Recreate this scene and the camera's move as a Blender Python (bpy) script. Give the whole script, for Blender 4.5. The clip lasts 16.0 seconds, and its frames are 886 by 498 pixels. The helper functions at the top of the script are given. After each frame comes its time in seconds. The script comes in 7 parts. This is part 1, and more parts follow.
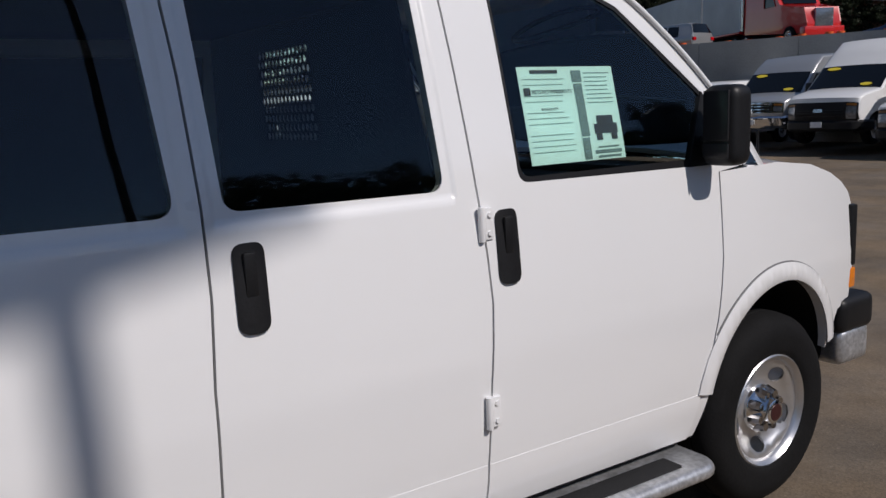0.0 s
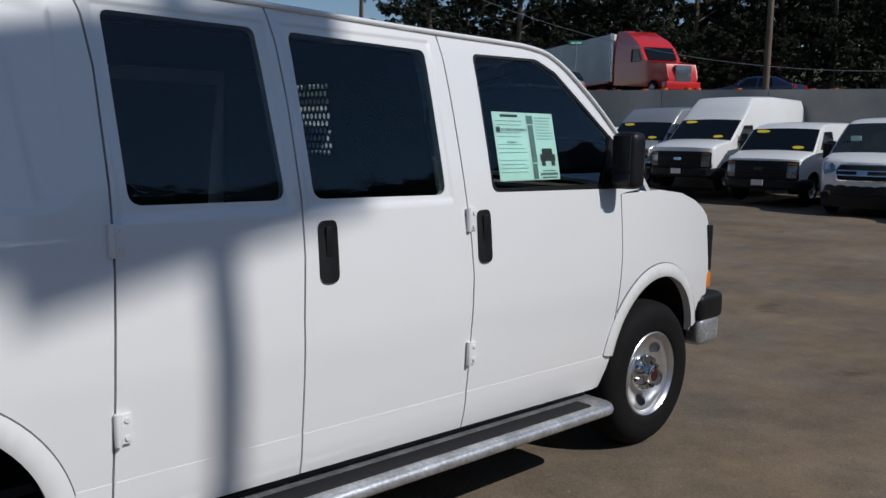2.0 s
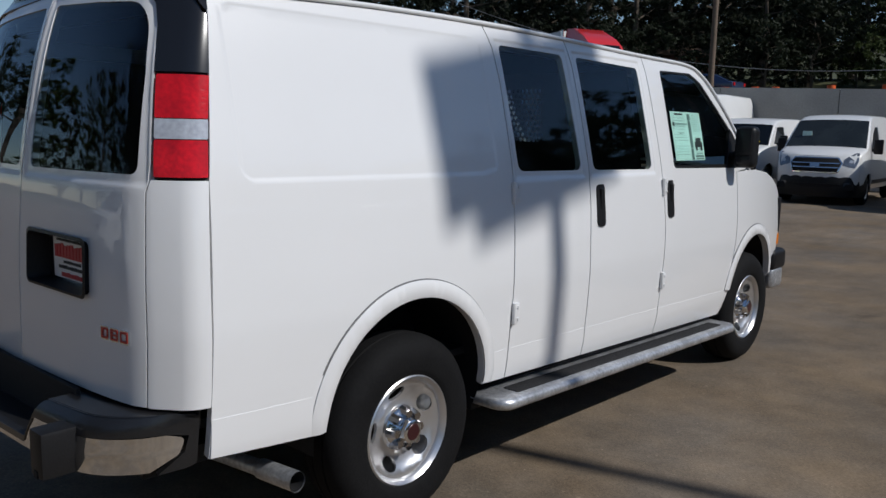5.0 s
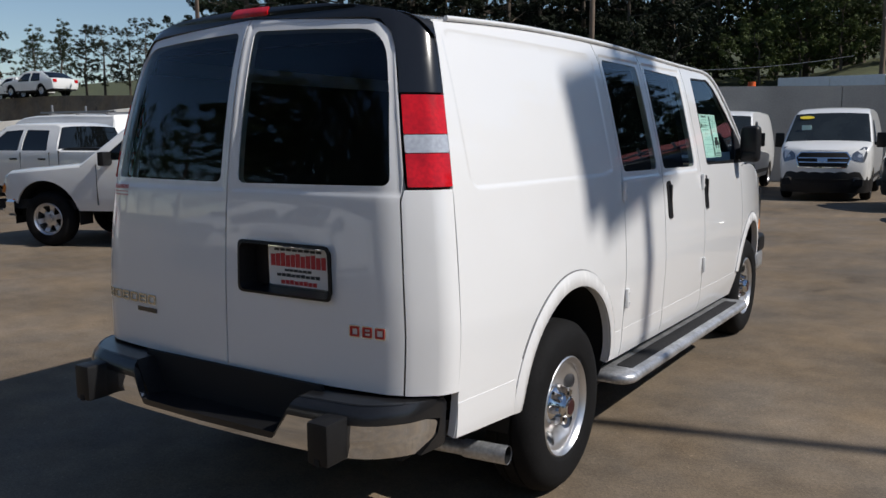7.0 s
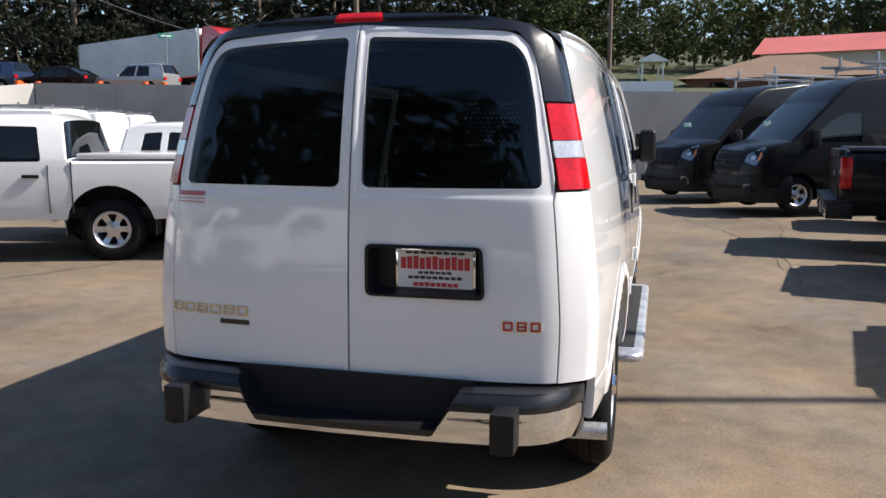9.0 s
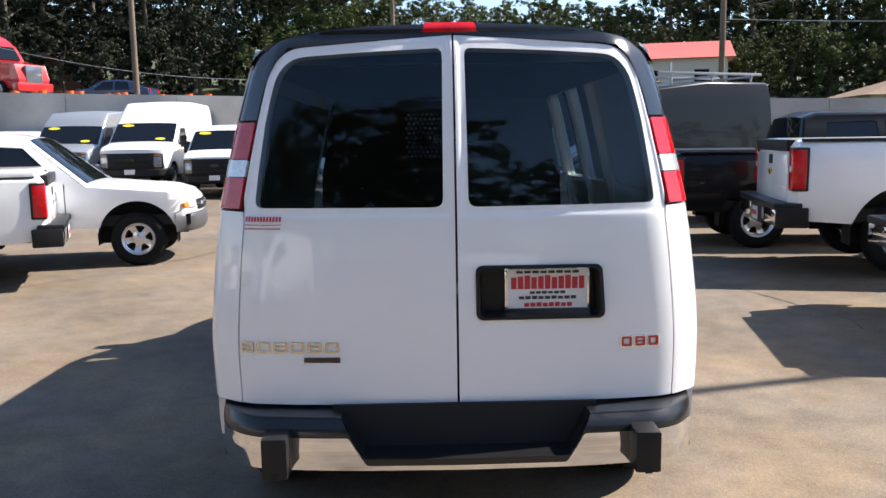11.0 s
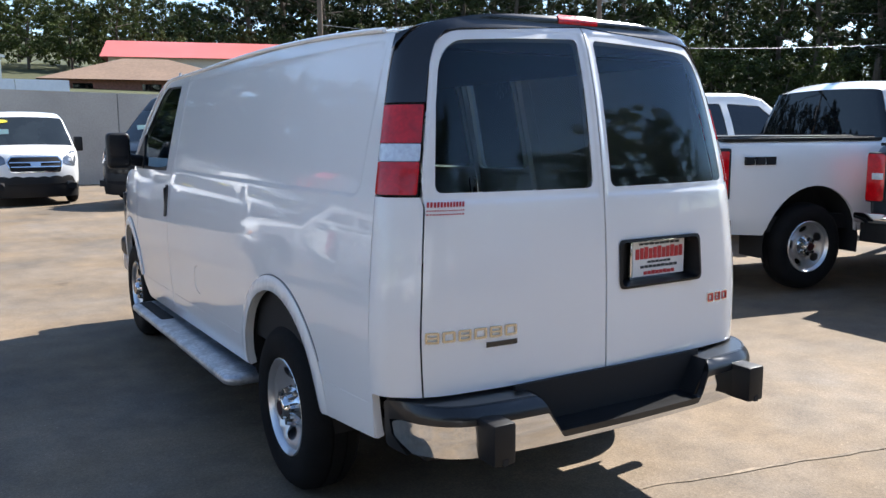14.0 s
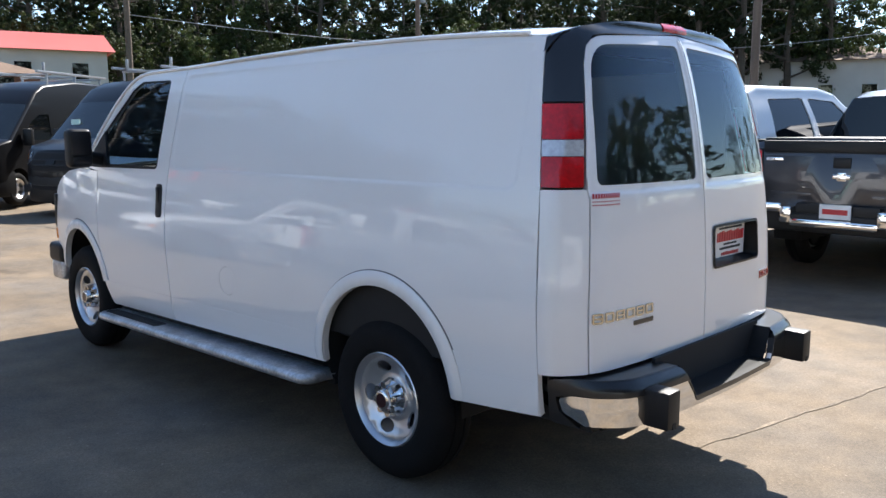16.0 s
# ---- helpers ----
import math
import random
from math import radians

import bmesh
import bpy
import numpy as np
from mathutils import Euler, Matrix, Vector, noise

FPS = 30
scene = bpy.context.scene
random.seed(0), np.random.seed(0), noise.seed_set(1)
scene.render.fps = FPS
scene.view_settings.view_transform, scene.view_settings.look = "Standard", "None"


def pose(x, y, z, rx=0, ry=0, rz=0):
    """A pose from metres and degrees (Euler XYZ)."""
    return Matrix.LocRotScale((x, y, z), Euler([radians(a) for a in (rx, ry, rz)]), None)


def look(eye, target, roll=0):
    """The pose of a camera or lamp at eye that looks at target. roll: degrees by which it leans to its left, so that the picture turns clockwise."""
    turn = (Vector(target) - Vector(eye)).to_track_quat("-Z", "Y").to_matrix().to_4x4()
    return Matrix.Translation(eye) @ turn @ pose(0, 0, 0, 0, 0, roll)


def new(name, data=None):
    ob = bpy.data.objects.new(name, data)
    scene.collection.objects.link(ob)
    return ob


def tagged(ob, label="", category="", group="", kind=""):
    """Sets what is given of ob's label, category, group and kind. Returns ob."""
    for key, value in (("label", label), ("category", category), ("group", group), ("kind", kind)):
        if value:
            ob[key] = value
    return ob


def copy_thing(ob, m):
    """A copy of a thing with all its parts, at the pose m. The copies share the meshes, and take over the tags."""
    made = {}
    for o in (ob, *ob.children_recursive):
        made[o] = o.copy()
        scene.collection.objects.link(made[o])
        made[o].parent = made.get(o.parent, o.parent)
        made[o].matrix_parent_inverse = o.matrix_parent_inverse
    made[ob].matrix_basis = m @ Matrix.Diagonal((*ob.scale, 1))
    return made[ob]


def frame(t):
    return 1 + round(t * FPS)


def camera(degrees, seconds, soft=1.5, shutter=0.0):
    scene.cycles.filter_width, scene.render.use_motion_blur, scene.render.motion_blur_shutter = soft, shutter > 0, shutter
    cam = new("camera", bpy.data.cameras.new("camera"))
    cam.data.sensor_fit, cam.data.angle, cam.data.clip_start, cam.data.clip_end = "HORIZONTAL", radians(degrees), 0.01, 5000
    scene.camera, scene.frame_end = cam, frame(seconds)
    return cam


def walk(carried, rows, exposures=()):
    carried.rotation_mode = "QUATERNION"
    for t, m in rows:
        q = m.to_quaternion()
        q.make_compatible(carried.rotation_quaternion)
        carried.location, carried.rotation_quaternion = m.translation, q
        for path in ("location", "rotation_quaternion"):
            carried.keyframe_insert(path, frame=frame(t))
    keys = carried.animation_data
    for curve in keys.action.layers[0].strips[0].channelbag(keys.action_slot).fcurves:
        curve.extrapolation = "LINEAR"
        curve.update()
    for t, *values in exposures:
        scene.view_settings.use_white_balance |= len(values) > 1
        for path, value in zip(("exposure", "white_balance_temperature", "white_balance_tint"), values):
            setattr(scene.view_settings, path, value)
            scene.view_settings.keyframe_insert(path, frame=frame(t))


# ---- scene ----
cam = camera(57.2, 16.0)
PATH = [
    (0, (2.731, 0.7, 1.604), (1.104, 1.811, 1.262), -2.5),
    (0.5, (2.946, 0.492, 1.557), (1.37, 1.688, 1.263), -2.0),
    (1, (3.096, 0.273, 1.573), (1.575, 1.54, 1.285), -0.6),
    (1.5, (3.161, 0.056, 1.583), (1.688, 1.38, 1.304), -0.2),
    (2, (3.208, -0.223, 1.6), (1.769, 1.139, 1.329), 0.8),
    (2.5, (3.222, -0.513, 1.595), (1.804, 0.873, 1.33), 1.1),
    (3, (3.232, -0.864, 1.56), (1.824, 0.534, 1.309), 0.7),
    (3.5, (3.256, -1.204, 1.554), (1.85, 0.195, 1.295), 0.9),
    (4, (3.235, -1.562, 1.563), (1.845, -0.151, 1.287), 1.3),
    (4.5, (3.202, -1.863, 1.564), (1.839, -0.429, 1.275), 1.4),
    (5, (3.101, -2.21, 1.566), (1.783, -0.734, 1.279), 1.3),
    (7.5, (2.111, -3.443, 1.588), (1.161, -1.705, 1.309), -0.4),
    (8, (1.799, -3.683, 1.599), (1.008, -1.868, 1.317), -0.2),
    (8.5, (1.487, -3.812, 1.619), (0.833, -1.944, 1.33), -0.0),
    (9, (1.141, -3.936, 1.614), (0.633, -2.022, 1.331), -0.0),
    (11.5, (-0.462, -3.937, 1.662), (-0.259, -1.966, 1.389), -0.8),
    (12, (-0.857, -3.9, 1.649), (-0.468, -1.956, 1.388), -0.6),
    (12.5, (-1.189, -3.841, 1.647), (-0.642, -1.934, 1.388), -0.5),
    (13, (-1.526, -3.704, 1.651), (-0.806, -1.857, 1.383), -0.5),
    (13.5, (-1.852, -3.577, 1.644), (-0.975, -1.801, 1.367), -0.3),
    (14, (-2.172, -3.425, 1.619), (-1.152, -1.728, 1.338), -0.3),
    (14.5, (-2.447, -3.267, 1.645), (-1.321, -1.641, 1.346), -0.4),
    (15, (-2.762, -3.087, 1.629), (-1.526, -1.542, 1.334), -0.3),
    (15.5, (-3.078, -2.917, 1.611), (-1.752, -1.449, 1.322), -0.1),
    (16, (-3.342, -2.734, 1.624), (-1.937, -1.341, 1.334), -0.2),
]
walk(cam, [(t, look(eye, target, roll)) for t, eye, target, roll in PATH],
     [(0, -0.65, 6500, 15), (0.7, -0.65, 6230, 10), (5, -0.6, 6200, 10), (7.5, -0.08, 6600, 11), (8, 0.12, 6680, 12), (8.5, 0.44, 6720, 12), (9, 0.74, 6750, 12), (11.5, 1.3, 6620, 13),
      (12.5, 1.34, 6520, 12), (13.5, 1.36, 6420, 11), (14.5, 1.33, 6350, 10), (16, 1.32, 6450, 10)])

# ---- world, sun ----
SUN_AZ, SUN_EL = radians(14.5), radians(43.5)      # from +x towards +y; height
sun_dir = Vector((math.cos(SUN_AZ) * math.cos(SUN_EL), math.sin(SUN_AZ) * math.cos(SUN_EL), math.sin(SUN_EL)))
world = bpy.data.worlds.new("world")
scene.world = world
world.use_nodes = True
wn = world.node_tree
sky = wn.nodes.new("ShaderNodeTexSky")
sky.sky_type, sky.sun_disc = "NISHITA", False
sky.sun_elevation, sky.sun_rotation = SUN_EL, radians(90) - SUN_AZ
sky.air_density, sky.dust_density, sky.ozone_density = 1.0, 0.12, 2.4
wn.nodes["Background"].inputs[1].default_value = 0.10
wn.links.new(sky.outputs[0], wn.nodes["Background"].inputs[0])
sun = new("sun", bpy.data.lights.new("sun", "SUN"))
sun.data.energy, sun.data.angle, sun.data.color = 4.9, radians(0.55), (1.0, 0.955, 0.89)
sun.matrix_world = look((0, 0, 40), Vector((0, 0, 40)) - sun_dir)
scene.view_settings.exposure = 0.0


# ---- materials ----
def material(name, colour, rough=0.5, metal=0.0, grain=0.0, grain_size=40.0, stain=0.0, stain_size=2.0, bump=0.0, coat=0.0, vary=0.0, transmission=0.0, alpha=1.0, emit=None, ior=1.45, spec=0.5, coat_rough=0.03, tint2=None):
    m = bpy.data.materials.new(name)
    m.use_nodes = True
    t = m.node_tree
    b = t.nodes["Principled BSDF"]
    b.inputs["Base Color"].default_value = (*colour, 1)
    b.inputs["Roughness"].default_value = rough
    b.inputs["Metallic"].default_value = metal
    b.inputs["Coat Weight"].default_value = coat
    b.inputs["Coat Roughness"].default_value = coat_rough
    b.inputs["Transmission Weight"].default_value = transmission
    b.inputs["Alpha"].default_value = alpha
    b.inputs["IOR"].default_value = ior
    b.inputs["Specular IOR Level"].default_value = spec
    if emit:
        b.inputs["Emission Color"].default_value = (*emit[0], 1)
        b.inputs["Emission Strength"].default_value = emit[1]
    if grain or stain or bump or vary:
        geo = t.nodes.new("ShaderNodeTexCoord")
        value = None
        for size, amount, detail in ((grain_size, grain, 3), (1.0 / stain_size, stain, 5)):
            if amount:
                n = t.nodes.new("ShaderNodeTexNoise")
                n.inputs["Scale"].default_value, n.inputs["Detail"].default_value = size, detail
                t.links.new(geo.outputs["Object"], n.inputs["Vector"])
                r = t.nodes.new("ShaderNodeMapRange")
                r.inputs["From Min"].default_value, r.inputs["From Max"].default_value = 0.3, 0.7
                r.inputs["To Min"].default_value, r.inputs["To Max"].default_value = 1 - amount, 1 + amount
                t.links.new(n.outputs["Fac"], r.inputs["Value"])
                if value:
                    k = t.nodes.new("ShaderNodeMath")
                    k.operation = "MULTIPLY"
                    t.links.new(value, k.inputs[0]), t.links.new(r.outputs[0], k.inputs[1])
                    value = k.outputs[0]
                else:
                    value = r.outputs[0]
        if vary:
            o = t.nodes.new("ShaderNodeObjectInfo")
            r = t.nodes.new("ShaderNodeMapRange")
            r.inputs["To Min"].default_value, r.inputs["To Max"].default_value = 1 - vary, 1 + vary
            t.links.new(o.outputs["Random"], r.inputs["Value"])
            if value:
                k = t.nodes.new("ShaderNodeMath")
                k.operation = "MULTIPLY"
                t.links.new(value, k.inputs[0]), t.links.new(r.outputs[0], k.inputs[1])
                value = k.outputs[0]
            else:
                value = r.outputs[0]
        if value:
            mix = t.nodes.new("ShaderNodeVectorMath")
            mix.operation = "SCALE"
            mix.inputs[0].default_value = colour
            t.links.new(value, mix.inputs["Scale"])
            t.links.new(mix.outputs[0], b.inputs["Base Color"])
        if bump:
            n = t.nodes.new("ShaderNodeTexNoise")
            n.inputs["Scale"].default_value, n.inputs["Detail"].default_value = grain_size, 3
            t.links.new(geo.outputs["Object"], n.inputs["Vector"])
            u = t.nodes.new("ShaderNodeBump")
            u.inputs["Strength"].default_value, u.inputs["Distance"].default_value = bump, 0.01
            t.links.new(n.outputs["Fac"], u.inputs["Height"])
            t.links.new(u.outputs[0], b.inputs["Normal"])
    return m


WHITE = material("white_paint", (0.80, 0.80, 0.80), 0.32, coat=1.0, coat_rough=0.02, stain=0.012, stain_size=0.6)
WHITE_FAR = material("white_paint_parked", (0.78, 0.78, 0.77), 0.3, coat=0.8, stain=0.02, stain_size=0.7)
SILVER = material("silver_paint", (0.42, 0.43, 0.44), 0.35, 0.55, coat=0.8, stain=0.03)
BLACK_PAINT = material("black_paint", (0.005, 0.005, 0.006), 0.35, coat=0.24, spec=0.2, stain=0.15)
GREY_PAINT = material("dark_grey_paint", (0.055, 0.055, 0.06), 0.3, 0.5, coat=0.9, stain=0.05)
RED_PAINT = material("red_paint", (0.60, 0.018, 0.016), 0.3, coat=0.9, stain=0.04)
BLUE_PAINT = material("blue_paint", (0.03, 0.05, 0.12), 0.3, 0.3, coat=0.9, stain=0.04)
CHROME = material("chrome", (0.80, 0.80, 0.80), 0.06, 1.0, stain=0.05, stain_size=0.2)
DARK_CHROME = material("shaded_chrome", (0.42, 0.41, 0.41), 0.12, 1.0, stain=0.15, stain_size=0.05)
RIM = material("silver_wheel", (0.66, 0.66, 0.67), 0.30, 0.85, stain=0.06, stain_size=0.1)
STEEL = material("worn_aluminium", (0.54, 0.55, 0.57), 0.40, 0.75, grain=0.22, grain_size=55, stain=0.25, stain_size=0.12, bump=0.15)
PLASTIC = material("black_plastic", (0.011, 0.011, 0.012), 0.45, spec=0.35, grain=0.15, grain_size=120, stain=0.12, stain_size=0.3, bump=0.06)
TRIM = material("gloss_black_trim", (0.010, 0.010, 0.011), 0.18, coat=0.6, stain=0.1)
RUBBER = material("tyre_rubber", (0.0075, 0.0075, 0.008), 0.8, spec=0.2, grain=0.18, grain_size=90, stain=0.18, stain_size=0.12, bump=0.1)
PAD = material("glossy_black_pad", (0.012, 0.012, 0.013), 0.28, spec=0.5, coat=0.25, grain=0.15, grain_size=90, stain=0.15, stain_size=0.25, bump=0.03)
TREAD = material("black_grip", (0.012, 0.012, 0.013), 0.85, grain=0.3, grain_size=300, bump=0.4)
DARK = material("dark_cavity", (0.010, 0.010, 0.011), 0.8, stain=0.2)
# near-black for every inside part: the unlit interior is put into the colour
INSIDE = material("interior_darkened", (0.013, 0.013, 0.014), 0.75, stain=0.15)
RED_LENS = material("red_lens", (0.52, 0.004, 0.008), 0.15, coat=0.6, spec=0.4, grain=0.16, grain_size=70, stain=0.28, stain_size=0.10, bump=0.10)
CLEAR_LENS = material("clear_lens", (0.60, 0.61, 0.63), 0.12, 0.35, coat=1.0, grain=0.15, grain_size=60)
AMBER = material("amber_lens", (0.75, 0.22, 0.02), 0.1, coat=1.0, grain=0.1)
GLASS_DARK = material("privacy_glass", (0.004, 0.005, 0.006), 0.02, coat=0.0, stain=0.02, spec=0.7)
SCREEN_GLASS = material("windscreen_glass", (0.022, 0.027, 0.028), 0.03, stain=0.3, stain_size=0.5, spec=0.8)
# near-black colour stands in for the dark view reflected in the mirrors
PAINTED_MIRROR = material("mirror_painted_dark", (0.02, 0.02, 0.022), 0.25, stain=0.2, spec=0.3)
BADGE_GOLD = material("gold_chrome", (0.60, 0.56, 0.47), 0.2, 1.0, stain=0.05)
BADGE_DARK = material("dark_red_badge", (0.045, 0.010, 0.012), 0.3, 0.2, coat=0.3, stain=0.1)
BADGE_RED = material("red_badge", (0.42, 0.02, 0.02), 0.2, 0.2, coat=0.5, stain=0.05)
PAPER = material("pale_green_paper", (0.58, 0.80, 0.75), 0.6, stain=0.04, stain_size=0.1)
INK = material("dark_ink", (0.03, 0.035, 0.04), 0.6, stain=0.05)
PLATE_WHITE = material("plate_white", (0.75, 0.75, 0.75), 0.35, coat=0.4, stain=0.05, stain_size=0.1)
PRINT = material("grey_print", (0.13, 0.20, 0.20), 0.6, grain=0.3, grain_size=200)
RED_INK = material("red_ink", (0.50, 0.03, 0.04), 0.4, stain=0.08, stain_size=0.05)
YELLOW = material("yellow_sticker", (0.80, 0.62, 0.05), 0.5, stain=0.05)


def see_through(name, tint, rough=0.0, share=0.35):
    """Tinted sheet glass: part mirror, part clear tint."""
    m = bpy.data.materials.new(name)
    m.use_nodes = True
    t = m.node_tree
    t.nodes.remove(t.nodes["Principled BSDF"])
    out = t.nodes["Material Output"]
    clear = t.nodes.new("ShaderNodeBsdfTransparent")
    clear.inputs[0].default_value = (*tint, 1)
    gloss = t.nodes.new("ShaderNodeBsdfGlossy")
    gloss.inputs["Roughness"].default_value = rough
    gloss.inputs["Color"].default_value = (0.78, 0.88, 1.0, 1)
    f = t.nodes.new("ShaderNodeFresnel")
    f.inputs["IOR"].default_value = 1.5
    mix = t.nodes.new("ShaderNodeMixShader")
    t.links.new(f.outputs[0], mix.inputs[0])
    t.links.new(clear.outputs[0], mix.inputs[1])
    t.links.new(gloss.outputs[0], mix.inputs[2])
    t.links.new(mix.outputs[0], out.inputs["Surface"])
    return m


TINT = see_through("tinted_glass", (0.76, 0.84, 0.79))
CLEAR = see_through("window_glass", (0.86, 0.92, 0.88))


# ---- mesh helpers ----
def spline(table):
    """A smooth function through rows of (x, y)."""
    xs, ys = [np.array(c, float) for c in zip(*table)]
    d = np.diff(ys) / np.diff(xs)
    m = np.concatenate(([d[0]], np.where(d[:-1] * d[1:] > 0, 2 * d[:-1] * d[1:] / (d[:-1] + d[1:] + 1e-12 * np.sign(d[:-1] + d[1:] + 1e-15)), 0), [d[-1]]))

    def f(x):
        x = min(max(x, xs[0]), xs[-1])
        i = min(int(np.searchsorted(xs, x, side="right")) - 1, len(d) - 1)
        h = xs[i + 1] - xs[i]
        t = (x - xs[i]) / h
        return float((2 * t**3 - 3 * t**2 + 1) * ys[i] + (t**3 - 2 * t**2 + t) * h * m[i] + (3 * t**2 - 2 * t**3) * ys[i + 1] + (t**3 - t**2) * h * m[i + 1])
    return f


def step(x, a, b):
    t = min(max((x - a) / (b - a), 0.0), 1.0)
    return t * t * (3 - 2 * t)


def mesh_object(name, mesh, mat, parent=None, label=""):
    ob = new(name, mesh)
    if not mesh.materials:
        mesh.materials.append(mat)
    if parent:
        ob.parent = parent
    if label:
        ob["label"] = label
    return ob


def part(name, bm, mat, parent=None, label="", smooth=True, bevel=0.0, segments=2):
    """Links a bmesh as one mesh object, under a thing or a part."""
    if bevel:
        edges = [e for e in bm.edges if len(e.link_faces) == 2 and e.calc_face_angle(0) > 0.5]
        bmesh.ops.bevel(bm, geom=edges, offset=bevel, segments=segments, affect="EDGES", profile=0.6)
    mesh = bpy.data.meshes.new(name)
    bm.to_mesh(mesh)
    bm.free()
    if smooth:
        mesh.polygons.foreach_set("use_smooth", [True] * len(mesh.polygons))
        mesh.set_sharp_from_angle(angle=radians(38))
    return mesh_object(name, mesh, mat, parent, label)


def thing(name, label, category, at=None, group="", kind=""):
    ob = new(name)
    ob.empty_display_size = 0.2
    if at is not None:
        ob.matrix_world = at
    return tagged(ob, label, category, group, kind)


def box(bm, lo, hi, m=None):
    """A box between two corners, added to bm."""
    c = [(a + b) / 2 for a, b in zip(lo, hi)]
    s = [abs(b - a) for a, b in zip(lo, hi)]
    k = Matrix.Translation(c) @ Matrix.Diagonal((*s, 1))
    return bmesh.ops.create_cube(bm, size=1, matrix=(m @ k) if m else k)["verts"]


def boxed(lo, hi, m=None):
    bm = bmesh.new()
    box(bm, lo, hi, m)
    return bm


def rod(bm, a, b, r, r2=None, n=12, caps=True):
    """A round bar from a to b."""
    a, b = Vector(a), Vector(b)
    q = (b - a).to_track_quat("Z", "Y").to_matrix().to_4x4()
    k = Matrix.Translation((a + b) / 2) @ q
    return bmesh.ops.create_cone(bm, cap_ends=caps, segments=n, radius1=r, radius2=r if r2 is None else r2, depth=(b - a).length, matrix=k)["verts"]


def lathe(profile, n=40, axis="x"):
    """Rows of (distance along the axis, radius), turned round the x axis."""
    bm = bmesh.new()
    rings = []
    for d, r in profile:
        rings.append([bm.verts.new((d, r * math.cos(2 * math.pi * k / n), r * math.sin(2 * math.pi * k / n))) for k in range(n)])
    for a, b in zip(rings, rings[1:]):
        for k in range(n):
            bm.faces.new((a[k], a[(k + 1) % n], b[(k + 1) % n], b[k]))
    bmesh.ops.recalc_face_normals(bm, faces=bm.faces)
    return bm


def rounded(points, radius, n=5):
    """A closed outline with its corners rounded; a point may carry its own radius."""
    out = []
    k = len(points)
    for i in range(k):
        p = Vector(points[i][:2])
        r = points[i][2] if len(points[i]) > 2 else radius
        a, b = Vector(points[i - 1][:2]) - p, Vector(points[(i + 1) % k][:2]) - p
        la, lb = a.length, b.length
        if r <= 0 or la < 1e-6 or lb < 1e-6:
            out.append(tuple(p))
            continue
        a, b = a / la, b / lb
        half = math.acos(max(-1, min(1, a.dot(b)))) / 2
        if half > 1.5:
            out.append(tuple(p))
            continue
        cut = min(r / math.tan(half), la * 0.48, lb * 0.48)
        p0, p1 = p + a * cut, p + b * cut
        for j in range(n + 1):
            t = j / n
            out.append(tuple((1 - t) ** 2 * p0 + 2 * t * (1 - t) * p + t * t * p1))
    return out


def arc(cx, cz, r, a0, a1, n=20, rz=None):
    return [(cx + r * math.cos(radians(a0 + (a1 - a0) * k / n)), cz + (rz or r) * math.sin(radians(a0 + (a1 - a0) * k / n))) for k in range(n + 1)]


def circle(cx, cy, r, n=20):
    return arc(cx, cy, r, 0, 360 - 360 / n, n - 1)


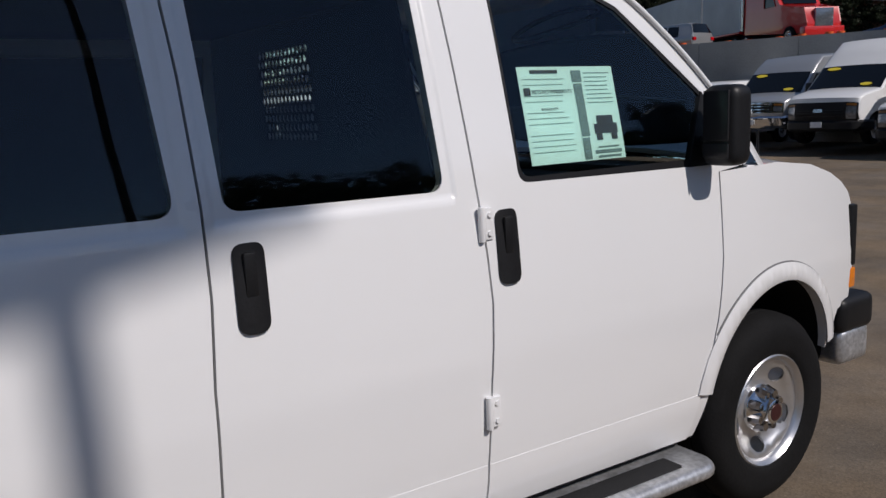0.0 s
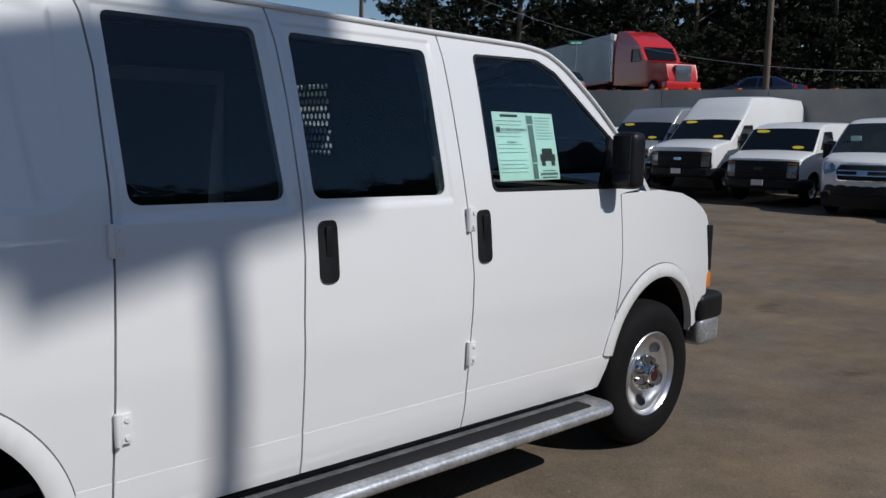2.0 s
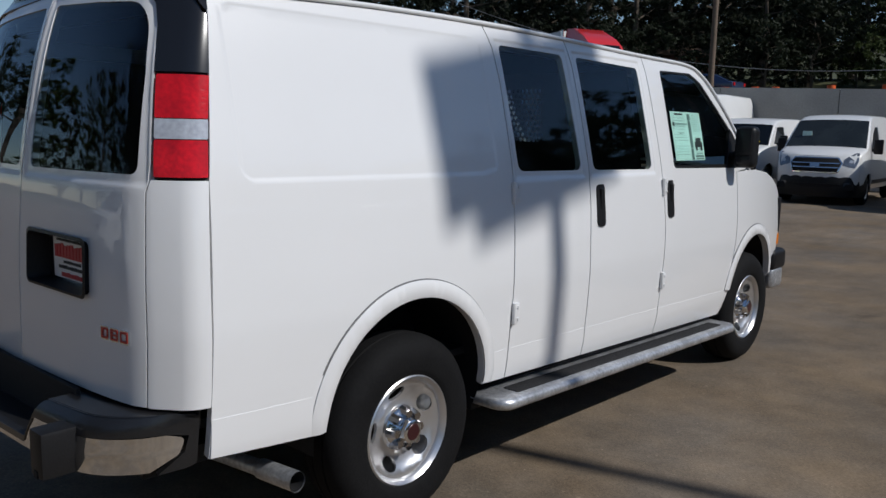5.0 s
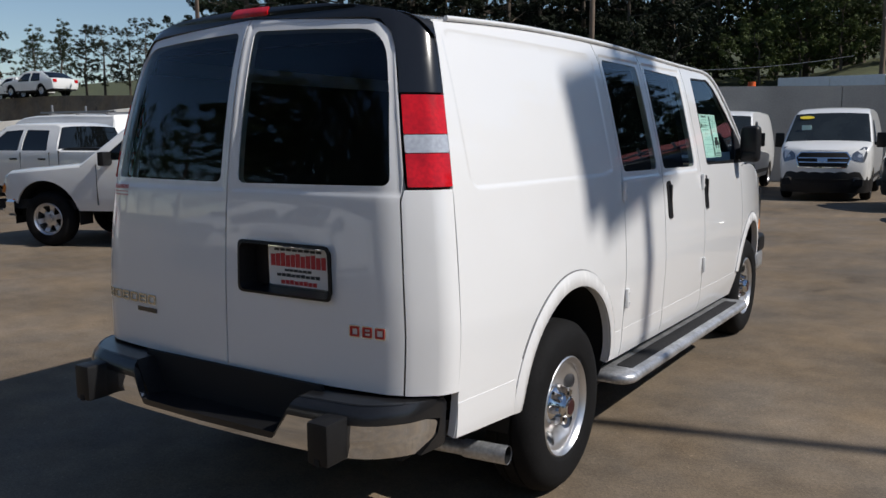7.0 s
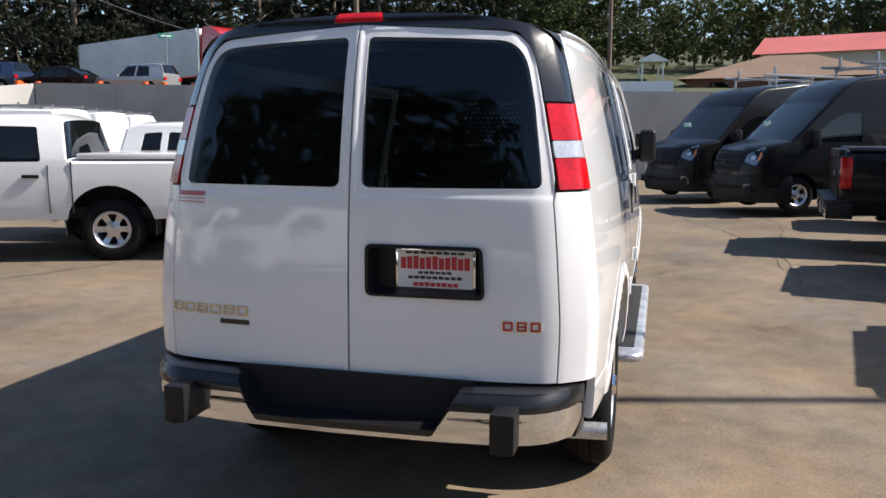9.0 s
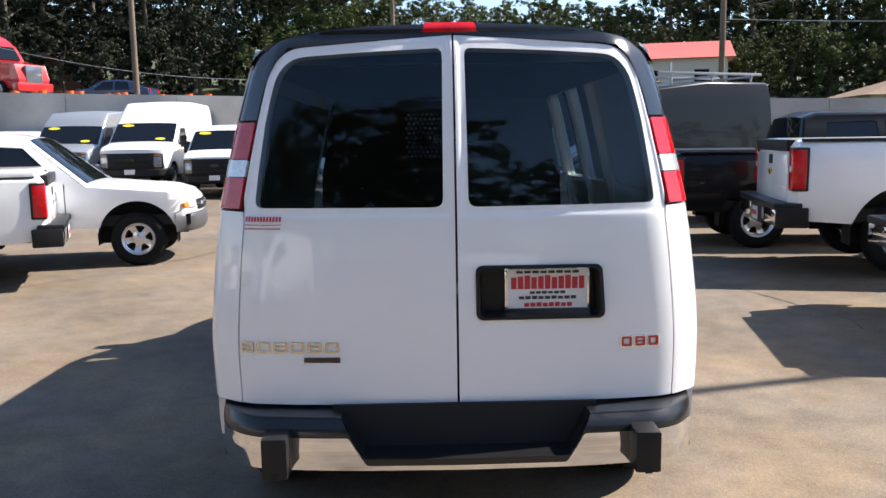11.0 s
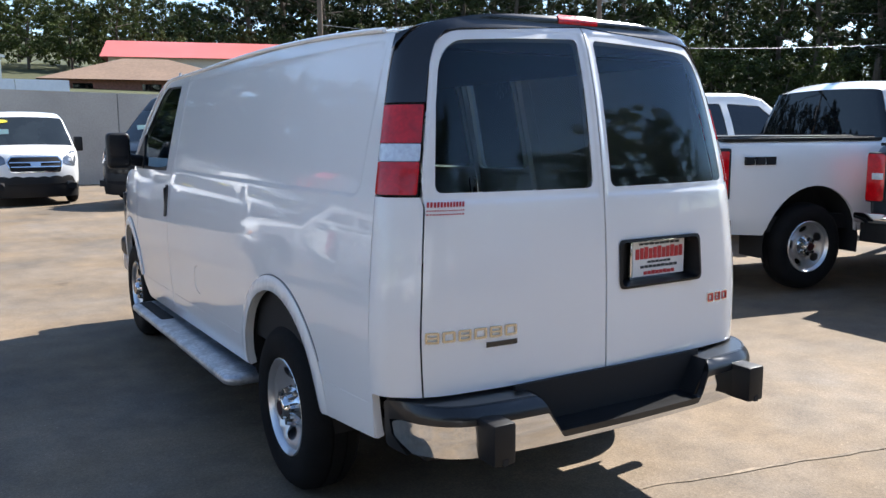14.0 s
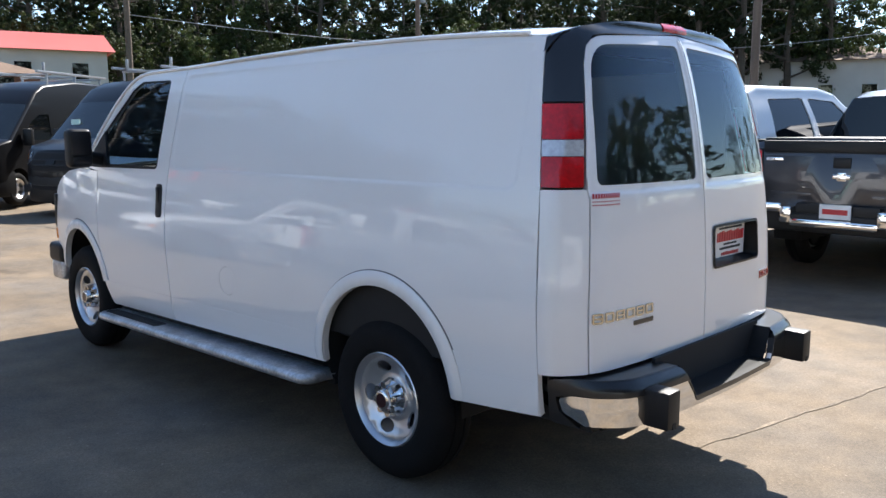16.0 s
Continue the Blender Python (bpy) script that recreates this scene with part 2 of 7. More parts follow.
def skin(name, outline, holes, place, mat, parent=None, label="", ulev=(), vlev=(), rim=0.02, eps=0.006, flip=False):
    """A sheet cut to an outline with holes in its own (u, v), bent by place(u, v) and turned in at its edges."""
    bm = bmesh.new()
    for loop in [outline] + list(holes):
        vs = [bm.verts.new((a, b, 0)) for a, b in loop]
        for i in range(len(vs)):
            bm.edges.new((vs[i - 1], vs[i]))
    bmesh.ops.triangle_fill(bm, use_beauty=True, use_dissolve=False, edges=bm.edges[:], normal=(0, 0, 1))
    us = [p[0] for p in outline]
    vs_ = [p[1] for p in outline]
    for axis, levels, lo, hi in ((0, ulev, min(us), max(us)), (1, vlev, min(vs_), max(vs_))):
        for k in levels:
            if lo + 1e-4 < k < hi - 1e-4:
                co, no = [0, 0, 0], [0, 0, 0]
                co[axis], no[axis] = k, 1
                bmesh.ops.bisect_plane(bm, geom=bm.verts[:] + bm.edges[:] + bm.faces[:], plane_co=co, plane_no=no, dist=1e-5)
    side = -1 if flip else 1
    verts, normals, faces = [], [], []
    bm.verts.index_update()
    for v in bm.verts:
        u, w = v.co.x, v.co.y
        p = Vector(place(u, w))
        du = Vector(place(u + eps, w)) - Vector(place(u - eps, w))
        dw = Vector(place(u, w + eps)) - Vector(place(u, w - eps))
        n = du.cross(dw)
        n = (n.normalized() if n.length > 1e-12 else Vector((0, 0, 1))) * side
        verts.append(p), normals.append(n)
    for f in bm.faces:
        f.normal_update()
        ids = [v.index for v in f.verts]
        if (f.normal.z < 0) != (side < 0):
            ids.reverse()
        faces.append(ids)
    if rim:
        for e in bm.edges:
            if len(e.link_faces) == 1:
                f = e.link_faces[0]
                a, b = [v.index for v in e.verts]
                ids = [v.index for v in f.verts]
                i = ids.index(a)
                if ids[(i + 1) % len(ids)] != b:
                    a, b = b, a
                if (f.normal.z < 0) != (side < 0):
                    a, b = b, a
                pa, pb = verts[a], verts[b]
                qa, qb = pa - normals[a] * rim, pb - normals[b] * rim
                n = (pb - pa).cross(normals[a])
                n = n.normalized() if n.length > 1e-12 else normals[a]
                k = len(verts)
                verts += [pb, pa, qa, qb]
                normals += [n] * 4
                faces.append([k, k + 1, k + 2, k + 3])
    bm.free()
    mesh = bpy.data.meshes.new(name)
    mesh.from_pydata([tuple(v) for v in verts], [], faces)
    mesh.polygons.foreach_set("use_smooth", [True] * len(mesh.polygons))
    mesh.normals_split_custom_set_from_vertices([tuple(n) for n in normals])
    return mesh_object(name, mesh, mat, parent, label)


def tube(name, points, radius, mat, parent=None, label="", resolution=3):
    """A round bar along a smooth line of points."""
    c = bpy.data.curves.new(name, "CURVE")
    c.dimensions, c.bevel_depth, c.bevel_resolution, c.use_fill_caps = "3D", radius, resolution, True
    s = c.splines.new("POLY")
    s.points.add(len(points) - 1)
    for p, q in zip(s.points, points):
        p.co = (*q, 1)
    c.materials.append(mat)
    ob = new(name, c)
    if parent:
        ob.parent = parent
    if label:
        ob["label"] = label
    return ob


def spread(a, b, n):
    return [a + (b - a) * k / n for k in range(n + 1)]


def wheel(parent, m, radius=0.385, width=0.245, rim_radius=0.215, style="steel", rim_mat=None, side=1):
    """A road wheel whose outer face looks along +x of m."""
    hub = new("wheel")
    hub.parent = parent
    hub.matrix_basis = m
    hub.empty_display_size = 0.1
    w, r, k = width / 2, radius, rim_radius
    bm = lathe([(-w * 0.75, k), (-w * 0.95, k + 0.02), (-w, (k + r) / 2), (-w * 0.85, r - 0.03), (-w * 0.62, r - 0.006), (-w * 0.3, r), (-w * 0.28, r - 0.008), (-w * 0.22, r - 0.008), (-w * 0.2, r), (w * 0.2, r), (w * 0.22, r - 0.008), (w * 0.28, r - 0.008), (w * 0.3, r), (w * 0.62, r - 0.006), (w * 0.85, r - 0.03), (w * 0.97, (k + r) / 2 + 0.03), (w, (k + r) / 2), (w * 0.97, k + 0.035), (w * 0.93, k + 0.02), (w * 0.8, k)], 56)
    tyre = part("tyre", bm, RUBBER, hub)
    rm = rim_mat or RIM
    rim = part("rim", lathe([(-w * 0.7, k - 0.03), (-w * 0.6, k - 0.02), (w * 0.72, k - 0.016), (w * 0.82, k - 0.006), (w * 0.90, k + 0.004), (w * 0.86, k + 0.010), (w * 0.7, k + 0.002)], 56), rm, hub)
    depth = spline([(0.0, w * 0.50), (0.06, w * 0.50), (k * 0.42, w * 0.42), (k * 0.52, w * 0.36), (k * 0.70, w * 0.46), (k * 0.84, w * 0.62), (k * 0.94, w * 0.70), (k, w * 0.66)])
    holes = []
    if style == "steel":
        for a in range(5):
            t = 2 * math.pi * (a + 0.5) / 5 - 0.12
            el = []
            for q in spread(0, 2 * math.pi, 20)[:-1]:
                e, f = k * (0.70 + 0.135 * math.cos(q)), k * 0.20 * math.sin(q)
                el.append((e * math.cos(t) - f * math.sin(t), e * math.sin(t) + f * math.cos(t)))
            holes.append(el)
    else:
        n = 6 if style == "six" else 5
        for a in range(n):
            t = 2 * math.pi * (a + 0.5) / n
            s = math.pi / n
            el = [(k * 0.86 * math.cos(t + q * s * 0.62), k * 0.86 * math.sin(t + q * s * 0.62)) for q in (-1, -0.5, 0, 0.5, 1)]
            el += [(k * 0.42 * math.cos(t + q * s * 0.34), k * 0.42 * math.sin(t + q * s * 0.34)) for q in (1, -1)]
            holes.append(rounded(el, 0.014, 3))
    skin("wheel_disc", circle(0, 0, k - 0.012, 48), holes, lambda u, v: (depth(math.hypot(u, v)), u, v), rm, hub, "", spread(-k, k, 8), spread(-k, k, 8), rim=0.012)
    part("brake_drum", lathe([(-w * 0.5, 0.001), (-w * 0.5, k * 0.84), (-w * 0.9, k * 0.84)], 24), DARK, hub)
    if style == "steel":
        cap = part("hub_cap", lathe([(w * 0.40, k * 0.44), (w * 0.50, k * 0.43), (w * 0.62, k * 0.36), (w * 0.78, k * 0.25), (w * 1.02, k * 0.22), (w * 1.06, k * 0.19), (w * 1.06, 0.001)], 32), CHROME, hub)
        nut = None
        for a in range(8):
            t = Matrix.Rotation(2 * math.pi * a / 8, 4, "X")
            if nut is None:
                bm = bmesh.new()
                rod(bm, (w * 0.5, k * 0.345, 0), (w * 0.86, k * 0.305, 0), k * 0.105, k * 0.085, 8)
                rod(bm, (w * 0.855, k * 0.305, 0), (w * 0.862, k * 0.305, 0), k * 0.070, k * 0.070, 8)
                nut = part("wheel_nut", bm, DARK_CHROME, cap)
            else:
                o = new("wheel_nut", nut.data)
                o.parent = cap
                o.matrix_basis = t
        part("centre_badge", lathe([(w * 1.062, 0.001), (w * 1.075, 0.001), (w * 1.075, k * 0.15), (w * 1.06, k * 0.16)], 24), BADGE_DARK, cap)
    else:
        part("hub_cap", lathe([(w * 0.45, k * 0.2), (w * 0.62, k * 0.18), (w * 0.66, k * 0.1), (w * 0.66, 0.001)], 24), rm, hub)
    return hub


# ---- the white cargo van ----
SEAL_GREY = material("body_sealer", (0.16, 0.16, 0.165), 0.6, stain=0.1)
GALV = material("lock_metal", (0.10, 0.10, 0.105), 0.4, 0.8, stain=0.1)
van = thing("cargo_van", "white full-size cargo van with dark privacy glass, parked on asphalt", "van")
PROFILE = spline([(0.28, 0.90), (0.36, 0.93), (0.45, 0.962), (0.55, 0.985), (0.70, 0.997), (0.90, 1.003), (0.98, 0.999), (1.15, 0.984), (1.38, 0.955), (1.65, 0.898), (1.94, 0.825), (2.03, 0.79), (2.10, 0.745)])
ARCHES = ((0.02, 0.50, 0.43), (3.43, 0.49, 0.42))


def half_width(y, z):
    w = PROFILE(z)
    if y < 0.5:
        w -= 0.055 * ((0.5 - y) / 1.33) ** 2
    if y > 3.0:
        w -= 0.085 * ((y - 3.0) / 1.05) ** 2
    return w - 0.008


def rounded_box(y, z, y0, y1, z0, z1, r=0.055):
    """The distance outside a box with round corners; negative inside."""
    a, b = abs(y - (y0 + y1) / 2) - (y1 - y0) / 2 + r, abs(z - (z0 + z1) / 2) - (z1 - z0) / 2 + r
    return math.hypot(max(a, 0), max(b, 0)) + min(max(a, b), 0) - r


def pressed(y, z):
    """The shallow pressed panel behind the doors."""
    return 0.0038 * (1 - step(rounded_box(y, z, -0.712, 0.555, 1.392, 1.962), -0.007, 0.0))


def sunk_frame(y, z):
    """The sunk band round each cargo door window."""
    lean = 0.03 * (1.67 - z) / 0.55
    best = 0.0
    for a, b in ((0.697, 1.200), (1.320, 1.930)):
        best = max(best, step(y, a + 0.5 * lean - 0.034, a + 0.5 * lean - 0.024) * (1 - step(y, b + lean * 0.4 + 0.022, b + lean * 0.4 + 0.032)) * step(z, 1.358, 1.368) * (1 - step(z, 1.964, 1.974)))
    return 0.0055 * best


def right_side(y, z):
    return (half_width(y, z) - pressed(y, z) - sunk_frame(y, z), y, z)


def left_side(y, z):
    d = 0.0022 * (1 - step(rounded_box(y, z, -0.712, 1.99, 1.392, 1.962), -0.007, 0.0))
    return (-half_width(y, z) + d, y, z)


Z_LEVELS = [0.36, 0.42, 0.45, 0.48, 0.54, 0.59, 0.602, 0.608, 0.614, 0.62, 0.64, 0.72, 0.80, 0.88, 0.93, 0.96, 0.99, 1.03, 1.1, 1.18, 1.26, 1.34, 1.358, 1.363, 1.368, 1.380, 1.390, 1.395, 1.400, 1.406, 1.412, 1.42, 1.43, 1.44, 1.45, 1.55, 1.65, 1.75, 1.85, 1.92, 1.953, 1.960, 1.964, 1.969, 1.974, 1.98, 1.99]
Y_LEVELS = spread(-0.9, 4.2, 34) + [-0.688, -0.68, -0.67, -0.66, -0.72, -0.714, -0.709, -0.704, -0.695, 0.535, 0.55, 0.56, 1.975, 1.99, 2.0, 0.655, 0.663, 0.671, 0.679, 0.687, 1.205, 1.213, 1.221, 1.229, 1.237, 1.278, 1.286, 1.294, 1.302, 1.310, 1.944, 1.952, 1.96, 1.967]
SEAM1 = [(0.604, 0.478), (0.606, 0.55), (0.625, 0.94), (0.645, 1.22), (0.652, 1.45), (0.650, 1.78), (0.635, 1.93), (0.605, 2.02)]
SEAM2 = [(1.243, 0.457), (1.243, 0.60), (1.253, 1.00), (1.270, 1.20), (1.274, 1.40), (1.268, 1.70), (1.255, 1.90), (1.235, 2.02)]
SEAM3 = [(2.018, 0.433), (2.020, 0.55), (2.034, 0.84), (2.054, 1.06), (2.050, 1.20), (2.036, 1.40), (2.026, 1.70), (2.016, 1.90), (2.002, 2.00)]
SEAM4 = [(2.930, 0.404), (2.945, 0.463), (2.955, 0.52), (3.000, 0.66), (3.040, 0.83), (3.075, 1.05), (3.088, 1.345)]
GAP = 0.0035


def shifted(line, d):
    return [(a + d, b) for a, b in line]


def side_lines(cy, cz, r, z0, right_to_left=False):
    """A wheel arch, from its rear foot over the top to its front foot."""
    a = arc(cy, cz, r, 180, 0, 26)
    return [(cy - r, z0)] + a + [(cy + r, z0)]


def window(points, place, mat, parent, name="window", label="dark privacy glass"):
    """A pane and the black band round it."""
    pane = skin(name, rounded(points, 0.05, 6), [], lambda u, v: Vector(place(u, v)), mat, parent, label, spread(-1.2, 3.4, 46), Z_LEVELS, rim=0.004)
    return pane


def step_plate(s, y0, y1, x0, x1, top, r, corner):
    """A long step with a half-round edge and rounded outer corners."""
    bm = bmesh.new()
    rings = []
    for a in spread(0, math.pi, 9):
        inset = r * (1 - math.sin(a))
        pts = [(x0, y0 + inset)]
        pts += [(x1 - corner + (corner - inset) * math.sin(b), y0 + corner - (corner - inset) * math.cos(b)) for b in spread(0, math.pi / 2, 10)]
        pts += [(x1 - inset, y0 + corner + (y1 - y0 - 2 * corner) * k / 12) for k in range(1, 12)]
        pts += [(x1 - corner + (corner - inset) * math.cos(b), y1 - corner + (corner - inset) * math.sin(b)) for b in spread(0, math.pi / 2, 10)]
        pts += [(x0, y1 - inset)]
        rings.append([bm.verts.new((s * x, y, top(y) - r + r * math.cos(a))) for x, y in pts])
    n = len(rings[0])
    for p, q in zip(rings, rings[1:]):
        for k in range(n):
            bm.faces.new((p[k], p[(k + 1) % n], q[(k + 1) % n], q[k]))
    bm.faces.new(rings[0]), bm.faces.new(rings[-1][::-1])
    bmesh.ops.recalc_face_normals(bm, faces=bm.faces)
    return bm


def side_of_van(place, right):
    rear_edge = [(0.3, 2.022), (-0.1, 2.014), (-0.45, 2.002), (-0.738, 1.982), (-0.748, 1.90), (-0.785, 1.65), (-0.822, 1.40), (-0.845, 1.0), (-0.860, 0.515)]
    a0, a1 = ARCHES
    bottom = [(-0.860, 0.515), (a0[0] - a0[2] - 0.004, 0.488)] + side_lines(*a0, 0.47)[1:-1] + [(a0[0] + a0[2] + 0.006, 0.480)]
    flip = not right
    s = 1 if right else -1
    quarter_end = SEAM1 if right else SEAM3
    outline = rear_edge[:-1] + bottom + shifted(quarter_end, -GAP)
    holes = []
    fuel = circle(1.318, 0.783, 0.082, 32)
    if not right:
        holes = [fuel]
    skin("quarter_panel", outline, holes, place, WHITE, van, "", Y_LEVELS, Z_LEVELS, rim=0.03, flip=flip)
    if right:
        glass1 = [(0.690, 1.950, 0.03), (1.183, 1.946, 0.03), (1.217, 1.392), (0.703, 1.397)]
        glass2 = [(1.312, 1.946, 0.03), (1.925, 1.934, 0.03), (1.934, 1.383), (1.327, 1.391)]
        for name, s0, s1, glass, hinge_y in (("rear_cargo_door", SEAM1, SEAM2, glass1, 0.633), ("front_cargo_door", SEAM2, SEAM3, glass2, 2.03)):
            door = skin(name, shifted(s0[::-1], GAP) + shifted(s1, -GAP), [rounded(glass, 0.045, 6)], place, WHITE, van, "", Y_LEVELS, Z_LEVELS, rim=0.03)
            window(glass, lambda u, v: Vector(place(u, v)) - Vector((0.004, 0, 0)), TINT, door)
    outer = SEAM3
    door = shifted(outer[::-1], GAP) + [(a - GAP, b) for a, b in SEAM4] + [(3.25, 1.362), (3.265, 1.43), (3.09, 1.635), (2.93, 1.79), (2.79, 1.91), (2.70, 1.965), (2.60, 1.992)]
    w3 = [(2.186, 1.942, 0.03), (2.59, 1.950, 0.10), (2.71, 1.900, 0.06), (2.854, 1.782, 0.0), (3.047, 1.625, 0.0), (3.195, 1.478, 0.02), (3.215, 1.40, 0.02), (3.17, 1.37, 0.02), (2.192, 1.383, 0.04)]
    fd = skin("front_door", door, [rounded(w3, 0.04, 6)], place, WHITE, van, "", Y_LEVELS, Z_LEVELS, rim=0.03, flip=flip)
    s = 1 if right else -1
    skin("window", rounded(w3, 0.04, 6), [], lambda u, v: Vector(place(u, v)) - Vector((0.006 * s, 0, 0)), CLEAR, fd, "clear side window glass", Y_LEVELS, Z_LEVELS, rim=0.004, flip=flip)
    # black rubber round the front window
    inner = rounded([(2.198, 1.932, 0.03), (2.585, 1.938, 0.10), (2.702, 1.889, 0.06), (2.844, 1.771, 0.0), (3.037, 1.614, 0.0), (3.18, 1.475, 0.02), (3.195, 1.41, 0.02), (3.16, 1.398, 0.02), (2.204, 1.398, 0.04)], 0.04, 6)
    skin("window_seal", rounded(w3, 0.04, 6), [inner], lambda u, v: Vector(place(u, v)) - Vector((0.002 * s, 0, 0)), PLASTIC, fd, "", Y_LEVELS, Z_LEVELS, rim=0.006, flip=flip)
    fender = [(a + GAP, b) for a, b in SEAM4[2:-1]][::-1]
    fender = [(3.092, 1.345)] + fender + [(2.949, 0.463), (2.936, 0.404), (2.975, 0.404)] + arc(a1[0], a1[1], a1[2], 178, 8, 26)[2:] + [(3.93, 0.70), (4.035, 0.72), (4.065, 0.95), (4.058, 1.13), (4.032, 1.185), (3.97, 1.232), (3.87, 1.278), (3.70, 1.325), (3.45, 1.352)]
    skin("front_fender", fender, [], place, WHITE, van, "", Y_LEVELS, Z_LEVELS, rim=0.03, flip=flip)
    # lower panels, a little proud of the body, one to each door
    crease = lambda y: 0.641 - 0.0195 * (y + 0.6)
    cuts = [SEAM1, SEAM2, SEAM3] if right else [SEAM3]
    at = lambda line, z: float(np.interp(z, [b for a, b in line], [a for a, b in line]))
    spans = [(lambda z: -0.856, lambda z: a0[0] - a0[2] - 0.060)]
    edges = [lambda z: a0[0] + a0[2] + 0.056] + [lambda z, c=c: at(c, z) for c in cuts] + [lambda z: at(SEAM4, z) - 0.002]
    spans += list(zip(edges, edges[1:]))
    for n, (lo, hi) in enumerate(spans):
        foot = lambda y: 0.481 - 0.0318 * (y - 0.6)
        zs, ze = (spread(0.517, 0.56, 4), spread(0.492, 0.56, 4)) if n == 0 else (spread(foot(lo(0.5)), 0.555, 5), spread(foot(hi(0.5)), 0.555, 5))
        g0 = GAP if n > 1 else 0.0
        g1 = GAP if 0 < n < len(spans) - 1 else 0.0
        line = [(lo(z) + g0, z) for z in zs] + [(lo(crease(lo(0.6))) + g0, crease(lo(0.6))), (hi(crease(hi(0.6))) - g1, crease(hi(0.6)))] + [(hi(z) - g1, z) for z in ze[::-1]]
        skin("lower_panel", line[::-1], [], lambda y, z: Vector(place(y, z)) + Vector((s * (0.0016 + 0.05 * max(0.0, crease(y) - z)), 0, 0)), WHITE, van, "", Y_LEVELS, Z_LEVELS, rim=0.012, flip=flip)
    # raised lips round the wheel arches
    for cy, cz, r in ARCHES:
        b0, b1 = (181, -1) if cy < 1 else (170, 12)
        a = arc(cy, cz, r + 0.066, b0, b1, 40) + arc(cy, cz, r - 0.002, b1, b0, 40)
        bulge = lambda y, z, cy=cy, cz=cz, r=r: 0.0055 + 0.0125 * math.sin(math.pi * min(1, max(0, (r + 0.068 - math.hypot(y - cy, z - cz)) / 0.085)))
        gap = arc(cy, cz, r + 0.0705, b0 - 26, b1 + 8, 40) + arc(cy, cz, r + 0.064, b1 + 8, b0 - 26, 40)
        skin("lip_seam", gap, [], lambda y, z: Vector(place(y, z)) + Vector((s * 0.0012, 0, 0)), SEAL_GREY, van, "", spread(cy - 0.5, cy + 0.5, 24), [], rim=0.003, eps=0.002, flip=flip)
        skin("arch_lip", a, [], lambda y, z: Vector(place(y, z)) + Vector((s * bulge(y, z), 0, 0)), WHITE, van, "", spread(cy - 0.5, cy + 0.5, 24), [], rim=0.016, eps=0.003, flip=flip)
    # arch linings
    for cy, cz, r in ARCHES:
        bm = bmesh.new()
        pts = arc(cy, cz, r + 0.02, 195, -15, 24)
        rows = []
        for d in (0.02, 0.20, 0.42):
            rows.append([bm.verts.new((s * (half_width(a, max(b, 0.4)) - d), a, b)) for a, b in pts])
        for p, q in zip(rows, rows[1:]):
            for k in range(len(p) - 1):
                bm.faces.new((p[k], p[k + 1], q[k + 1], q[k]))
        bm.faces.new(rows[-1])
        part("arch_lining", bm, DARK, van)
    # handles
    spots = [(1.362, 1.215), (2.122, 1.213)] if right else [(2.135, 1.19)]
    for hy, hz in spots:
        o = rounded([(hy - 0.040, hz - 0.105), (hy + 0.040, hz - 0.105), (hy + 0.045, hz + 0.105), (hy - 0.035, hz + 0.105)], 0.03, 6)
        h = skin("door_handle", o, [], lambda u, v: Vector(place(u, v)) + Vector((s * 0.010 * (1 - ((u - hy) / 0.05) ** 2), 0, 0)), PLASTIC, van, "black plastic pull handle", spread(hy - 0.06, hy + 0.06, 6), spread(hz - 0.12, hz + 0.12, 6), rim=0.02, flip=flip)
        x = half_width(hy, hz)
        part("grip", boxed((s * (x - 0.004), hy - 0.014, hz - 0.02), (s * (x + 0.0135), hy + 0.018, hz + 0.085)), PLASTIC, h, bevel=0.007)
        bm = bmesh.new()
        rod(bm, (s * (x + 0.002), hy, hz - 0.068), (s * (x + 0.012), hy, hz - 0.068), 0.013, n=16)
        part("lock", bm, GALV, h)
    # hinges of the cargo doors
    if right:
        for hy, hz, hinged in ((2.040, 1.283, 1), (2.022, 0.752, 1), (0.645, 1.305, 0), (0.628, 0.775, 0)):
            x = half_width(hy, hz)
            bm = bmesh.new()
            rod(bm, (x + 0.010, hy - 0.006, hz - 0.048), (x + 0.010, hy - 0.006, hz + 0.048), 0.011, n=12)
            box(bm, (x - 0.01, hy - 0.004, hz - 0.044), (x + 0.012, hy + 0.034, hz + 0.044))
            hg = part("hinge", bm, WHITE, van, "white painted door hinge", bevel=0.003)
            bm = bmesh.new()
            for d in (-0.026, 0.026):
                rod(bm, (x + 0.010, hy + 0.02, hz + d), (x + 0.017, hy + 0.02, hz + d), 0.008, n=8)
            tagged(part("bolt", bm, WHITE, hg), kind="stuff")
    else:
        skin("fuel_door", [(1.318 + (a - 1.318) * 0.972, 0.783 + (b - 0.783) * 0.972) for a, b in fuel], [], lambda u, v: Vector(place(u, v)) + Vector((0.001, 0, 0)), WHITE, van, "", Y_LEVELS, Z_LEVELS, rim=0.02, flip=flip)
    # drip rail
    rail = [(-0.72, 1.998), (-0.45, 2.012), (0.0, 2.028), (0.7, 2.036), (1.4, 2.024), (2.0, 2.010), (2.48, 2.004), (2.64, 1.988), (2.74, 1.948), (2.925, 1.808), (3.085, 1.656), (3.28, 1.43)]
    f = spline(rail)
    tube("drip_rail", [(s * (half_width(y, f(y)) + 0.006), y, f(y)) for y in spread(-0.66, 2.5, 26) + spread(2.53, 3.26, 20)], 0.010, WHITE, van)
    # windscreen pillar
    bm = bmesh.new()
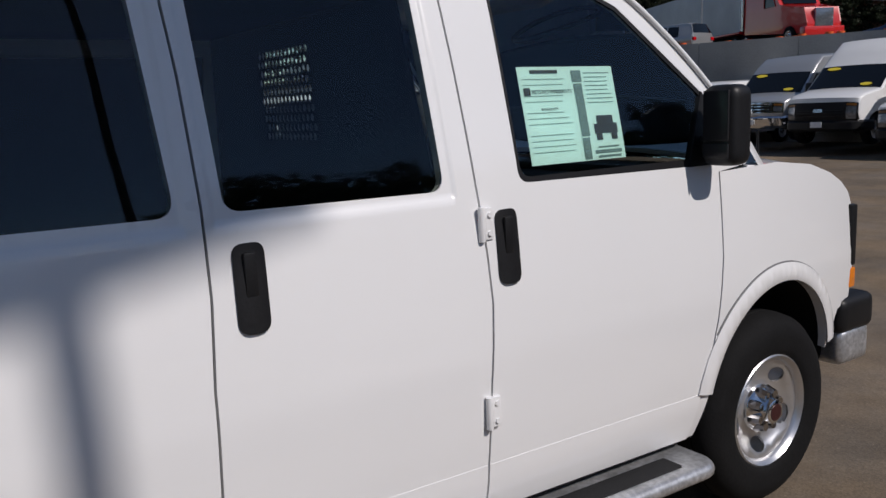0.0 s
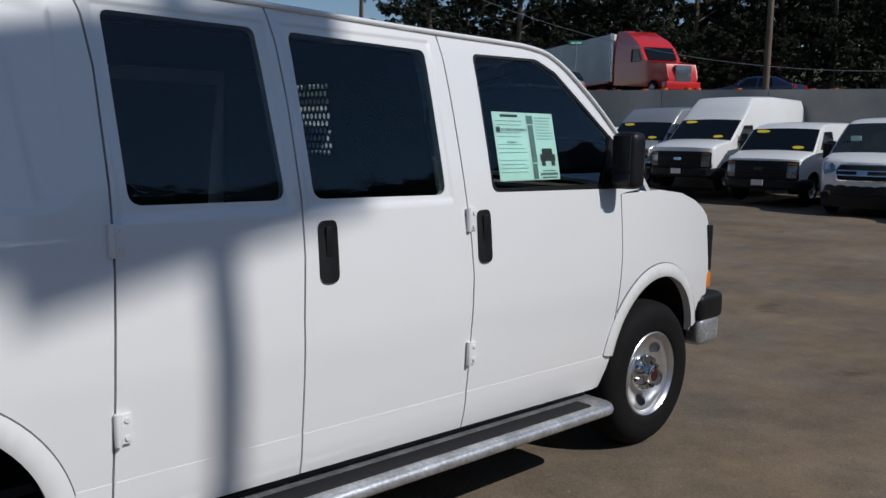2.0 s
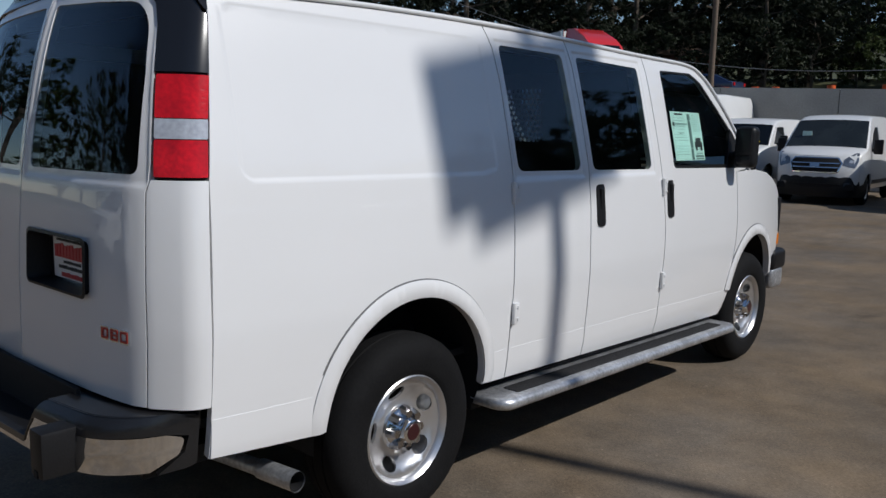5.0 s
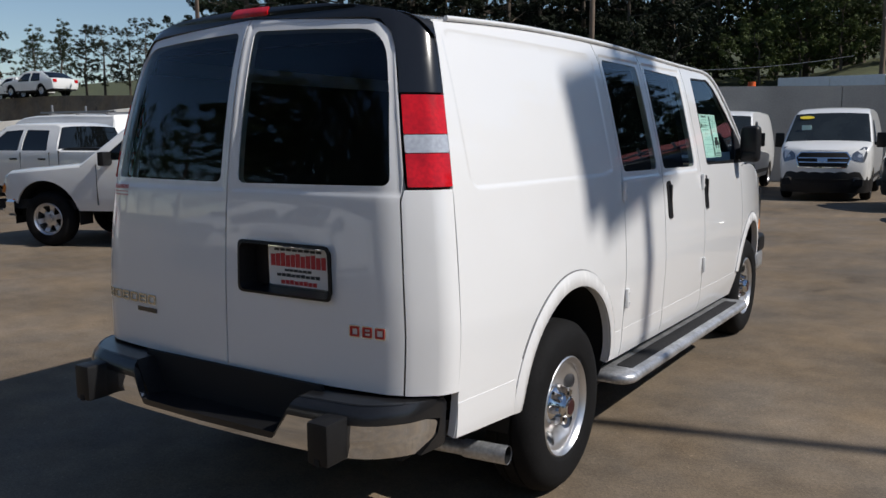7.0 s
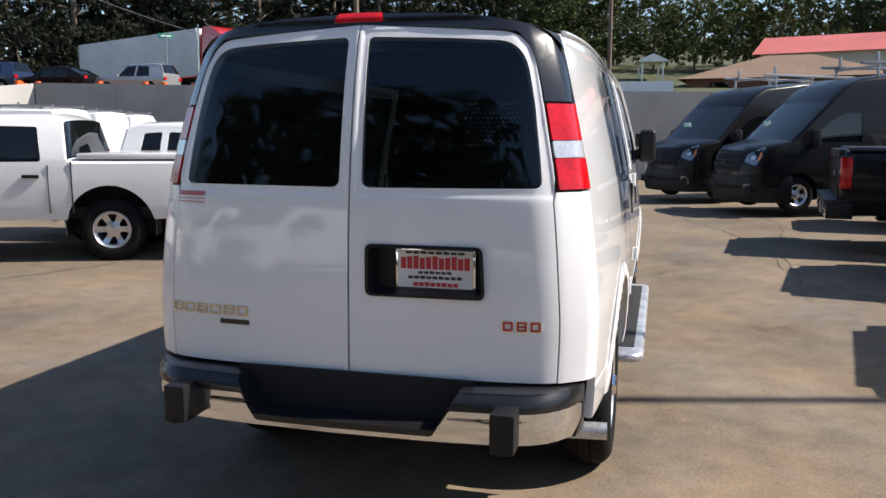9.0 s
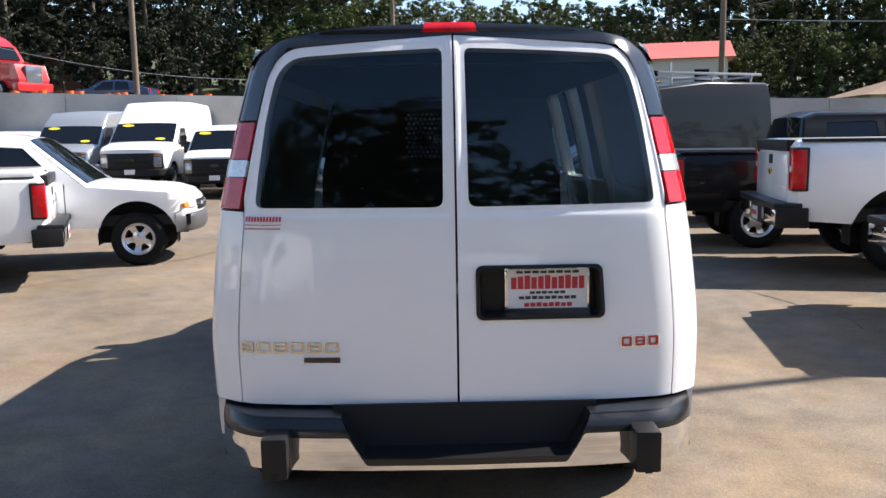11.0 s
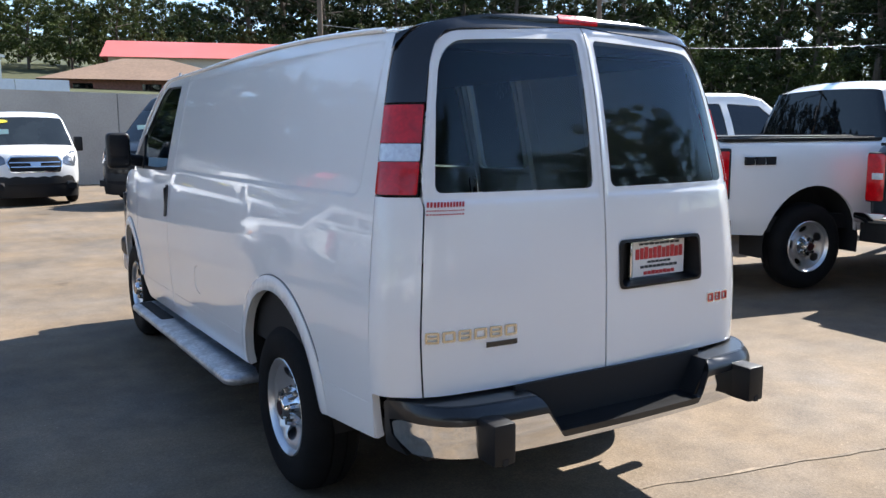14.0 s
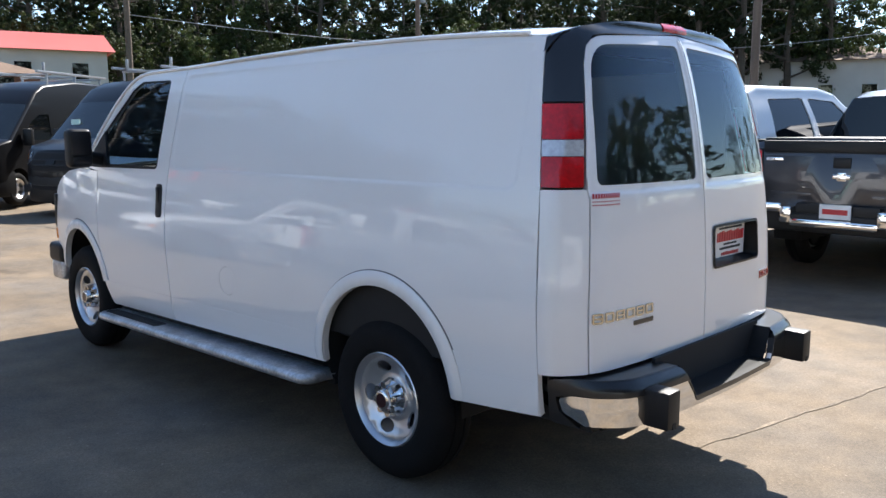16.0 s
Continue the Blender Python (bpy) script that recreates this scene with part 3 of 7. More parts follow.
    pts = [(2.55, 2.005), (2.66, 1.985), (2.75, 1.938), (2.93, 1.79), (3.09, 1.638), (3.27, 1.43), (3.34, 1.335)]
    rows = [[bm.verts.new((s * (half_width(y, z) - d), y + e, z)) for y, z in pts] for d, e in ((0.0, -0.005), (0.008, 0.04), (0.06, 0.10))]
    for p, q in zip(rows, rows[1:]):
        for k in range(len(p) - 1):
            bm.faces.new((p[k], p[k + 1], q[k + 1], q[k]))
    part("windscreen_pillar", bm, WHITE, van)
    # mirror
    mo, mw = (1.105, 0.135) if right else (1.190, 0.165)
    mir = part("wing_mirror", boxed((s * (mo - mw), 2.955, 1.375), (s * mo, 3.065, 1.640)), PLASTIC, van, "large black wing mirror", bevel=0.045, segments=5)
    part("mirror_glass", boxed((s * (mo - mw + 0.02), 2.947, 1.46), (s * (mo - 0.018), 2.956, 1.622)), PAINTED_MIRROR, mir, bevel=0.003)
    part("spot_mirror", boxed((s * (mo - mw + 0.02), 2.947, 1.403), (s * (mo - 0.018), 2.956, 1.450)), PAINTED_MIRROR, mir, bevel=0.003)
    bm = bmesh.new()
    rod(bm, (s * 0.90, 3.04, 1.43), (s * (mo - 0.08), 3.015, 1.47), 0.032, n=12)
    rod(bm, (s * 0.90, 3.04, 1.40), (s * (mo - 0.08), 3.015, 1.44), 0.026, n=12)
    part("mirror_arm", bm, PLASTIC, mir)
    bm = bmesh.new()
    v0 = [bm.verts.new((s * (half_width(y, z) + d), y, z)) for d in (0.004, -0.02) for y, z in ((2.93, 1.372), (3.215, 1.372), (3.20, 1.475), (3.05, 1.622))]
    bm.faces.new(v0[:4]), bm.faces.new(v0[4:][::-1])
    for k in range(4):
        bm.faces.new((v0[k], v0[4 + k], v0[4 + (k + 1) % 4], v0[(k + 1) % 4]))
    bmesh.ops.recalc_face_normals(bm, faces=bm.faces)
    part("mirror_base", bm, PLASTIC, mir, smooth=False)
    # running board
    yr, yf = 0.458, 2.955
    zt = spline([(0.4, 0.430), (3.0, 0.366)])
    board = part("running_board", step_plate(s, yr, yf, 0.90, 1.094, zt, 0.027, 0.085), STEEL, van, "worn aluminium running board with a round nose")
    for k in range(6):
        y = yr + 0.2 + k * 0.42
        part("bracket", boxed((s * 0.72, y - 0.02, zt(y) - 0.082), (s * 1.0, y + 0.02, zt(y) - 0.05)), DARK, board)
    t0, t1 = (0.62, 2.80) if right else (2.15, 2.90)
    o = rounded([(t0, 0.955), (t0, 1.040), (t1, 1.040), (t1, 0.955)], 0.012, 3)
    tr = skin("tread_strip", o, [], lambda u, v: (s * v, u, zt(u) + 0.004), TREAD, board, "black ribbed tread strip", spread(0.4, 3.0, 20), [], rim=0.004, flip=right)
    part("sill", boxed((s * 0.78, 0.46, 0.345), (s * 0.905, 2.93, 0.43)), DARK, van, bevel=0.01)
    # front lamp and bumper corner
    part("side_marker", boxed((s * 0.84, 4.03, 0.77), (s * 0.913, 4.082, 0.86)), AMBER, van, bevel=0.012)
    part("headlamp", boxed((s * 0.62, 4.04, 0.84), (s * 0.86, 4.085, 1.12)), CLEAR_LENS, van, bevel=0.02)
    part("lamp_bezel", boxed((s * 0.85, 4.03, 0.865), (s * 0.912, 4.082, 1.13)), PLASTIC, van, bevel=0.012)


side_of_van(right_side, True)
side_of_van(left_side, False)

# roof
ROOF_Z = spline([(-0.95, 0.066), (-0.6, 0.074), (0.5, 0.078), (2.0, 0.072), (2.8, 0.035)])
EDGE_Z = spline([(-0.95, 1.975), (-0.74, 1.990), (-0.45, 2.010), (-0.1, 2.022), (0.3, 2.031), (0.7, 2.036), (1.4, 2.024), (2.0, 2.008), (2.48, 2.002), (2.64, 1.985), (2.78, 1.94)])


def roof_place(u, y):
    z = EDGE_Z(y)
    return (u * (half_width(y, z) - 0.004), y, z + ROOF_Z(y) * (1 - abs(u) ** 2.6))


skin("roof", [(-1, -0.74), (1, -0.74), (1, 2.64), (0.5, 2.78), (-0.5, 2.78), (-1, 2.64)], [], roof_place, WHITE, van, "", spread(-1, 1, 24), spread(-0.8, 2.78, 18), rim=0.02)


def screen_place(u, v):
    y = 2.76 + v * 0.62 + 0.10 * (1 - u * u) * v
    z = 1.975 - 0.62 * v + 0.03 * (1 - u * u) * (1 - v)
    return (u * (half_width(2.66 + 0.58 * v, z) - 0.03), y, z)


skin("windscreen", [(-1, 0), (-1, 1), (1, 1), (1, 0)], [], screen_place, CLEAR, van, "clear windscreen glass", spread(-1, 1, 12), spread(0, 1, 8), rim=0.004)


def hood_place(u, v):
    y = 3.27 + v * 0.78 + 0.16 * (1 - u * u) * (1 - v) + 0.06 * (1 - u * u) * v
    z = 1.352 - 0.02 * v - 0.155 * v * v * v + 0.05 * (1 - u * u)
    return (u * (half_width(min(y, 4.0), 1.2) - 0.03 + 0.0), y, z)


skin("hood", [(-1, 0), (1, 0), (1, 1), (-1, 1)], [], hood_place, WHITE, van, "", spread(-1, 1, 12), spread(0, 1, 12), rim=0.02)
cowl = bmesh.new()
box(cowl, (-0.86, 3.22, 1.30), (0.86, 3.46, 1.338))
part("cowl", cowl, PLASTIC, van, bevel=0.01)
tube("radio_mast", [(0.82, 3.50, 1.33), (0.82, 3.50, 1.40), (0.82, 3.495, 1.47)], 0.005, PLASTIC, van, "thin black radio mast")
nose = bmesh.new()
box(nose, (-0.60, 3.95, 0.74), (0.60, 4.07, 1.14))
part("grille", nose, PLASTIC, van, bevel=0.02)
fb = bmesh.new()
box(fb, (-0.935, 3.95, 0.575), (0.935, 4.22, 0.735))
part("front_bumper_pad", fb, PLASTIC, van, bevel=0.05, segments=4)
fb = bmesh.new()
box(fb, (-0.925, 3.97, 0.43), (0.925, 4.205, 0.60))
part("front_bumper", fb, STEEL, van, "grey metal front bumper", bevel=0.05, segments=4)

# ---- rear of the van ----
PLAN_X = spline([(0, 0), (0.40, 0.40), (0.70, 0.70), (0.78, 0.775), (0.84, 0.826), (0.90, 0.866), (0.95, 0.886), (1.0, 0.893), (1.06, 0.897)])
PLAN_Y = spline([(0, 0), (0.40, 0.010), (0.70, 0.038), (0.78, 0.068), (0.84, 0.106), (0.90, 0.140), (0.95, 0.175), (1.0, 0.208), (1.06, 0.26)])
RAKE = spline([(0.4, -0.006), (0.70, 0.0), (1.0, 0.006), (1.25, 0.020), (1.41, 0.036), (1.72, 0.088), (1.95, 0.150), (2.00, 0.172), (2.05, 0.212), (2.10, 0.265)])


def rear_width(z):
    return (PROFILE(z) - 0.055 - 0.008) / 0.893


def rear_place(u, z, out=0.0):
    a = abs(u)
    x = math.copysign(PLAN_X(a), u) * rear_width(z)
    y = -1.066 + PLAN_Y(a) + RAKE(z)
    if out:
        n = Vector((math.copysign(step(a, 0.70, 1.0), u), -math.sqrt(max(0, 1 - step(a, 0.70, 1.0) ** 2))))
        x, y = x + n.x * out, y + n.y * out
    return (x, y, z)


RU = spread(-1, 1, 50)
RZ = spread(0.4, 2.10, 34)
# doors, with their panes
for s in (-1, 1):
    o = [(0.004, 0.692), (0.768, 0.692), (0.768, 1.06), (0.772, 1.36), (0.790, 1.45, 0.04), (0.792, 1.70, 0.2), (0.788, 1.985, 0.13), (0.45, 2.004, 0.4), (0.004, 2.030)]
    g = [(0.048, 1.982, 0.03), (0.40, 1.970, 0.3), (0.752, 1.952, 0.12), (0.756, 1.72, 0.3), (0.738, 1.412, 0.035), (0.046, 1.408, 0.035)]
    o, g = rounded([(s * q[0], *q[1:]) for q in o], 0.0, 6), rounded([(s * q[0], *q[1:]) for q in g], 0.04, 6)
    holes = [g]
    recess = rounded([(0.078, 1.186), (0.500, 1.186), (0.502, 1.010), (0.078, 1.008)], 0.026, 5)
    if s > 0:
        holes.append(recess)

    def dished(u, z):
        """The raised frame round each rear window."""
        x, y, z = rear_place(u, z)
        a = abs(u)
        f = step(z, 1.368, 1.392) * step(a, 0.014, 0.028) * (1 - step(a, 0.772, 0.786)) * (1 - step(z, 1.995, 2.015))
        return (x, y + 0.006 * f, z)
    door = skin("rear_door", o, holes, dished, WHITE, van, "", RU + [s * k for k in (0.014, 0.021, 0.028, 0.772, 0.779, 0.786)], RZ + [1.368, 1.38, 1.392, 1.995, 2.005, 2.015], rim=0.03)
    skin("window", g, [], lambda u, z: Vector(dished(u, z)) + Vector((0, 0.004, 0)), TINT, door, "dark tinted rear window", RU, RZ, rim=0.004)
    if s > 0:
        tub = bmesh.new()
        v0 = [bm_v for bm_v in (tub.verts.new((u * rear_width(z), -1.066 + RAKE(z) + 0.01 - 0.016, z)) for u, z in recess)]
        v1 = [tub.verts.new((u * rear_width(z) * 0.94 + 0.018, -0.985, 1.087 + (z - 1.087) * 0.86)) for u, z in recess]
        tub.faces.new(v1)
        for k in range(len(v0)):
            tub.faces.new((v0[k - 1], v0[k], v1[k], v1[k - 1]))
        lip = [tub.verts.new((u * rear_width(z) + (u - 0.3) * 0.06, -1.066 + RAKE(z) - 0.003, z + (z - 1.087) * 0.12)) for u, z in recess]
        for k in range(len(v0)):
            tub.faces.new((v0[k - 1], v0[k], lip[k], lip[k - 1]))
        bmesh.ops.recalc_face_normals(tub, faces=tub.faces)
        part("plate_recess", tub, PLASTIC, door, "black recessed plate housing")
    # corner cap, lamp, black upper trim
    cap = rounded([(s * 0.774, 0.690), (s * 1.0, 0.690), (s * 1.0, 1.398), (s * 0.790, 1.398), (s * 0.778, 1.36), (s * 0.774, 1.06)], 0.004, 2)
    skin("corner_cap", cap, [], rear_place, WHITE, van, "", RU, RZ, rim=0.03)
    lamp = new("tail_lamp")
    lamp.parent = van
    tagged(lamp, "red tail lamp with clear reversing strip")
    for name, z0, z1, mat in (("brake_lens", 1.588, 1.722, RED_LENS), ("reversing_lens", 1.524, 1.585, CLEAR_LENS), ("turn_lens", 1.408, 1.521, RED_LENS)):
        e0, e1 = (0.803, 0.993)
        skin(name, rounded([(s * e0, z0), (s * e1, z0), (s * e1, z1), (s * e0, z1)], 0.006, 3), [], lambda u, z: rear_place(u, z, 0.006), mat, lamp, "", RU + [s * k for k in spread(0.8, 1, 10)], spread(1.4, 1.74, 8), rim=0.03)
    skin("lamp_housing", [(s * 0.798, 1.402), (s * 0.998, 1.402), (s * 0.998, 1.730), (s * 0.798, 1.730)], [], lambda u, z: rear_place(u, z, -0.006), DARK, lamp, "", RU, RZ, rim=0.02)
inner_top = [(0.797, 1.73), (0.797, 1.80), (0.793, 1.87), (0.776, 1.945), (0.735, 1.990), (0.66, 2.000), (0.45, 2.009), (0.2, 2.022), (0.0, 2.035)]
outer_top = [(1.0, 1.73), (1.0, 1.83), (0.985, 1.89), (0.95, 1.940), (0.88, 1.985), (0.78, 2.025), (0.62, 2.050), (0.4, 2.066), (0.0, 2.076)]
trim_o = [(-a, b) for a, b in inner_top] + inner_top[::-1][1:] + outer_top + [(-a, b) for a, b in outer_top[::-1][1:]]


def trim_place(u, z):
    x, y, z = rear_place(u, z, 0.004)
    lip = 0.022 * step(z, 2.03, 2.06) * (1 - step(abs(u), 0.55, 0.80))
    return (x, y - lip , z)


skin("rear_spoiler", trim_o, [], trim_place, TRIM, van, "gloss black trim round the rear doors", RU, RZ + [2.012, 2.02, 2.03, 2.04, 2.05, 2.06, 2.07], rim=0.03)
top = bmesh.new()
OUT = spline([(u, z) for u, z in outer_top[::-1][:-3]])
rows = [[], [], []]
for k in range(-22, 23):
    s, f = (1 if k > 0 else -1), abs(k) / 22
    u = 0.95 * f
    p0 = Vector(trim_place(s * u, OUT(u)))
    if f > 0.8:
        z = 1.988 - 0.065 * (f - 0.8) / 0.2
        p1 = Vector((s * half_width(-0.742, z), -0.742, z))
    else:
        p1 = Vector(roof_place(s * f / 0.8, -0.742))
    mid = (p0 + p1) / 2 + Vector((s * 0.006 * f, -0.012, 0.012 * (1 - f)))
    for row, p in zip(rows, (p0, mid, p1)):
        row.append(top.verts.new(p))
for p, q in zip(rows, rows[1:]):
    for j in range(len(p) - 1):
        top.faces.new((p[j], p[j + 1], q[j + 1], q[j]))
bmesh.ops.recalc_face_normals(top, faces=top.faces)
part("rear_roof_cap", top, TRIM, van)
skin("high_brake_lamp", rounded([(-0.138, 2.040), (0.112, 2.040), (0.104, 2.078), (-0.130, 2.078)], 0.01, 3), [], lambda u, z: Vector(trim_place(u, z)) + Vector((0, -0.005, 0)), RED_LENS, van, "red high brake lamp", spread(-0.14, 0.12, 8), [2.05, 2.06, 2.07], rim=0.03)

# ---- rear bumper ----


def bumper_place(u, z, out):
    a = abs(u)
    x = math.copysign(PLAN_X(a), u) * 0.985
    y = -1.066 + PLAN_Y(a)
    k = step(a, 0.72, 1.0)
    n = Vector((math.copysign(k, u), -math.sqrt(max(0, 1 - k * k))))
    return (x + n.x * out * 0.10, y + n.y * out, z)


rear_bumper = new("rear_bumper")
rear_bumper.parent = van
tagged(rear_bumper, "chrome rear bumper with black step pad")
BULGE = spline([(0.44, 0.125), (0.50, 0.150), (0.56, 0.155), (0.60, 0.150), (0.64, 0.145), (0.665, 0.130), (0.680, 0.105)])
c = [(-0.955, 0.550, 0.03), (-0.90, 0.506), (-0.34, 0.500), (0.36, 0.500), (0.90, 0.506), (0.955, 0.550, 0.03), (0.965, 0.600, 0.02), (0.93, 0.618), (0.44, 0.618, 0.02), (0.375, 0.518, 0.015), (-0.33, 0.518, 0.015), (-0.395, 0.618, 0.02), (-0.93, 0.618), (-0.965, 0.600, 0.02)]
skin("chrome_face", rounded(c, 0.0, 5), [], lambda u, z: bumper_place(u, z, BULGE(z)), CHROME, rear_bumper, "polished chrome", RU, spread(0.48, 0.64, 10), rim=0.02)
p = [(-0.985, 0.50, 0.02), (-0.915, 0.494), (-0.965, 0.553), (-0.972, 0.603), (-0.93, 0.621), (-0.40, 0.621, 0.02), (-0.335, 0.521, 0.015), (0.38, 0.521, 0.015), (0.445, 0.621, 0.02), (0.93, 0.621), (0.972, 0.603), (0.965, 0.553), (0.915, 0.494), (0.985, 0.50, 0.02), (0.992, 0.665, 0.02), (0.93, 0.681), (0.47, 0.681, 0.03), (0.395, 0.545, 0.02), (-0.35, 0.545, 0.02), (-0.425, 0.681, 0.03), (-0.93, 0.681), (-0.992, 0.665, 0.02)]
skin("step_pad", rounded(p, 0.0, 5), [], lambda u, z: bumper_place(u, z, BULGE(z) + 0.004), PAD, rear_bumper, "black plastic pad", RU, spread(0.50, 0.70, 10), rim=0.03)
for u0, u1, z in ((-0.99, -0.425, 0.679), (0.47, 0.99, 0.679), (-0.36, 0.40, 0.543)):
    bm = bmesh.new()
    us = spread(u0, u1, 16)
    a = [bm.verts.new(bumper_place(u, z, 0.115 if z > 0.6 else 0.153)) for u in us]
    b = [bm.verts.new(bumper_place(u, z + 0.002, -0.05)) for u in us]
    d = [bm.verts.new(bumper_place(u, z - 0.06, -0.05)) for u in us]
    for k in range(len(us) - 1):
        bm.faces.new((a[k], a[k + 1], b[k + 1], b[k])), bm.faces.new((b[k], b[k + 1], d[k + 1], d[k]))
    bmesh.ops.recalc_face_normals(bm, faces=bm.faces)
    part("step_plate", bm, PAD, rear_bumper)
bm = bmesh.new()
box(bm, (-0.46, -1.09, 0.46), (0.50, -1.075, 0.70))
part("bumper_back", bm, DARK, rear_bumper)
for e0, e1 in ((-0.425, -0.35), (0.395, 0.47)):
    bm = bmesh.new()
    zz = (0.681, 0.545) if e0 < 0 else (0.545, 0.681)
    q = [bm.verts.new(bumper_place(u, z, o)) for u, z in ((e0, zz[0]), (e1, zz[1])) for o in (0.12, -0.03)]
    bm.faces.new((q[0], q[1], q[3], q[2]))
    part("pad_cheek", bm, PLASTIC, rear_bumper)
# the two square guards
for gx, y1 in ((-0.640, -1.270), (0.645, -1.270)):
    g = boxed((gx - 0.045, y1 - 0.012, 0.500), (gx + 0.045, -1.105, 0.648))
    guard = part("bumper_guard", g, PLASTIC, rear_bumper, "black square rubber guard", bevel=0.012)
    part("guard_bolt", boxed((gx - 0.012, y1 - 0.014, 0.50), (gx + 0.012, y1 - 0.010, 0.524)), DARK, guard)
# tail pipe
bm = bmesh.new()
rod(bm, (0.45, -0.62, 0.36), (0.80, -0.560, 0.352), 0.030, n=16)
rod(bm, (0.78, -0.562, 0.352), (0.965, -0.546, 0.354), 0.037, n=20, caps=False)
pipe = part("tail_pipe", bm, STEEL, van, "bare metal tail pipe")
bm = bmesh.new()
rod(bm, (0.80, -0.56, 0.352), (0.962, -0.546, 0.354), 0.034, n=20, caps=False)
part("pipe_bore", bm, DARK, pipe)
# number plate, with its frame
plate = new("number_plate")
plate.parent = van
yp = -1.006
part("plate_frame", boxed((0.176, yp, 1.018), (0.490, yp + 0.012, 1.186)), CHROME, plate, bevel=0.004)
part("plate_face", boxed((0.186, yp - 0.004, 1.030), (0.480, yp, 1.174)), PLATE_WHITE, plate)
for name, mat, x0, x1, z0, z1, n in (("plate_bar", INK, 0.215, 0.450, 1.160, 1.170, 8), ("plate_bar", RED_INK, 0.196, 0.470, 1.102, 1.152, 11), ("plate_bar", INK, 0.265, 0.400, 1.084, 1.094, 6), ("plate_bar", INK, 0.225, 0.440, 1.064, 1.076, 9), ("plate_bar", RED_INK, 0.245, 0.425, 1.036, 1.052, 8)):
    bm = bmesh.new()
    for k in range(n):
        w = (x1 - x0) / n
        h = (z1 - z0) * (0.86 + 0.14 * ((k * 7) % 3) / 2)
        box(bm, (x0 + k * w + 0.12 * w, yp - 0.0065, z0), (x0 + (k + 1) * w - 0.08 * w, yp - 0.004, z0 + h))
    tagged(part(name, bm, mat, plate, smooth=False), kind="stuff")


def badge(name, label, mat, u0, u1, z0, z1, n, slots, gap=0.2, thick=0.006):
    """A row of small plain blocks on the rear doors, each with a cut through it."""
    b = new(name)
    b.parent = van
    tagged(b, label)
    w = (u1 - u0) / n
    for k in range(n):
        a, e = u0 + k * w + gap * w / 2, u0 + (k + 1) * w - gap * w / 2
        h = z1 - z0
        cuts = ((0.20, 0.80),) if k in slots else ((0.18, 0.42), (0.58, 0.82))
        holes = [[(a + h * 0.2, z0 + h * f), (e - h * 0.2, z0 + h * f), (e - h * 0.2, z0 + h * g), (a + h * 0.2, z0 + h * g)] for f, g in cuts]
        skin("badge_block", rounded([(a, z0), (e, z0), (e, z1), (a, z1)], h * 0.14, 3), holes, lambda u, z: rear_place(u, z, thick), mat, b, "", spread(u0, u1, 8), [], rim=thick + 0.002)
    return b


badge("model_badge", "gold chrome model badge of plain blocks", BADGE_GOLD, -0.765, -0.405, 0.886, 0.926, 6, (1, 3, 5))
badge("maker_badge", "red and chrome maker badge of plain blocks", CHROME, 0.562, 0.712, 0.884, 0.928, 3, (0, 2), 0.16, 0.004)
badge("maker_badge_face", "dark red badge face", BADGE_RED, 0.564, 0.710, 0.888, 0.924, 3, (0, 2), 0.26, 0.0055)
skin("badge_plate", [(-0.532, 0.850), (-0.408, 0.850), (-0.408, 0.869), (-0.532, 0.869)], [], lambda u, z: rear_place(u, z, 0.004), TRIM, van, "small black badge strip", [], [], rim=0.006)
for z0, z1, n, mat in ((1.364, 1.382, 12, RED_INK), (1.350, 1.354, 16, RED_INK), (1.336, 1.341, 13, RED_INK)):
    bm = bmesh.new()
    for k in range(n):
        w = 0.142 / n
        a = -0.768 + k * w
        q = [Vector(rear_place(u, z, 0.0035)) for u, z in ((a, z0), (a + w * 0.66, z0), (a + w * 0.66, z1), (a, z1))]
        bm.faces.new([bm.verts.new(v) for v in q])
    tagged(part("sticker_bar", bm, mat, van, "small red dealer sticker", smooth=False), kind="stuff")

# ---- wheels ----
for x, y, r in ((1, 0.02, 0), (1, 3.43, 20), (-1, 0.02, 10), (-1, 3.43, 33)):
    m = Matrix.Translation((x * 0.845, y, 0.385)) @ Matrix.Rotation(radians(0 if x > 0 else 180), 4, "Z") @ Matrix.Rotation(radians(r), 4, "X")
    wheel(van, m)
# underbody, floor and axles
under = bmesh.new()
box(under, (-0.62, -0.95, 0.40), (0.62, 3.95, 0.47))
box(under, (-0.80, 0.46, 0.42), (0.80, 2.96, 0.50))
box(under, (-0.80, -1.02, 0.46), (0.80, -0.42, 0.52))
rod(under, (-0.75, 0.02, 0.37), (0.75, 0.02, 0.37), 0.05, n=12)
rod(under, (-0.75, 3.43, 0.36), (0.75, 3.43, 0.36), 0.04, n=12)
part("underbody", under, DARK, van)
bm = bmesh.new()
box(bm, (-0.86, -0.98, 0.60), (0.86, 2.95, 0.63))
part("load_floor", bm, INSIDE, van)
# near-black sheets added over the pale inner walls, so the windows look dark
skin("added_side_sheet", [(-0.80, 0.64), (1.90, 0.64), (1.90, 1.86), (-0.80, 1.86)], [], lambda u, v: (-(half_width(u, v) - 0.05), u, v), INSIDE, van, "near-black sheet added inside the side wall to darken the windows", spread(-0.8, 1.9, 8), spread(0.64, 1.86, 8), rim=0.004)
part("added_roof_sheet", boxed((-0.74, -0.78, 1.925), (0.74, 1.92, 1.935)), INSIDE, van, "near-black sheet added under the roof to darken the windows")
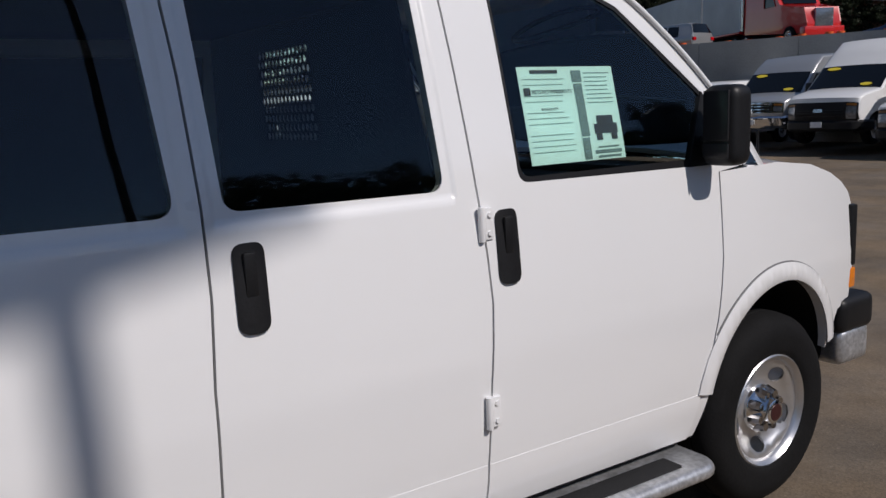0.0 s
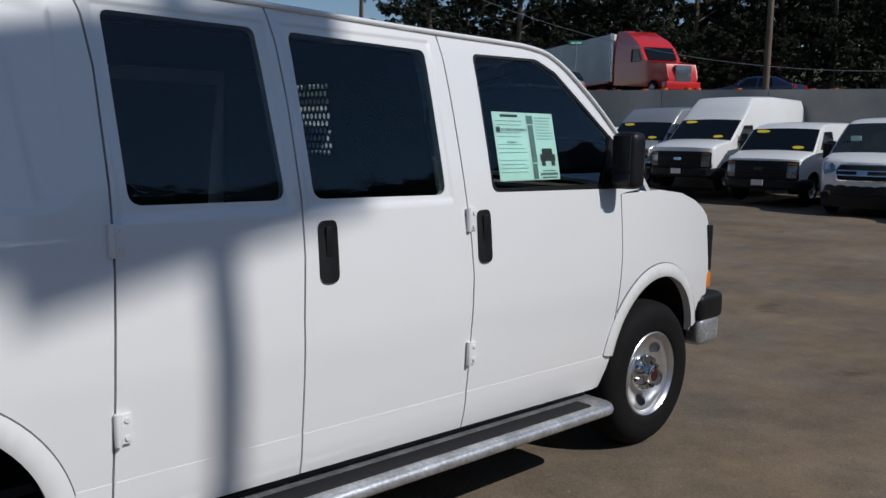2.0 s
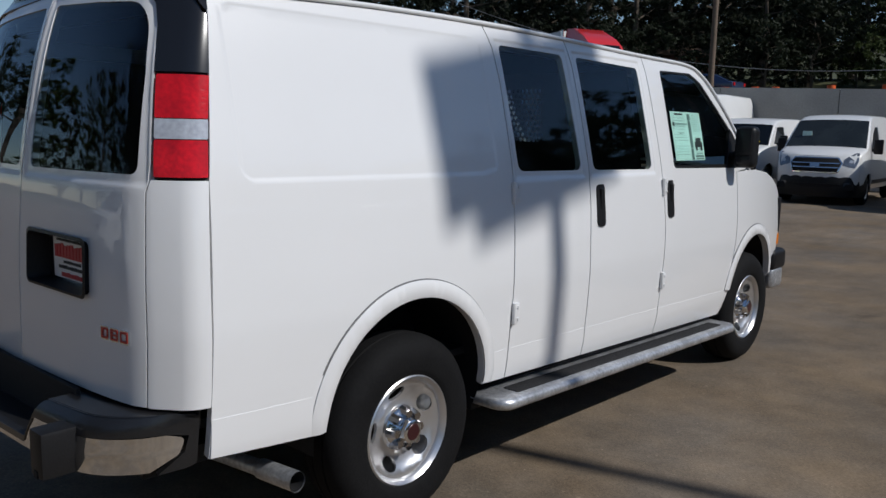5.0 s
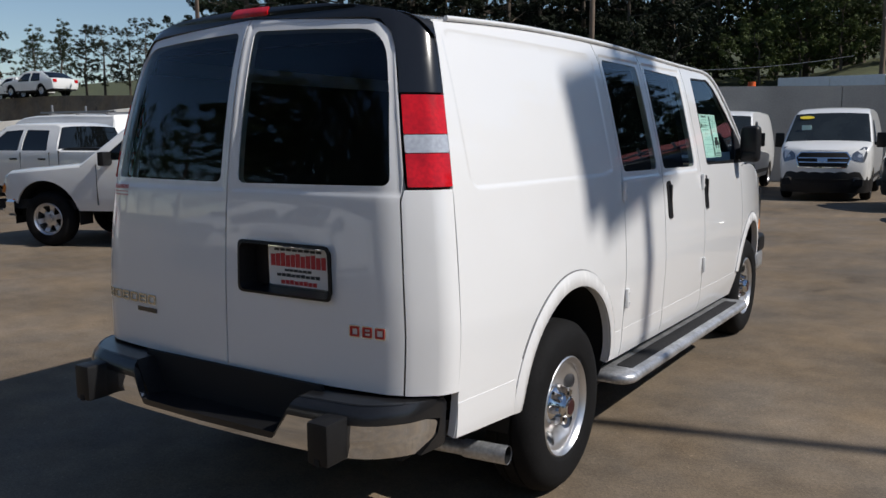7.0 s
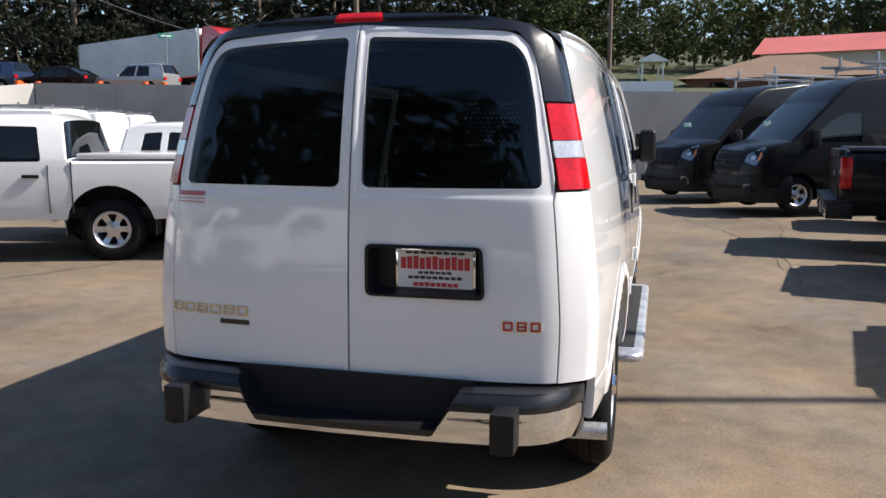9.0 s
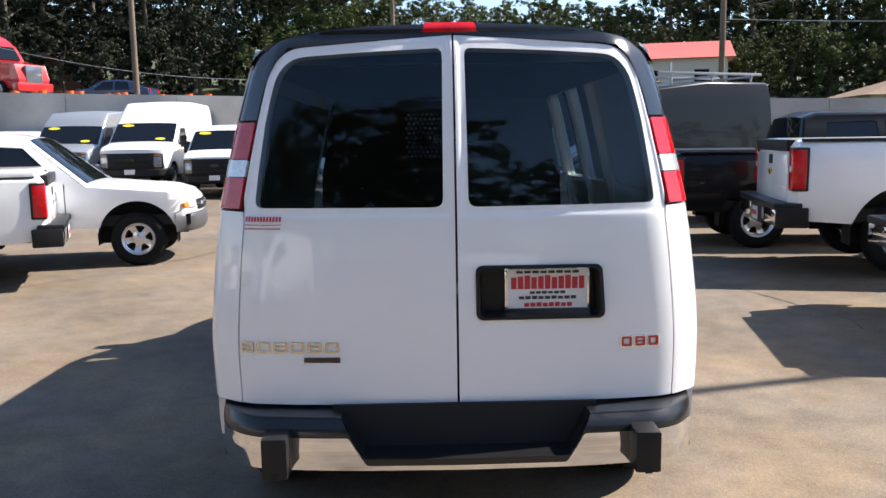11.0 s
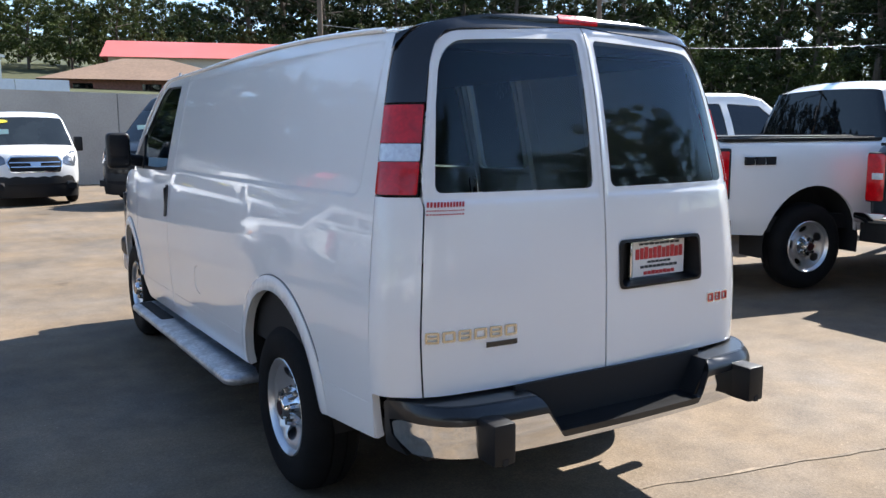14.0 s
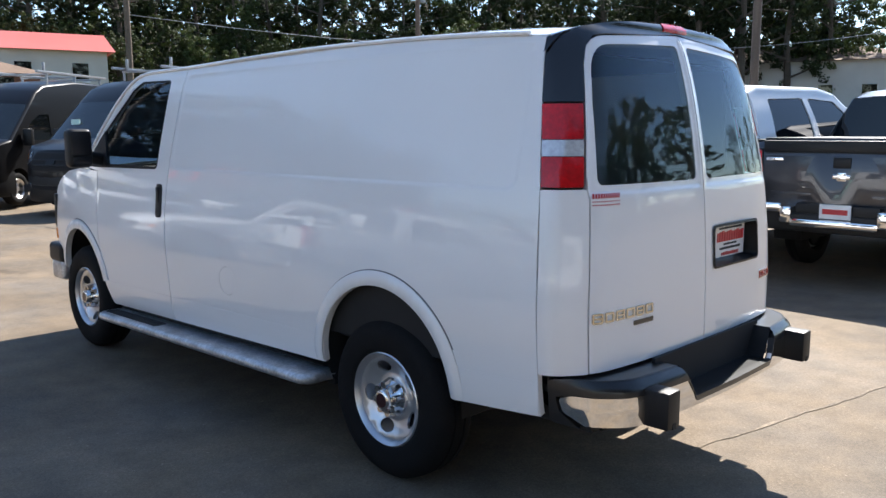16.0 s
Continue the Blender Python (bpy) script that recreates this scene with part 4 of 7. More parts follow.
# steel partition with its perforated window
hexes = []
for j in range(10):
    for i in range(13):
        cx, cz = -0.245 + i * 0.033 + (0.0165 if j % 2 else 0), 1.525 + j * 0.033
        hexes.append(circle(cx, cz, 0.0135, 6))
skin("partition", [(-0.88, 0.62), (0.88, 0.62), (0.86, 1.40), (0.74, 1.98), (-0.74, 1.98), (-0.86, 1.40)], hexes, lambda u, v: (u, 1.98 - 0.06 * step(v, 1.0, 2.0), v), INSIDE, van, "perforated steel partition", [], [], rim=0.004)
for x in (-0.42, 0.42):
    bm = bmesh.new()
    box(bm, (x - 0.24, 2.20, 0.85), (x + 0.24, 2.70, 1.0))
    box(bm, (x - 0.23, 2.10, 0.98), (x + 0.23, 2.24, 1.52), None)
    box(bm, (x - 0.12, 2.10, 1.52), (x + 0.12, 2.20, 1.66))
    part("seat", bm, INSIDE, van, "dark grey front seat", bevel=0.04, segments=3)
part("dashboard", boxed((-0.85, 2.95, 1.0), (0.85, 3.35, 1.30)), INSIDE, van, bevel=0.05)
ringpts = [(-0.42 + 0.19 * math.cos(a), 2.86 + 0.06 * math.sin(a), 1.22 + 0.18 * math.sin(a)) for a in spread(0, 2 * math.pi, 24)]
tube("steering_wheel", ringpts, 0.014, PLASTIC, van)
# window form in the passenger window
form = new("window_form")
form.parent = van
tagged(form, "pale green buyer's form taped inside the window")


def form_place(u, v):
    x, y, z = right_side(u, v)
    return (x - 0.016, y, z)


skin("form_sheet", [(2.262, 1.425), (2.655, 1.425), (2.655, 1.712), (2.262, 1.712)], [], form_place, PAPER, form, "", spread(2.26, 2.66, 6), spread(1.42, 1.72, 6), rim=0.001)


def form_bars(name, rows, mat):
    bm = bmesh.new()
    for u0, u1, v0, v1 in rows:
        q = [Vector(form_place(u, v)) + Vector((0.002, 0, 0)) for u, v in ((u0, v0), (u1, v0), (u1, v1), (u0, v1))]
        bm.faces.new([bm.verts.new(p_) for p_ in q])
    tagged(part(name, bm, mat, form, smooth=False), kind="stuff")


rnd = random.Random(4)
form_bars("form_line", [(2.275, 2.45 - rnd.random() * 0.03, 1.46 + k * 0.0165, 1.4615 + k * 0.0165) for k in range(14) if k not in (4, 8)], PRINT)
form_bars("form_heading", [(2.31, 2.42, 1.692, 1.702), (2.275, 2.30, 1.628, 1.650)], INK)
form_bars("form_column", [(2.478, 2.512, 1.50, 1.66), (2.475, 2.515, 1.665, 1.70), (2.478, 2.508, 1.43, 1.495)], PRINT)
form_bars("form_line", [(2.525, 2.64 - rnd.random() * 0.02, 1.60 + k * 0.013, 1.602 + k * 0.013) for k in range(8)] + [(2.525, 2.64, 1.445, 1.455), (2.535, 2.635, 1.432, 1.438), (2.54, 2.63, 1.462, 1.466)], PRINT)
form_bars("form_picture", [(2.535, 2.635, 1.505, 1.535), (2.550, 2.62, 1.535, 1.56), (2.54, 2.565, 1.485, 1.505), (2.605, 2.63, 1.485, 1.505)], INK)


def writing(text, place, height, mat, parent, name="writing"):
    """Lettering laid on place(u, v), as a mesh, from (0, 0) rightwards."""
    c = bpy.data.curves.new(name, "FONT")
    c.body, c.size = text, height
    tmp = bpy.data.objects.new(name, c)
    me = bpy.data.meshes.new_from_object(tmp)
    bpy.data.objects.remove(tmp)
    for v in me.vertices:
        v.co = place(v.co.x, v.co.y)
    me.materials.clear()
    return mesh_object(name, me, mat, parent)


writing("AS IS-NO WARRANTY", lambda u, v: Vector(form_place(2.305 + u, 1.632 + v)) + Vector((0.0025, 0, 0)), 0.0165, INK, form)
writing("WARRANTY", lambda u, v: Vector(form_place(2.33 + u, 1.582 + v)) + Vector((0.0025, 0, 0)), 0.0125, INK, form)


# ---- ground, bank and walls ----
def asphalt_material():
    """Sun-bleached asphalt: pale stones in brown binder, oil stains, patches."""
    m = material("asphalt", (0.22, 0.195, 0.165), 0.82, spec=0.22)
    t = m.node_tree
    b = t.nodes["Principled BSDF"]
    tc = t.nodes.new("ShaderNodeTexCoord")

    def noise_(scale, detail, lo, hi, to0, to1, rough=0.55):
        n = t.nodes.new("ShaderNodeTexNoise")
        n.inputs["Scale"].default_value, n.inputs["Detail"].default_value, n.inputs["Roughness"].default_value = scale, detail, rough
        t.links.new(tc.outputs["Object"], n.inputs["Vector"])
        r = t.nodes.new("ShaderNodeMapRange")
        for k, v in zip(("From Min", "From Max", "To Min", "To Max"), (lo, hi, to0, to1)):
            r.inputs[k].default_value = v
        t.links.new(n.outputs["Fac"], r.inputs["Value"])
        return r.outputs[0]

    def times(a, c):
        k = t.nodes.new("ShaderNodeMath")
        k.operation = "MULTIPLY"
        t.links.new(a, k.inputs[0]), t.links.new(c, k.inputs[1])
        return k.outputs[0]
    v = t.nodes.new("ShaderNodeTexVoronoi")
    v.inputs["Scale"].default_value = 120
    t.links.new(tc.outputs["Object"], v.inputs["Vector"])
    sep = t.nodes.new("ShaderNodeSeparateColor")
    t.links.new(v.outputs["Color"], sep.inputs[0])
    stone = t.nodes.new("ShaderNodeMapRange")
    for k, val in zip(("From Min", "From Max", "To Min", "To Max"), (0.0, 1.0, 0.84, 1.16)):
        stone.inputs[k].default_value = val
    t.links.new(sep.outputs[0], stone.inputs["Value"])
    tone = times(times(stone.outputs[0], noise_(0.55, 6, 0.35, 0.68, 0.76, 1.18)), noise_(4.5, 6, 0.34, 0.64, 0.87, 1.08))
    tone = times(tone, noise_(1.15, 3, 0.26, 0.34, 0.62, 1.0))
    tone = times(tone, noise_(38, 2, 0.66, 0.74, 1.0, 1.5))
    mix = t.nodes.new("ShaderNodeMix")
    mix.data_type = "RGBA"
    mix.inputs["A"].default_value, mix.inputs["B"].default_value = (0.162, 0.135, 0.107, 1), (0.200, 0.149, 0.098, 1)
    t.links.new(noise_(0.9, 7, 0.36, 0.64, 0, 1, 0.62), mix.inputs["Factor"])
    s = t.nodes.new("ShaderNodeVectorMath")
    s.operation = "SCALE"
    t.links.new(mix.outputs["Result"], s.inputs[0]), t.links.new(tone, s.inputs["Scale"])
    t.links.new(s.outputs[0], b.inputs["Base Color"])
    u = t.nodes.new("ShaderNodeBump")
    u.inputs["Strength"].default_value, u.inputs["Distance"].default_value = 0.20, 0.006
    t.links.new(v.outputs["Distance"], u.inputs["Height"])
    t.links.new(u.outputs[0], b.inputs["Normal"])
    return m


ASPHALT = asphalt_material()
ROAD = material("road_asphalt", (0.09, 0.088, 0.085), 0.85, grain=0.2, grain_size=20, stain=0.12, stain_size=2.0)
CONCRETE = material("concrete", (0.34, 0.33, 0.31), 0.85, grain=0.08, grain_size=20, stain=0.16, stain_size=1.5, bump=0.15)
CONCRETE_PALE = material("pale_concrete", (0.52, 0.50, 0.46), 0.85, grain=0.08, grain_size=20, stain=0.14, stain_size=1.5, bump=0.12)
GRASS = material("grass", (0.062, 0.068, 0.026), 0.9, grain=0.4, grain_size=3, stain=0.3, stain_size=6.0, bump=0.3)
BARK = material("bark", (0.10, 0.08, 0.06), 0.9, grain=0.3, grain_size=15, stain=0.2, bump=0.4)
WOOD_POLE = material("weathered_pole", (0.16, 0.12, 0.09), 0.9, grain=0.2, grain_size=15, stain=0.2)
GALVANISED = material("galvanised_steel", (0.33, 0.33, 0.34), 0.45, 0.8, grain=0.1, stain=0.12)
ORANGE = material("orange_plastic", (0.75, 0.12, 0.02), 0.5, stain=0.1)
BRICK = material("brick", (0.24, 0.11, 0.08), 0.85, grain=0.25, grain_size=8, stain=0.15)
ROOF_TAN = material("tan_shingle", (0.19, 0.125, 0.085), 0.9, grain=0.15, grain_size=6, stain=0.12)
ROOF_RED = material("red_metal_roof", (0.50, 0.13, 0.11), 0.5, stain=0.08, stain_size=3)
GREY_AMBER = material("dull_amber_lens", (0.22, 0.09, 0.02), 0.2, coat=0.5, grain=0.2)
LAMP_GREY = material("smoked_headlamp", (0.22, 0.24, 0.27), 0.16, 0.6, coat=0.8, grain=0.3, grain_size=18)
CREAM = material("cream_siding", (0.55, 0.52, 0.46), 0.8, stain=0.08)


def leaf_material(name, colour):
    m = bpy.data.materials.new(name)
    m.use_nodes = True
    t = m.node_tree
    b = t.nodes["Principled BSDF"]
    b.inputs["Roughness"].default_value = 0.7
    b.inputs["Specular IOR Level"].default_value = 0.25
    g = t.nodes.new("ShaderNodeNewGeometry")
    o = t.nodes.new("ShaderNodeObjectInfo")
    ramp = t.nodes.new("ShaderNodeMapRange")
    ramp.inputs["To Min"].default_value, ramp.inputs["To Max"].default_value = 0.65, 1.35
    t.links.new(g.outputs["Random Per Island"], ramp.inputs["Value"])
    r2 = t.nodes.new("ShaderNodeMapRange")
    r2.inputs["To Min"].default_value, r2.inputs["To Max"].default_value = 0.75, 1.3
    t.links.new(o.outputs["Random"], r2.inputs["Value"])
    k = t.nodes.new("ShaderNodeMath")
    k.operation = "MULTIPLY"
    t.links.new(ramp.outputs[0], k.inputs[0]), t.links.new(r2.outputs[0], k.inputs[1])
    s = t.nodes.new("ShaderNodeVectorMath")
    s.operation = "SCALE"
    s.inputs[0].default_value = colour
    t.links.new(k.outputs[0], s.inputs["Scale"])
    t.links.new(s.outputs[0], b.inputs["Base Color"])
    tr = t.nodes.new("ShaderNodeBsdfTranslucent")
    t.links.new(s.outputs[0], tr.inputs[0])
    mix = t.nodes.new("ShaderNodeMixShader")
    mix.inputs[0].default_value = 0.25
    t.links.new(b.outputs[0], mix.inputs[1]), t.links.new(tr.outputs[0], mix.inputs[2])
    t.links.new(mix.outputs[0], t.nodes["Material Output"].inputs["Surface"])
    return m


LEAF = leaf_material("leaves", (0.033, 0.045, 0.016))
LEAF_LIGHT = leaf_material("light_leaves", (0.052, 0.070, 0.020))
# darker copy of the leaves, with the shade of the north-west slope painted in
LEAF_SHADED = leaf_material("shaded_leaves", (0.015, 0.021, 0.010))
NEEDLE = leaf_material("pine_needles", (0.026, 0.037, 0.016))


def bank(x, y):
    """The height of the land."""
    north = step(y, 26.3, 26.7) * (2.86 - 0.028 * max(-45.0, min(x, 0.0)) - 0.012 * max(0.0, min(x, 25.0))) + 0.5 * step(y, 30, 52) + 3.4 * step(y, 52, 85) + 5.0 * step(y, 75, 170) + 0.12 * max(0, y - 170) + 1.6 * step(x, -12, -4) * (1 - step(x, 8, 18)) * step(y, 27, 58)
    west = step(y - x - 50.8, 1.5, 8) * (1.0 + 2.3 * step(x, -40, -26)) * (1 - step(y, 26.0, 26.6))
    east = step(x, 30, 60) * 3.0 * (1 - step(y, 26.0, 26.6))
    return max(north, west, east, 0.0)


xs = [-900, -500, -250, -140, -100, -80, -65, -55] + spread(-48, 60, 54) + [70, 85, 110, 160, 260, 500, 900]
ys = [-900, -400, -150, -70, -40, -20, 0, 5, 10, 13, 16, 19, 22, 24, 26.25, 26.35, 26.5, 26.75, 27.5, 29, 32, 35, 38, 42, 46, 50, 55, 60, 65, 70, 75, 82, 90, 100, 115, 130, 150, 175, 220, 300, 500, 900]
bm = bmesh.new()
rows = [[bm.verts.new((x, y, bank(x, y))) for x in xs] for y in ys]
for p, q in zip(rows, rows[1:]):
    for k in range(len(p) - 1):
        bm.faces.new((p[k], p[k + 1], q[k + 1], q[k]))
ground = part("ground", bm, ASPHALT)
ground.data.materials.append(GRASS)
ground.data.materials.append(ROAD)
for f in ground.data.polygons:
    c = f.center
    if c.y > 26.7 or abs(c.x) > 60:
        f.material_index = 2 if 34.0 < c.y < 55 and -300 < c.x < -8 + 0.3 * (c.y - 34) else 1
tagged(ground, "worn light brown asphalt car lot with a grassy bank", "ground", kind="structure")


def wall_top(x):
    return 3.05 - 0.028 * max(-45, min(x, 0)) - 0.012 * max(0, min(x, 25))


wall = tagged(new("wall_north"), "grey concrete retaining wall with joints", "wall", kind="structure")
seed = random.Random(2)
for k in range(15):
    x0, x1 = -24.9 + k * 3.95 + 0.012, -24.9 + (k + 1) * 3.95 - 0.012
    bm = bmesh.new()
    q = [bm.verts.new(v) for v in ((x0, 25.9, -0.1), (x1, 25.9, -0.1), (x1, 25.9, wall_top(x1)), (x0, 25.9, wall_top(x0)), (x0, 26.3, -0.1), (x1, 26.3, -0.1), (x1, 26.3, wall_top(x1)), (x0, 26.3, wall_top(x0)))]
    for ids in ((0, 1, 2, 3), (5, 4, 7, 6), (3, 2, 6, 7), (1, 5, 6, 2), (4, 0, 3, 7)):
        bm.faces.new([q[i] for i in ids])
    part("wall_panel", bm, CONCRETE, wall, bevel=0.01)
part("wall_backing", boxed((-24.9, 26.02, -0.1), (34, 26.2, 2.6)), DARK, wall, smooth=False)
west = tagged(new("wall_west"), "pale concrete return wall sloping down along a ramp", "wall", kind="structure")
ramp_top = lambda f: 3.72 - 2.4 * f
for k in range(4):
    f0, f1 = k / 4 + 0.001, (k + 1) / 4 - 0.001
    bm = bmesh.new()
    q = []
    for d in (0.0, 0.4):
        for f, up in ((f0, 0), (f1, 0), (f1, 1), (f0, 1)):
            q.append(bm.verts.new((-24.92 - 15 * f - d * 0.7, 25.88 - 15 * f + d * 0.7, ramp_top(f) if up else -0.1)))
    for ids in ((1, 0, 3, 2), (4, 5, 6, 7), (2, 3, 7, 6), (0, 4, 7, 3), (5, 1, 2, 6)):
        bm.faces.new([q[i] for i in ids])
    bmesh.ops.recalc_face_normals(bm, faces=bm.faces)
    part("wall_panel", bm, CONCRETE_PALE, west, bevel=0.01)


# ---- parked vehicles ----
def offset(points, d):
    """A closed outline moved inwards by d."""
    area = sum(a[0] * b[1] - b[0] * a[1] for a, b in zip(points, points[1:] + points[:1]))
    s = 1 if area > 0 else -1
    out = []
    for i in range(len(points)):
        p0, p1, p2 = Vector(points[i - 1]), Vector(points[i]), Vector(points[(i + 1) % len(points)])
        a, b = (p1 - p0).normalized(), (p2 - p1).normalized()
        n = Vector((-a.y - b.y, a.x + b.x)) * s
        n = n.normalized() if n.length > 1e-6 else Vector((-a.y, a.x)) * s
        out.append(tuple(p1 + n * d / max(0.5, abs(n.dot(Vector((-a.y, a.x)) * s)))))
    return out


def vehicle(name, label, category, at, paint, half, top, bottom, wheels, radius, glass=(), panes=(), style="five", decor=(), lower=None, group="", nose=0.10, tail=0.03, rim_mat=None, lines=(), sweep=0.0, bend=0.5, arch=1.17, glass_mat=None):
    """A parked vehicle. top: its outline from front foot over the roof to its rear foot; half: its half width by height; glass: the steps of
    the outline that are panes; panes: side windows; wheels: their places along it; decor: boxes (name, low, high, material, bevel, mirrored),
    sheets on the front ("face", name, outline, material, proud, mirrored) and wrapped bars ("bumper", name, low, high, material, proud, length)."""
    car = thing(name, label, category, at, group)
    y0, y1 = min(p[0] for p in top), max(p[0] for p in top)
    width = spline(half)

    def w(y, z):
        return width(z) - nose * step(y, y1 - 1.1, y1 + 0.25) ** 1.5 - tail * step(-y, -y0 - 0.8, -y0 + 0.2)

    def back(y, x, z):
        """How far the front bends back towards its corners."""
        return sweep * min(1.0, abs(x) / w(y, z)) ** 2.6 * step(y, y1 - bend, y1 - 0.02)
    rise = [p for p in top[:6] if p[1] >= top[0][1]]

    def front(x, z, proud=0.0):
        y = float(np.interp(z, [p[1] for p in rise], [p[0] for p in rise]))
        f = min(1.0, abs(x) / w(y, z))
        return (x, y + 0.035 * (1 - f * f) - back(y, x, z) + proud, z)
    r = 0.045
    ring = list(top)
    zb = bottom
    inner_top = offset(ring + [(y0 + 0.3, zb), (y1 - 0.3, zb)], r)[:len(ring)]
    inner_top[0], inner_top[-1] = (ring[0][0] - r, ring[0][1]), (ring[-1][0] + r, ring[-1][1])
    arches = []
    for wy in sorted(wheels, reverse=True):
        k, cz = radius * arch, radius * 1.05
        low = math.degrees(math.asin(max(0.0, min(0.9, (zb - cz) / k)))) + 1
        arches += arc(wy, cz, k, low, 180 - low, 14)
    outline = [p for p in inner_top[::-1]] + arches
    levels, ylev = spread(0.3, 2.6, 16), spread(y0, y1, 14)
    for s in (1, -1):
        side = skin("body_side", outline, [rounded(p, 0.04, 3) for p in panes], lambda u, v: (s * w(u, v), u - back(u, 9, v), v), paint, car, "", ylev, levels, rim=0.03, flip=s < 0)
        for p in panes:
            skin("side_window", rounded(p, 0.04, 3), [], lambda u, v: (s * (w(u, v) - 0.012), u, v), GLASS_DARK, side, "dark glass", ylev, levels, rim=0.004, flip=s < 0)
        for n, (a, b, z0, z1, mat) in enumerate(lines):
            skin("side_moulding", [(a, z0), (b, z0), (b, z1), (a, z1)], [], lambda u, v: (s * (w(u, v) + 0.012), u, v), mat, side, "", ylev, [], rim=0.014, flip=s < 0)
    # the strip over the top
    us = [-1.0, -0.985, -0.95, -0.88, -0.6, -0.3, 0, 0.3, 0.6, 0.88, 0.95, 0.985, 1.0]
    drop = {1.0: 1.0, 0.985: 0.55, 0.95: 0.22, 0.88: 0.06}

    def across(i):
        p, q = Vector(ring[i]), Vector(inner_top[i])
        row = []
        for u in us:
            f = drop.get(abs(u), 0.0)
            c = p.lerp(q, f)
            out = (p - q).normalized() * 0.035 * (1 - u * u) if (p - q).length > 1e-6 else Vector((0, 0))
            c = c + out
            row.append((u * w(*q), c.x - back(q.x, u * w(*q), q.y), c.y))
        return row
    runs = []
    for i in range(len(ring) - 1):
        kind = "glass" if i in glass else "paint"
        if runs and runs[-1][0] == kind and kind == "paint":
            runs[-1][1].append(i + 1)
        else:
            runs.append([kind, [i, i + 1]])
    for kind, ids in runs:
        bm = bmesh.new()
        rows = []
        for i in ids:
            rows.append([bm.verts.new(p) for p in across(i)])
        for p, q in zip(rows, rows[1:]):
            for k in range(len(us) - 1):
                bm.faces.new((p[k], p[k + 1], q[k + 1], q[k]))
        if kind == "glass":
            for f in bm.faces:
                f.smooth = True
            pane = part("windscreen", bm, (glass_mat or GLASS_DARK) if ring[ids[0]][0] > (y0 + y1) / 2 else GLASS_DARK, car, "dark glass")
            for j in ((0, 1, 2), (-3, -2, -1)):
                bm = bmesh.new()
                rows = [[bm.verts.new(Vector(row[k]) + Vector((0, 0.004 if row[0][1] > 0 else -0.004, 0.004))) for k in j] for row in (across(ids[0]), across(ids[1]))]
                for k in range(2):
                    bm.faces.new((rows[0][k], rows[0][k + 1], rows[1][k + 1], rows[1][k]))
                part("pillar", bm, paint, car)
        else:
            part("body_shell", bm, paint, car)
    bm = boxed((-half[0][1] * 0.9, y0 + 0.08, zb + 0.02), (half[0][1] * 0.9, y1 - 0.08, zb + 0.16))
    part("underbody", bm, DARK, car)
    for wy in wheels:
        for s in (1, -1):
            bm = bmesh.new()
            pts = arc(wy, radius * 1.05, radius * (arch + 0.03), 190, -10, 12)
            rr = [[bm.verts.new((s * (w(a, 0.7) - d), a, b)) for a, b in pts] for d in (0.015, 0.32)]
            for k in range(len(pts) - 1):
                bm.faces.new((rr[0][k], rr[0][k + 1], rr[1][k + 1], rr[1][k]))
            bm.faces.new(rr[1])
            part("arch_lining", bm, DARK, car)
            m = Matrix.Translation((s * (w(wy, 0.6) - 0.135), wy, radius)) @ Matrix.Rotation(0 if s > 0 else math.pi, 4, "Z") @ Matrix.Rotation(wy * 3, 4, "X")
            wheel(car, m, radius, 0.24, radius * 0.57, style, rim_mat)
    for item in decor:
        if item[0] == "face":
            _, n, line, mat, proud, both = item
            for s in ((1, -1) if both else (1,)):
                shape = [(s * x, *rest) for x, *rest in line]
                skin(n, rounded(shape, 0.03, 3), [], lambda u, v: front(u, v, proud), mat, car, "", spread(-1.0, 1.0, 20), spread(0.2, 1.4, 12), rim=0.05, flip=True)
            continue
        if item[0] == "oval":
            _, n, x, f, rx, rz, mat = item
            p, q = Vector(ring[glass[0]]), Vector(ring[glass[0] + 1])
            m, d = p.lerp(q, f), (q - p).normalized()
            out = Vector((d.y, -d.x))
            bm, lower, upper = bmesh.new(), [], []
            for k in range(20):
                u, v = rx * math.cos(k * math.pi / 10), rz * math.sin(k * math.pi / 10)
                for ids, lift in ((lower, 0.03), (upper, 0.042)):
                    g = m + d * v + out * lift
                    ids.append(bm.verts.new((x + u, g.x, g.y)))
            bm.faces.new(upper), bm.faces.new(lower[::-1])
            for k in range(20):
                bm.faces.new((lower[k - 1], lower[k], upper[k], upper[k - 1]))
            bmesh.ops.recalc_face_normals(bm, faces=bm.faces)
            part(n, bm, mat, car, smooth=False)
            continue
        if item[0] == "bumper":
            _, n, z0, z1, mat, proud, length = item
            bm, rows = bmesh.new(), []
            zm, hh = (z0 + z1) / 2, z1 - z0
            for f in spread(-1, 1, 28):
                p = Vector(front(f * w(y1, zm), zm))
                edge = step(abs(f), 0.86, 1.0)
                rows.append([p + Vector((f * d, d * (1 - edge) - 0.05 * edge, 0)) for d in (-0.10, proud * 0.4, proud, proud, proud * 0.4, -0.10)])
            for s in (-1, 1):
                y = rows[0][0].y - length
                row = [Vector((s * (w(y, zm) + d), y, zm)) for d in (-0.10, proud * 0.4 + 0.005, proud + 0.005, proud + 0.005, proud * 0.4 + 0.005, -0.10)]
                rows = [row] + rows if s < 0 else rows + [row]
            zs = (z0, z0, z0 + 0.22 * hh, z1 - 0.18 * hh, z1, z1)
            grid = [[bm.verts.new((p.x, p.y, z)) for p, z in zip(row, zs)] for row in rows]
